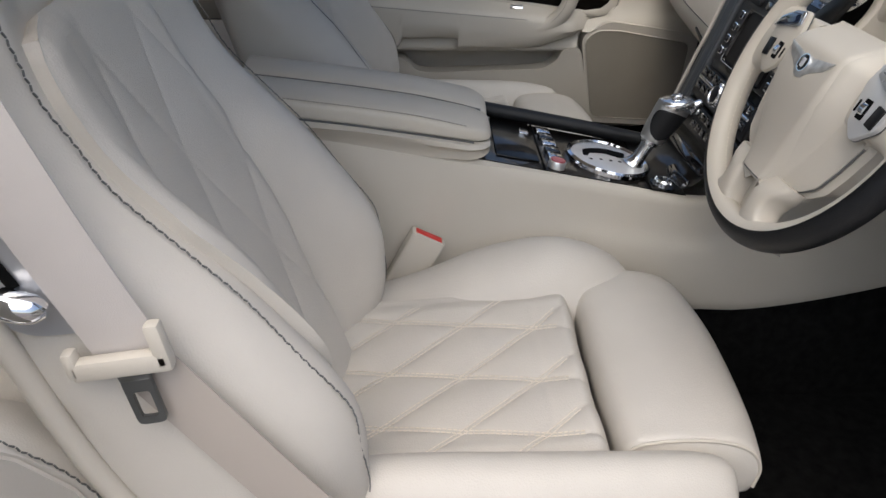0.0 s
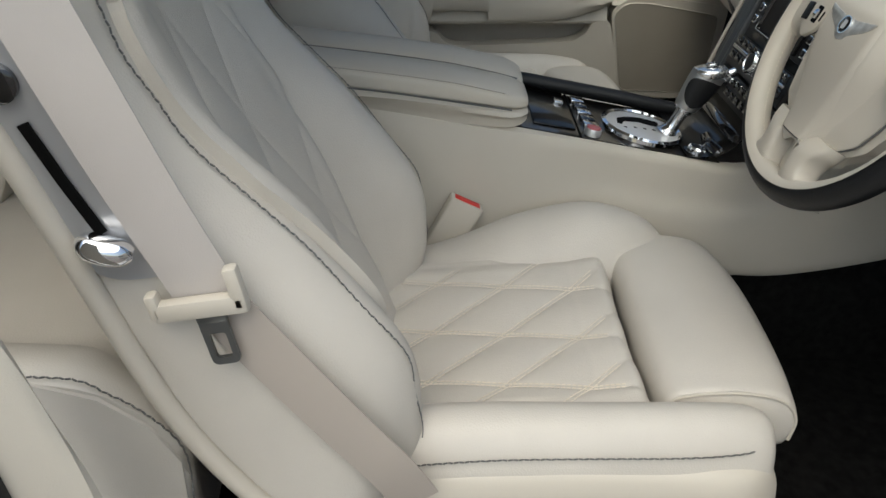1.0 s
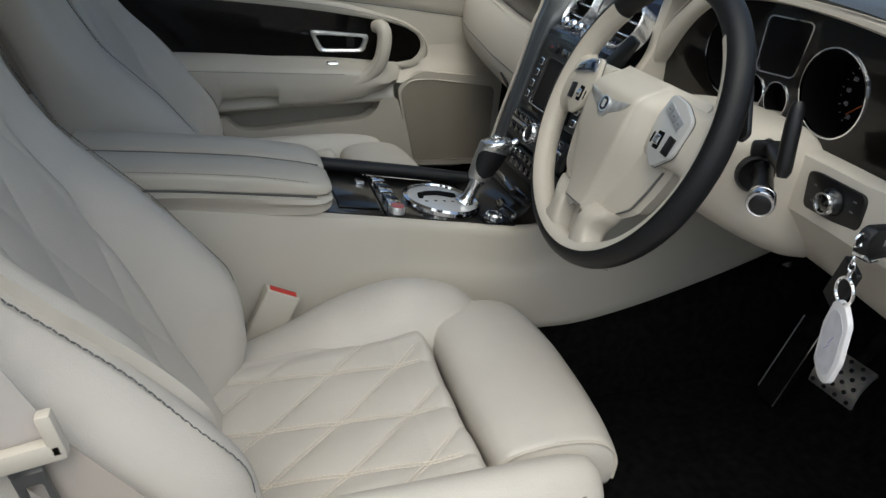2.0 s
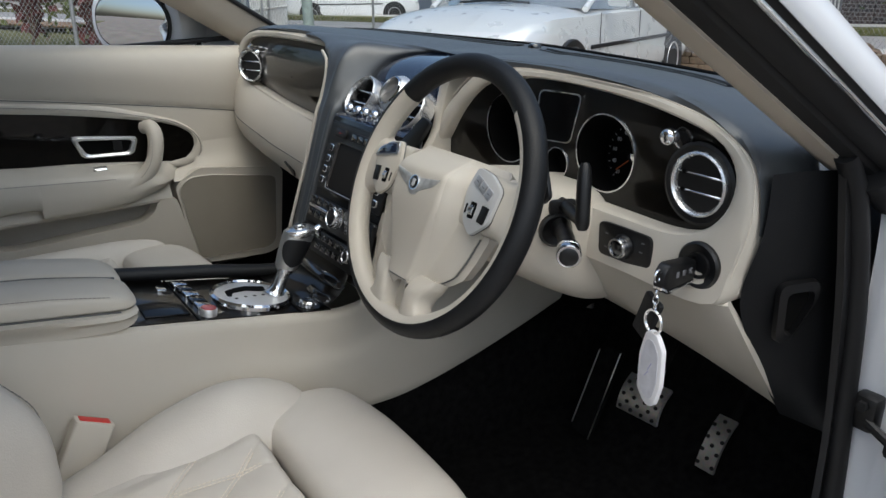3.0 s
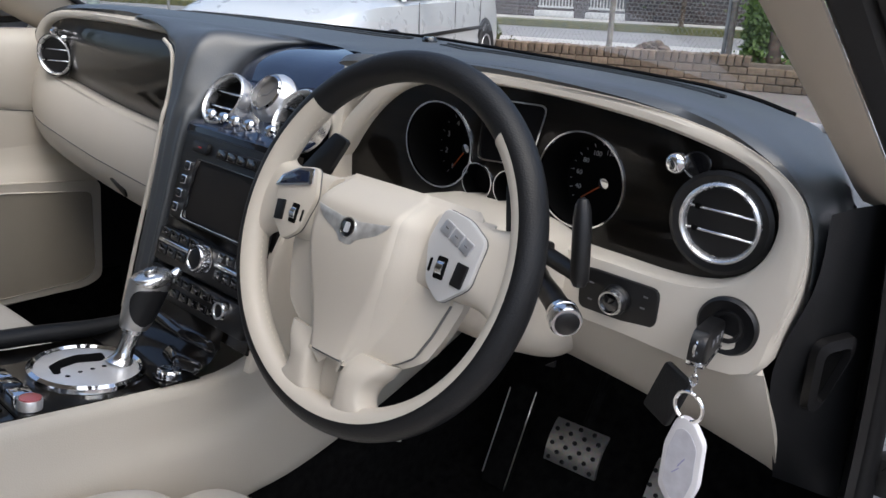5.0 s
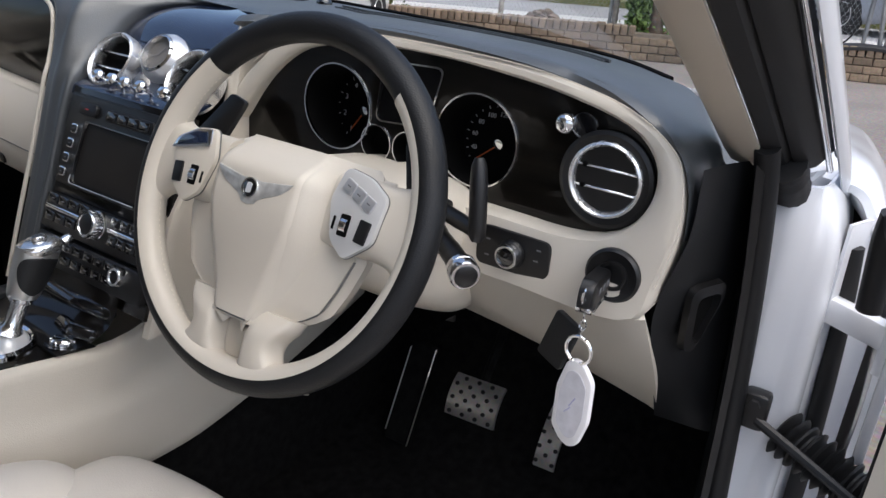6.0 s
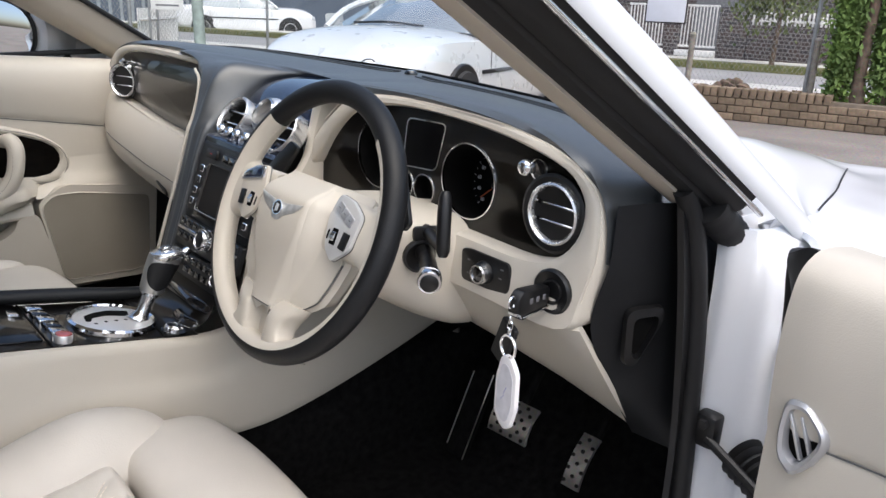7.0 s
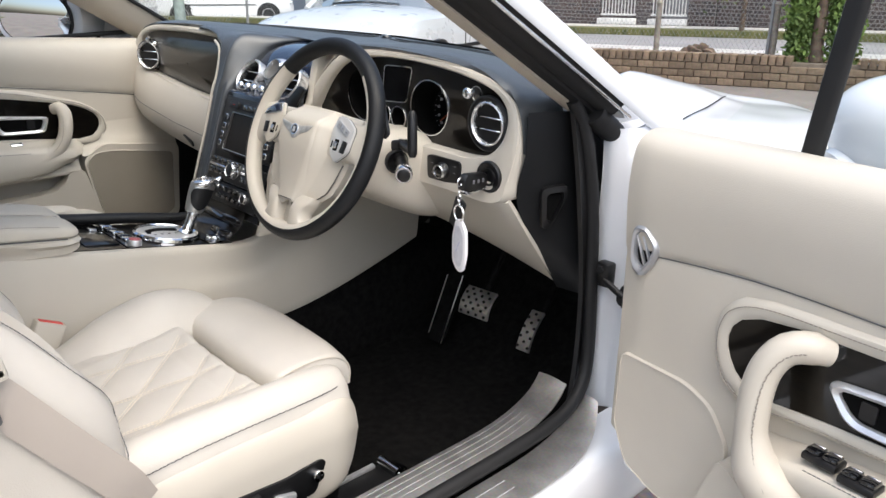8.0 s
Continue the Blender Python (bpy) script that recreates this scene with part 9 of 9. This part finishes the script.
parked_car("suv_car", "grey sport utility car parked on the street", CAR_GREY, ((sa.x + sb.x) / 2 + sd.y * 0.75, (sa.y + sb.y) / 2 - sd.x * 0.75 + 0.6, BED_Z - 0.14), -math.atan2(sd.x, sd.y), 4.6, 1.8, 1.0, 1.66, 0.88, kind="car")

# sign on its post, by the yard's fence
sign = thing("sales_sign", "white sales sign with red lettering on a green-grey post", "sign", OUT @ Vector((-11.25, 5.1, 0)))
GREEN_POST = material("green_grey_paint", (0.30, 0.36, 0.33), 0.7, var=0.2, scale=6)
outpart("sign_post", tube([(-11.2, 5.15, 0), (-11.26, 5.1, 2.6)], 0.09, 14), GREEN_POST, sign)
SGM = OUT @ frame_at((-11.40, 4.70, 1.26), (0.41, 0.91, 0), (0, 0, 1))
def sign_part(nm, bm, mat, lab=""):
    bm.transform(SGM)
    return part(nm, bm, mat, sign, lab)
sign_part("sign_board", box((0.50, 0.62, 0.012), 0.003), WHITE_WOOD, "white sign board")
RED_PRINT = material("red_print", (0.55, 0.05, 0.04), 0.6)
writing("word", "Vehicle", 0.125, SGM @ Matrix.Translation((0, 0.13, 0.0075)), RED_PRINT, sign)
writing("word", "Sales", 0.125, SGM @ Matrix.Translation((0, -0.06, 0.0075)), RED_PRINT, sign)
sign_part("small_print_bar", box((0.36, 0.028, 0.001), 0, Matrix.Translation((0, -0.24, 0.0068))), PRINT_GREY)
outpart("sign_leg", tube([(-11.52, 4.45, 0), (-11.52, 4.45, 1.56)], 0.02, 8), GALV, sign)
board = thing("street_board", "plain white board with dark frame on the fence", "sign board", OUT @ yard(-4.42, 0.5, 1.1))
outpart("board_frame", box((0.52, 0.03, 1.06), 0.006, YM @ Matrix.Translation((-4.42, 0.46, 1.60))), BLACK_PLASTIC, board)
outpart("board_face", box((0.49, 0.006, 1.03), 0.002, YM @ Matrix.Translation((-4.42, 0.442, 1.60))), material("board_white", (0.70, 0.72, 0.78), 0.5, var=0.03), board)
board2 = thing("street_board", "grey-blue board with dark frame on leaning legs", "sign board", OUT @ yard(0.45, 0.45, 0.4))
outpart("board_frame", box((0.80, 0.03, 0.8), 0.006, YM @ Matrix.Translation((0.60, 0.46, 1.30))), BLACK_PLASTIC, board2)
outpart("board_face", box((0.76, 0.006, 0.76), 0.002, YM @ Matrix.Translation((0.60, 0.442, 1.30))), HOUSE_RENDER, board2)
for u in (0.33, 0.85):
    outpart("board_leg", tube([yard(u + 0.05, 0.5, 0.28), yard(u - 0.03, 0.47, 0.95)], 0.025, 8), GALV, board2)

# left boundary fence with its planting
lf = thing("chain_link_fence", "grey chain-link fence along the yard's side", "fence", OUT @ Vector((-12.2, 0, 0)))
bm = bmesh.new()
FA, FB = Vector((-11.7, 4.2, 0)), Vector((-13.0, -9.0, 0))
fdir = (FB - FA).normalized()
flen = (FB - FA).length
for k in range(-28, int(flen / 0.06)):
    for sgn in (1, -1):
        a = FA + fdir * (k * 0.06) + Vector((0, 0, 0.08))
        b = a + fdir * sgn * 1.35 + Vector((0, 0, 2.1))
        t = (b - a).normalized()
        w = Vector((fdir.y, -fdir.x, 0)).cross(t).normalized() * 0.0024
        bm.faces.new([bm.verts.new(q) for q in (a - w, b - w, b + w, a + w)])
lw = outpart("wire_mesh", bm, GALV, lf, "grey diamond wire mesh", smooth=False)
lw["kind"] = "stuff"
for i in range(6):
    q = FA + fdir * (i * 2.6)
    outpart("fence_post", tube([q, q + Vector((0, 0, 2.2))], 0.03, 10), GALV, lf)
outpart("top_rail", tube([FA + Vector((0, 0, 2.18)), FB + Vector((0, 0, 2.18))], 0.018, 8), GALV, lf)
lawn = outpart("lawn", box((14, 22, 0.08), 0.02, Matrix.Translation((-19.4, -4.5, 0.03)) @ Matrix.Rotation(-0.098, 4, "Z")), GRASS)
tagged(lawn, "sunlit green lawn behind the side fence", "lawn", kind="structure")
kerb = outpart("kerb", box((0.14, 14, 0.10), 0.01, Matrix.Translation((-12.1, -2.0, 0.05)) @ Matrix.Rotation(-0.098, 4, "Z")), CONCRETE)
tagged(kerb, "concrete kerb below the side fence", "kerb", kind="structure")

rnd = random.Random(7)
def leaves(n, spread, size, shape=1.0, lo=0.0):
    """A loose cloud of small leaf quads about the origin, in uneven clumps."""
    bmx = bmesh.new()
    clumps = [(Vector((rnd.gauss(0, 0.42), rnd.gauss(0, 0.42), rnd.uniform(lo, 1.0))), rnd.uniform(0.12, 0.26)) for _ in range(max(6, n // 60))]
    for _ in range(n):
        c, r = rnd.choice(clumps)
        q = c + Vector((rnd.gauss(0, r), rnd.gauss(0, r), rnd.gauss(0, r)))
        q = Vector((q.x * spread[0] * (1 - shape * max(0, q.z) * 0.75), q.y * spread[1] * (1 - shape * max(0, q.z) * 0.75), q.z * spread[2]))
        a = Vector((rnd.gauss(0, 1), rnd.gauss(0, 1), rnd.gauss(0, 1))).normalized()
        b = a.orthogonal().normalized()
        s = size * rnd.uniform(0.6, 1.3)
        bmx.faces.new([bmx.verts.new(v) for v in (q - a * s, q + b * s * 0.45, q + a * s, q - b * s * 0.45)])
    return bmx
def plant(name, label, category, base, n, spread, size, mat, lift=0.0, shape=0.0, trunk=None):
    t = thing(name, label, category, OUT @ Vector(base))
    bmx = leaves(n, spread, size, shape, 0.05)
    bmx.transform(Matrix.Translation((base[0], base[1], base[2] + lift)))
    c = outpart("crown", bmx, mat, t, smooth=False)
    if trunk:
        r, h = trunk
        pts = [(base[0], base[1], base[2] - 0.05), (base[0] + 0.02, base[1], base[2] + h * 0.5), (base[0] + 0.06, base[1] + 0.03, base[2] + h)]
        tr = outpart("trunk", tube(spline(pts, 12), [r * (1.15 - 0.5 * i / 11) for i in range(12)], 12), BARK, t)
        for i in range(5):
            an = i * 1.9
            outpart("limb", tube(spline([pts[2], (pts[2][0] + 0.25 * spread[0] * math.cos(an), pts[2][1] + 0.25 * spread[1] * math.sin(an), pts[2][2] + 0.18 * spread[2]), (pts[2][0] + 0.5 * spread[0] * math.cos(an), pts[2][1] + 0.5 * spread[1] * math.sin(an), pts[2][2] + 0.45 * spread[2])], 8), [r * 0.5 - r * 0.05 * k for k in range(8)], 8), BARK, tr)
    return t
yv = lambda u, v, z=BED_Z: tuple(yard(u, v, z))
plant("street_tree", "young street tree with thin trunk and yellow-green leaves", "tree", yv(-4.2, 7.7), 2600, (1.3, 1.1, 1.6), 0.07, LEAF, 1.1, 0.0, (0.05, 1.5))
plant("street_tree", "leafy street tree with light green leaves", "tree", yv(-9.6, 7.7), 2600, (1.5, 1.2, 1.6), 0.07, LEAF, 1.3, 0.0, (0.06, 1.7))
plant("conifer", "green conifer on the garden bed with a bare trunk", "conifer", yv(-1.86, 0.36), 9000, (0.19, 0.13, 1.7), 0.040, CONIFER, 0.20, 0.15, (0.04, 0.6))
plant("conifer", "tall green conifer beside the street", "conifer", yv(-2.31, 0.38), 9000, (0.19, 0.13, 1.9), 0.040, CONIFER, 0.10, 0.15, (0.04, 0.6))
tr = thing("tree_trunk", "rough brown tree trunk in the garden bed", "tree", OUT @ yard(-0.6, 1.0, BED_Z))
outpart("trunk", tube(spline([yv(-0.62, 1.0, 0.2), yv(-0.58, 1.0, 0.6), yv(-0.54, 1.0, 1.2), yv(-0.45, 1.0, 2.4)], 24), [0.205 - 0.06 * min(1, i / 5) + 0.008 * math.sin(i * 2.1) for i in range(24)], 14), BARK, tr)
tr2 = thing("tree_trunk", "slim grey tree trunk beside the conifer", "tree", OUT @ yard(-2.12, 0.55, BED_Z))
outpart("trunk", tube(spline([yv(-2.10, 0.36, 0.2), yv(-2.12, 0.36, 0.8), yv(-2.06, 0.36, 2.2)], 12), [(0.085 if i < 2 else 0.070) - 0.001 * i for i in range(12)], 10), BARK, tr2)
for u, v, n, sp, mt, lab in ((-6.6, 0.3, 320, (0.35, 0.2, 0.45), LEAF, "green weed growing by the yard's wall"), (-5.6, 0.5, 160, (0.25, 0.15, 0.25), LEAF, "small green weed in the garden bed"), (-1.15, 0.3, 120, (0.12, 0.08, 0.16), LEAF, "dry grass tuft in the garden bed"), (-0.75, 0.6, 160, (0.2, 0.1, 0.14), GRASS, "dry grass tuft beside the tree")):
    plant("weed", lab, "weed", yv(u, v, BED_Z - 0.02), n, sp, 0.035, mt)
plant("shrub", "red-leaved cordyline shrub behind the side fence", "shrub", (-13.2, 2.1, 0.05), 420, (0.35, 0.35, 1.1), 0.13, RED_LEAF, 0.15, 0.0, (0.03, 0.4))
plant("shrub", "red-leaved cordyline shrub behind the side fence", "shrub", (-13.4, 1.2, 0.05), 420, (0.35, 0.35, 1.3), 0.13, RED_LEAF, 0.2, 0.0, (0.03, 0.4))
for i, (x, y, h) in enumerate(((-15.5, 3.0, 3.2), (-17.5, 0.5, 4.0), (-16.5, -3.5, 3.6), (-19.0, -7.0, 4.5), (-22.0, 4.5, 4.2))):
    plant("garden_tree", "garden tree with mixed green leaves behind the fence", "tree", (x, y, 0.05), 3000, (1.6, 1.6, h * 0.7), 0.12, LEAF, h * 0.32, 0.2, (0.14, h * 0.45))
# far buildings
hall = thing("blue_grey_hall", "blue-grey metal-clad hall across the street", "building", OUT @ Vector((-34, 22, 0)), kind="structure")
HM = Matrix.Translation((-32.5, 21, 3)) @ Matrix.Rotation(radians(58), 4, "Z")
outpart("hall_wall", box((26, 8, 7), 0, HM), material("blue_grey_cladding", (0.085, 0.11, 0.15), 0.6, var=0.06, scale=0.5), hall, "dark blue-grey clad wall")
for i in range(24):
    outpart("cladding_rib", box((0.12, 0.10, 6.9), 0.01, HM @ Matrix.Translation((-12.5 + i * 0.45, -4.02, 0))), material("pale_cladding", (0.34, 0.38, 0.40), 0.6, var=0.06) if i == 0 else bpy.data.materials["pale_cladding"], hall)
for i in range(4):
    wn = outpart("hall_window", box((2.2, 0.08, 1.4), 0.01, HM @ Matrix.Translation((1.0 + i * 3.0, -4.02, 0.6))), WINDOW_BLUE, hall)
    outpart("pane", box((2.0, 0.04, 1.2), 0, HM @ Matrix.Translation((1.0 + i * 3.0, -4.06, 0.6))), WINDOW_DARK, wn)
pf = thing("picket_fence", "white picket fence at the yard's far corner", "fence", OUT @ Vector((-13.5, 5.8, 0)))
for i in range(22):
    outpart("picket", box((0.07, 0.02, 0.9), 0.006, Matrix.Translation((-15.4 + i * 0.13, 6.6 - i * 0.09, 0.50)) @ Matrix.Rotation(-0.6, 4, "Z")), WHITE_WOOD, pf)
for z in (0.25, 0.75):
    outpart("fence_rail", tube([(-15.4, 6.62, z), (-12.6, 4.7, z)], 0.025, 6), WHITE_WOOD, pf)
# bed: stump of roots, mulch lumps
stump = thing("root_stump", "dark brown heap of roots on the garden bed", "stump", OUT @ yard(-3.5, 0.5, BED_Z))
for i in range(26):
    q = yard(-3.62 + rnd.gauss(0, 0.20), 0.42 + rnd.gauss(0, 0.07), BED_Z - 0.01 + rnd.uniform(0, 0.05))
    q.z += 0.09 * math.exp(-((q - yard(-3.48, 0.42, q.z)).length / 0.14) ** 2)
    outpart("root_lump", lathe([(0, 0.05), (0.05, 0.035), (0.075, 0.0), (0.05, -0.03), (0, -0.04)], 7, Matrix.Translation(q) @ Matrix.Rotation(rnd.uniform(0, 3), 4, "X")), BARK, stump)
bm = bmesh.new()
for i in range(1400):
    q = yard(rnd.uniform(-9, 2.5), rnd.uniform(0.22, 1.4), BED_Z - 0.025 + rnd.uniform(0, 0.02))
    bm2 = box((rnd.uniform(0.02, 0.08), rnd.uniform(0.01, 0.03), rnd.uniform(0.008, 0.03)), 0, Matrix.Translation(q) @ Matrix.Rotation(rnd.uniform(0, 3.1), 4, "Z"))
    me = bpy.data.meshes.new("chip")
    bm2.to_mesh(me)
    bm2.free()
    bm.from_mesh(me)
    bpy.data.meshes.remove(me)
mul = outpart("mulch_chips", bm, SOIL, smooth=False)
tagged(mul, "dry brown bark chips on the garden bed", "mulch", kind="stuff")
rub = thing("rubble", "small heap of pale broken stones on the wall", "rubble", OUT @ yard(-1.55, 0.12, BED_Z))
for i in range(8):
    outpart("stone", box((0.05, 0.03, 0.02), 0.006, Matrix.Translation(yard(-1.55 + rnd.gauss(0, 0.06), 0.12 + rnd.gauss(0, 0.03), BED_Z + 0.01)) @ Matrix.Rotation(rnd.uniform(0, 3), 4, "Z")), CONCRETE, rub)
# bicycle leaning on the trunk
bike = thing("bicycle", "black bicycle leaning on the tree trunk", "bicycle", OUT @ yard(-0.5, 0.85, BED_Z))
BK = YM @ Matrix.Translation((-0.86, 0.85, BED_Z - 0.02)) @ Matrix.Diagonal((0.76, 0.76, 0.76, 1))
def bk(nm, bmx, mat, par=None):
    bmx.transform(BK)
    return outpart(nm, bmx, mat, par or bike)
for x in (0.0, 1.0):
    o = Matrix.Translation((x, 0, 0.34)) @ Matrix.Rotation(radians(90), 4, "X")
    wl = bk("wheel", lathe([(0.315, -0.012), (0.335, -0.014), (0.343, 0), (0.335, 0.014), (0.315, 0.012)], 40, o, close=True), TYRE)
    bk("hub", lathe([(0, -0.04), (0.022, -0.04), (0.022, 0.04), (0, 0.04)], 12, o), BLACK_PLASTIC, wl)
    for i in range(14):
        an = i * 0.4488
        bk("spoke", tube([(x, 0, 0.34), (x + 0.32 * math.cos(an), 0, 0.34 + 0.32 * math.sin(an))], 0.0016, 4), STEEL, wl)
for a, b, r in (((0.0, 0, 0.34), (0.42, 0, 0.30), 0.012), ((0.0, 0, 0.34), (0.30, 0, 0.82), 0.010), ((0.42, 0, 0.30), (0.28, 0, 0.88), 0.017), ((0.42, 0, 0.30), (0.86, 0, 0.78), 0.022), ((0.30, 0, 0.80), (0.86, 0, 0.86), 0.016), ((0.86, 0, 0.90), (1.0, 0, 0.34), 0.015), ((0.86, 0, 0.88), (0.83, 0, 1.0), 0.014), ((0.83, -0.28, 1.02), (0.83, 0.28, 1.02), 0.013)):
    bk("frame_tube", tube([a, b], r, 10), BLACK_GLOSS)
bk("saddle", slab(rounded([(-0.13, -0.06), (0.13, -0.02), (0.13, 0.02), (-0.13, 0.06)], 0.02), 0.05, 0.015, Matrix.Translation((0.27, 0, 0.90))), BLACK_PLASTIC)
bk("chainwheel", lathe([(0.07, -0.004), (0.095, -0.003), (0.095, 0.003), (0.07, 0.004)], 24, Matrix.Translation((0.42, -0.05, 0.30)) @ Matrix.Rotation(radians(90), 4, "X"), close=True), BLACK_PLASTIC)
cloth = thing("rubber_sheet", "dark rubber sheet lying over the wall's edge", "sheet", OUT @ yard(0.1, 0.05, BED_Z + 0.06))
outpart("sheet", thicken(surface([[yard(u, v, z + 0.012 * math.sin(u * 9)) for v, z in ((0.35, 0.375), (0.1, 0.385), (-0.02, 0.378), (-0.035, 0.33))] for u in np.linspace(-0.22, 1.3, 10)], 30, 14), 0.008), RUBBER, cloth)

# ---- bricks of the garden wall ----
BL, BH, BD, GAP = 0.190, 0.079, 0.105, 0.009
brick_meshes = {}
def brick_mesh(key, size):
    if key not in brick_meshes:
        bmx = box(size, 0.005, Matrix.Identity(4), 1)
        me = bpy.data.meshes.new("brick")
        bmx.to_mesh(me)
        bmx.free()
        me.materials.append(BRICK)
        brick_meshes[key] = me
    return brick_meshes[key]
brng = random.Random(3)
rest = bmesh.new()
def lay(key, size, u, v, z, near):
    m = OUT @ YM @ Matrix.Translation((u + brng.gauss(0, 0.0015), v + brng.gauss(0, 0.002), z)) @ Matrix.Rotation(brng.gauss(0, 0.008), 4, "Z")
    me = brick_mesh(key, size)
    if near:
        ob = new("brick", me)
        ob.parent = wall
        ob.matrix_parent_inverse = wall.matrix_basis.inverted()
        ob.matrix_basis = m
    else:
        n0 = len(rest.verts)
        rest.from_mesh(me)
        rest.verts.ensure_lookup_table()
        for v_ in rest.verts[n0:]:
            v_.co = m @ v_.co
for course in range(3):
    u = -12.4 + (0.117 if course % 2 else 0)
    while u < 4.3:
        lay("stretcher", (BL, BD, BH), u, 0.03, 0.045 + course * (BH + GAP), -5.6 < u < 1.0)
        u += BL + GAP
u = -12.4
while u < 4.3:
    if not (-2.35 < u < -1.62):
        lay("header", (BH - 0.009, 0.225, 0.105), u, 0.085, 0.323, -5.6 < u < 1.0)
    u += BH + GAP
far = part("far_bricks", rest, BRICK, wall, smooth=False)
far["kind"] = "stuff"
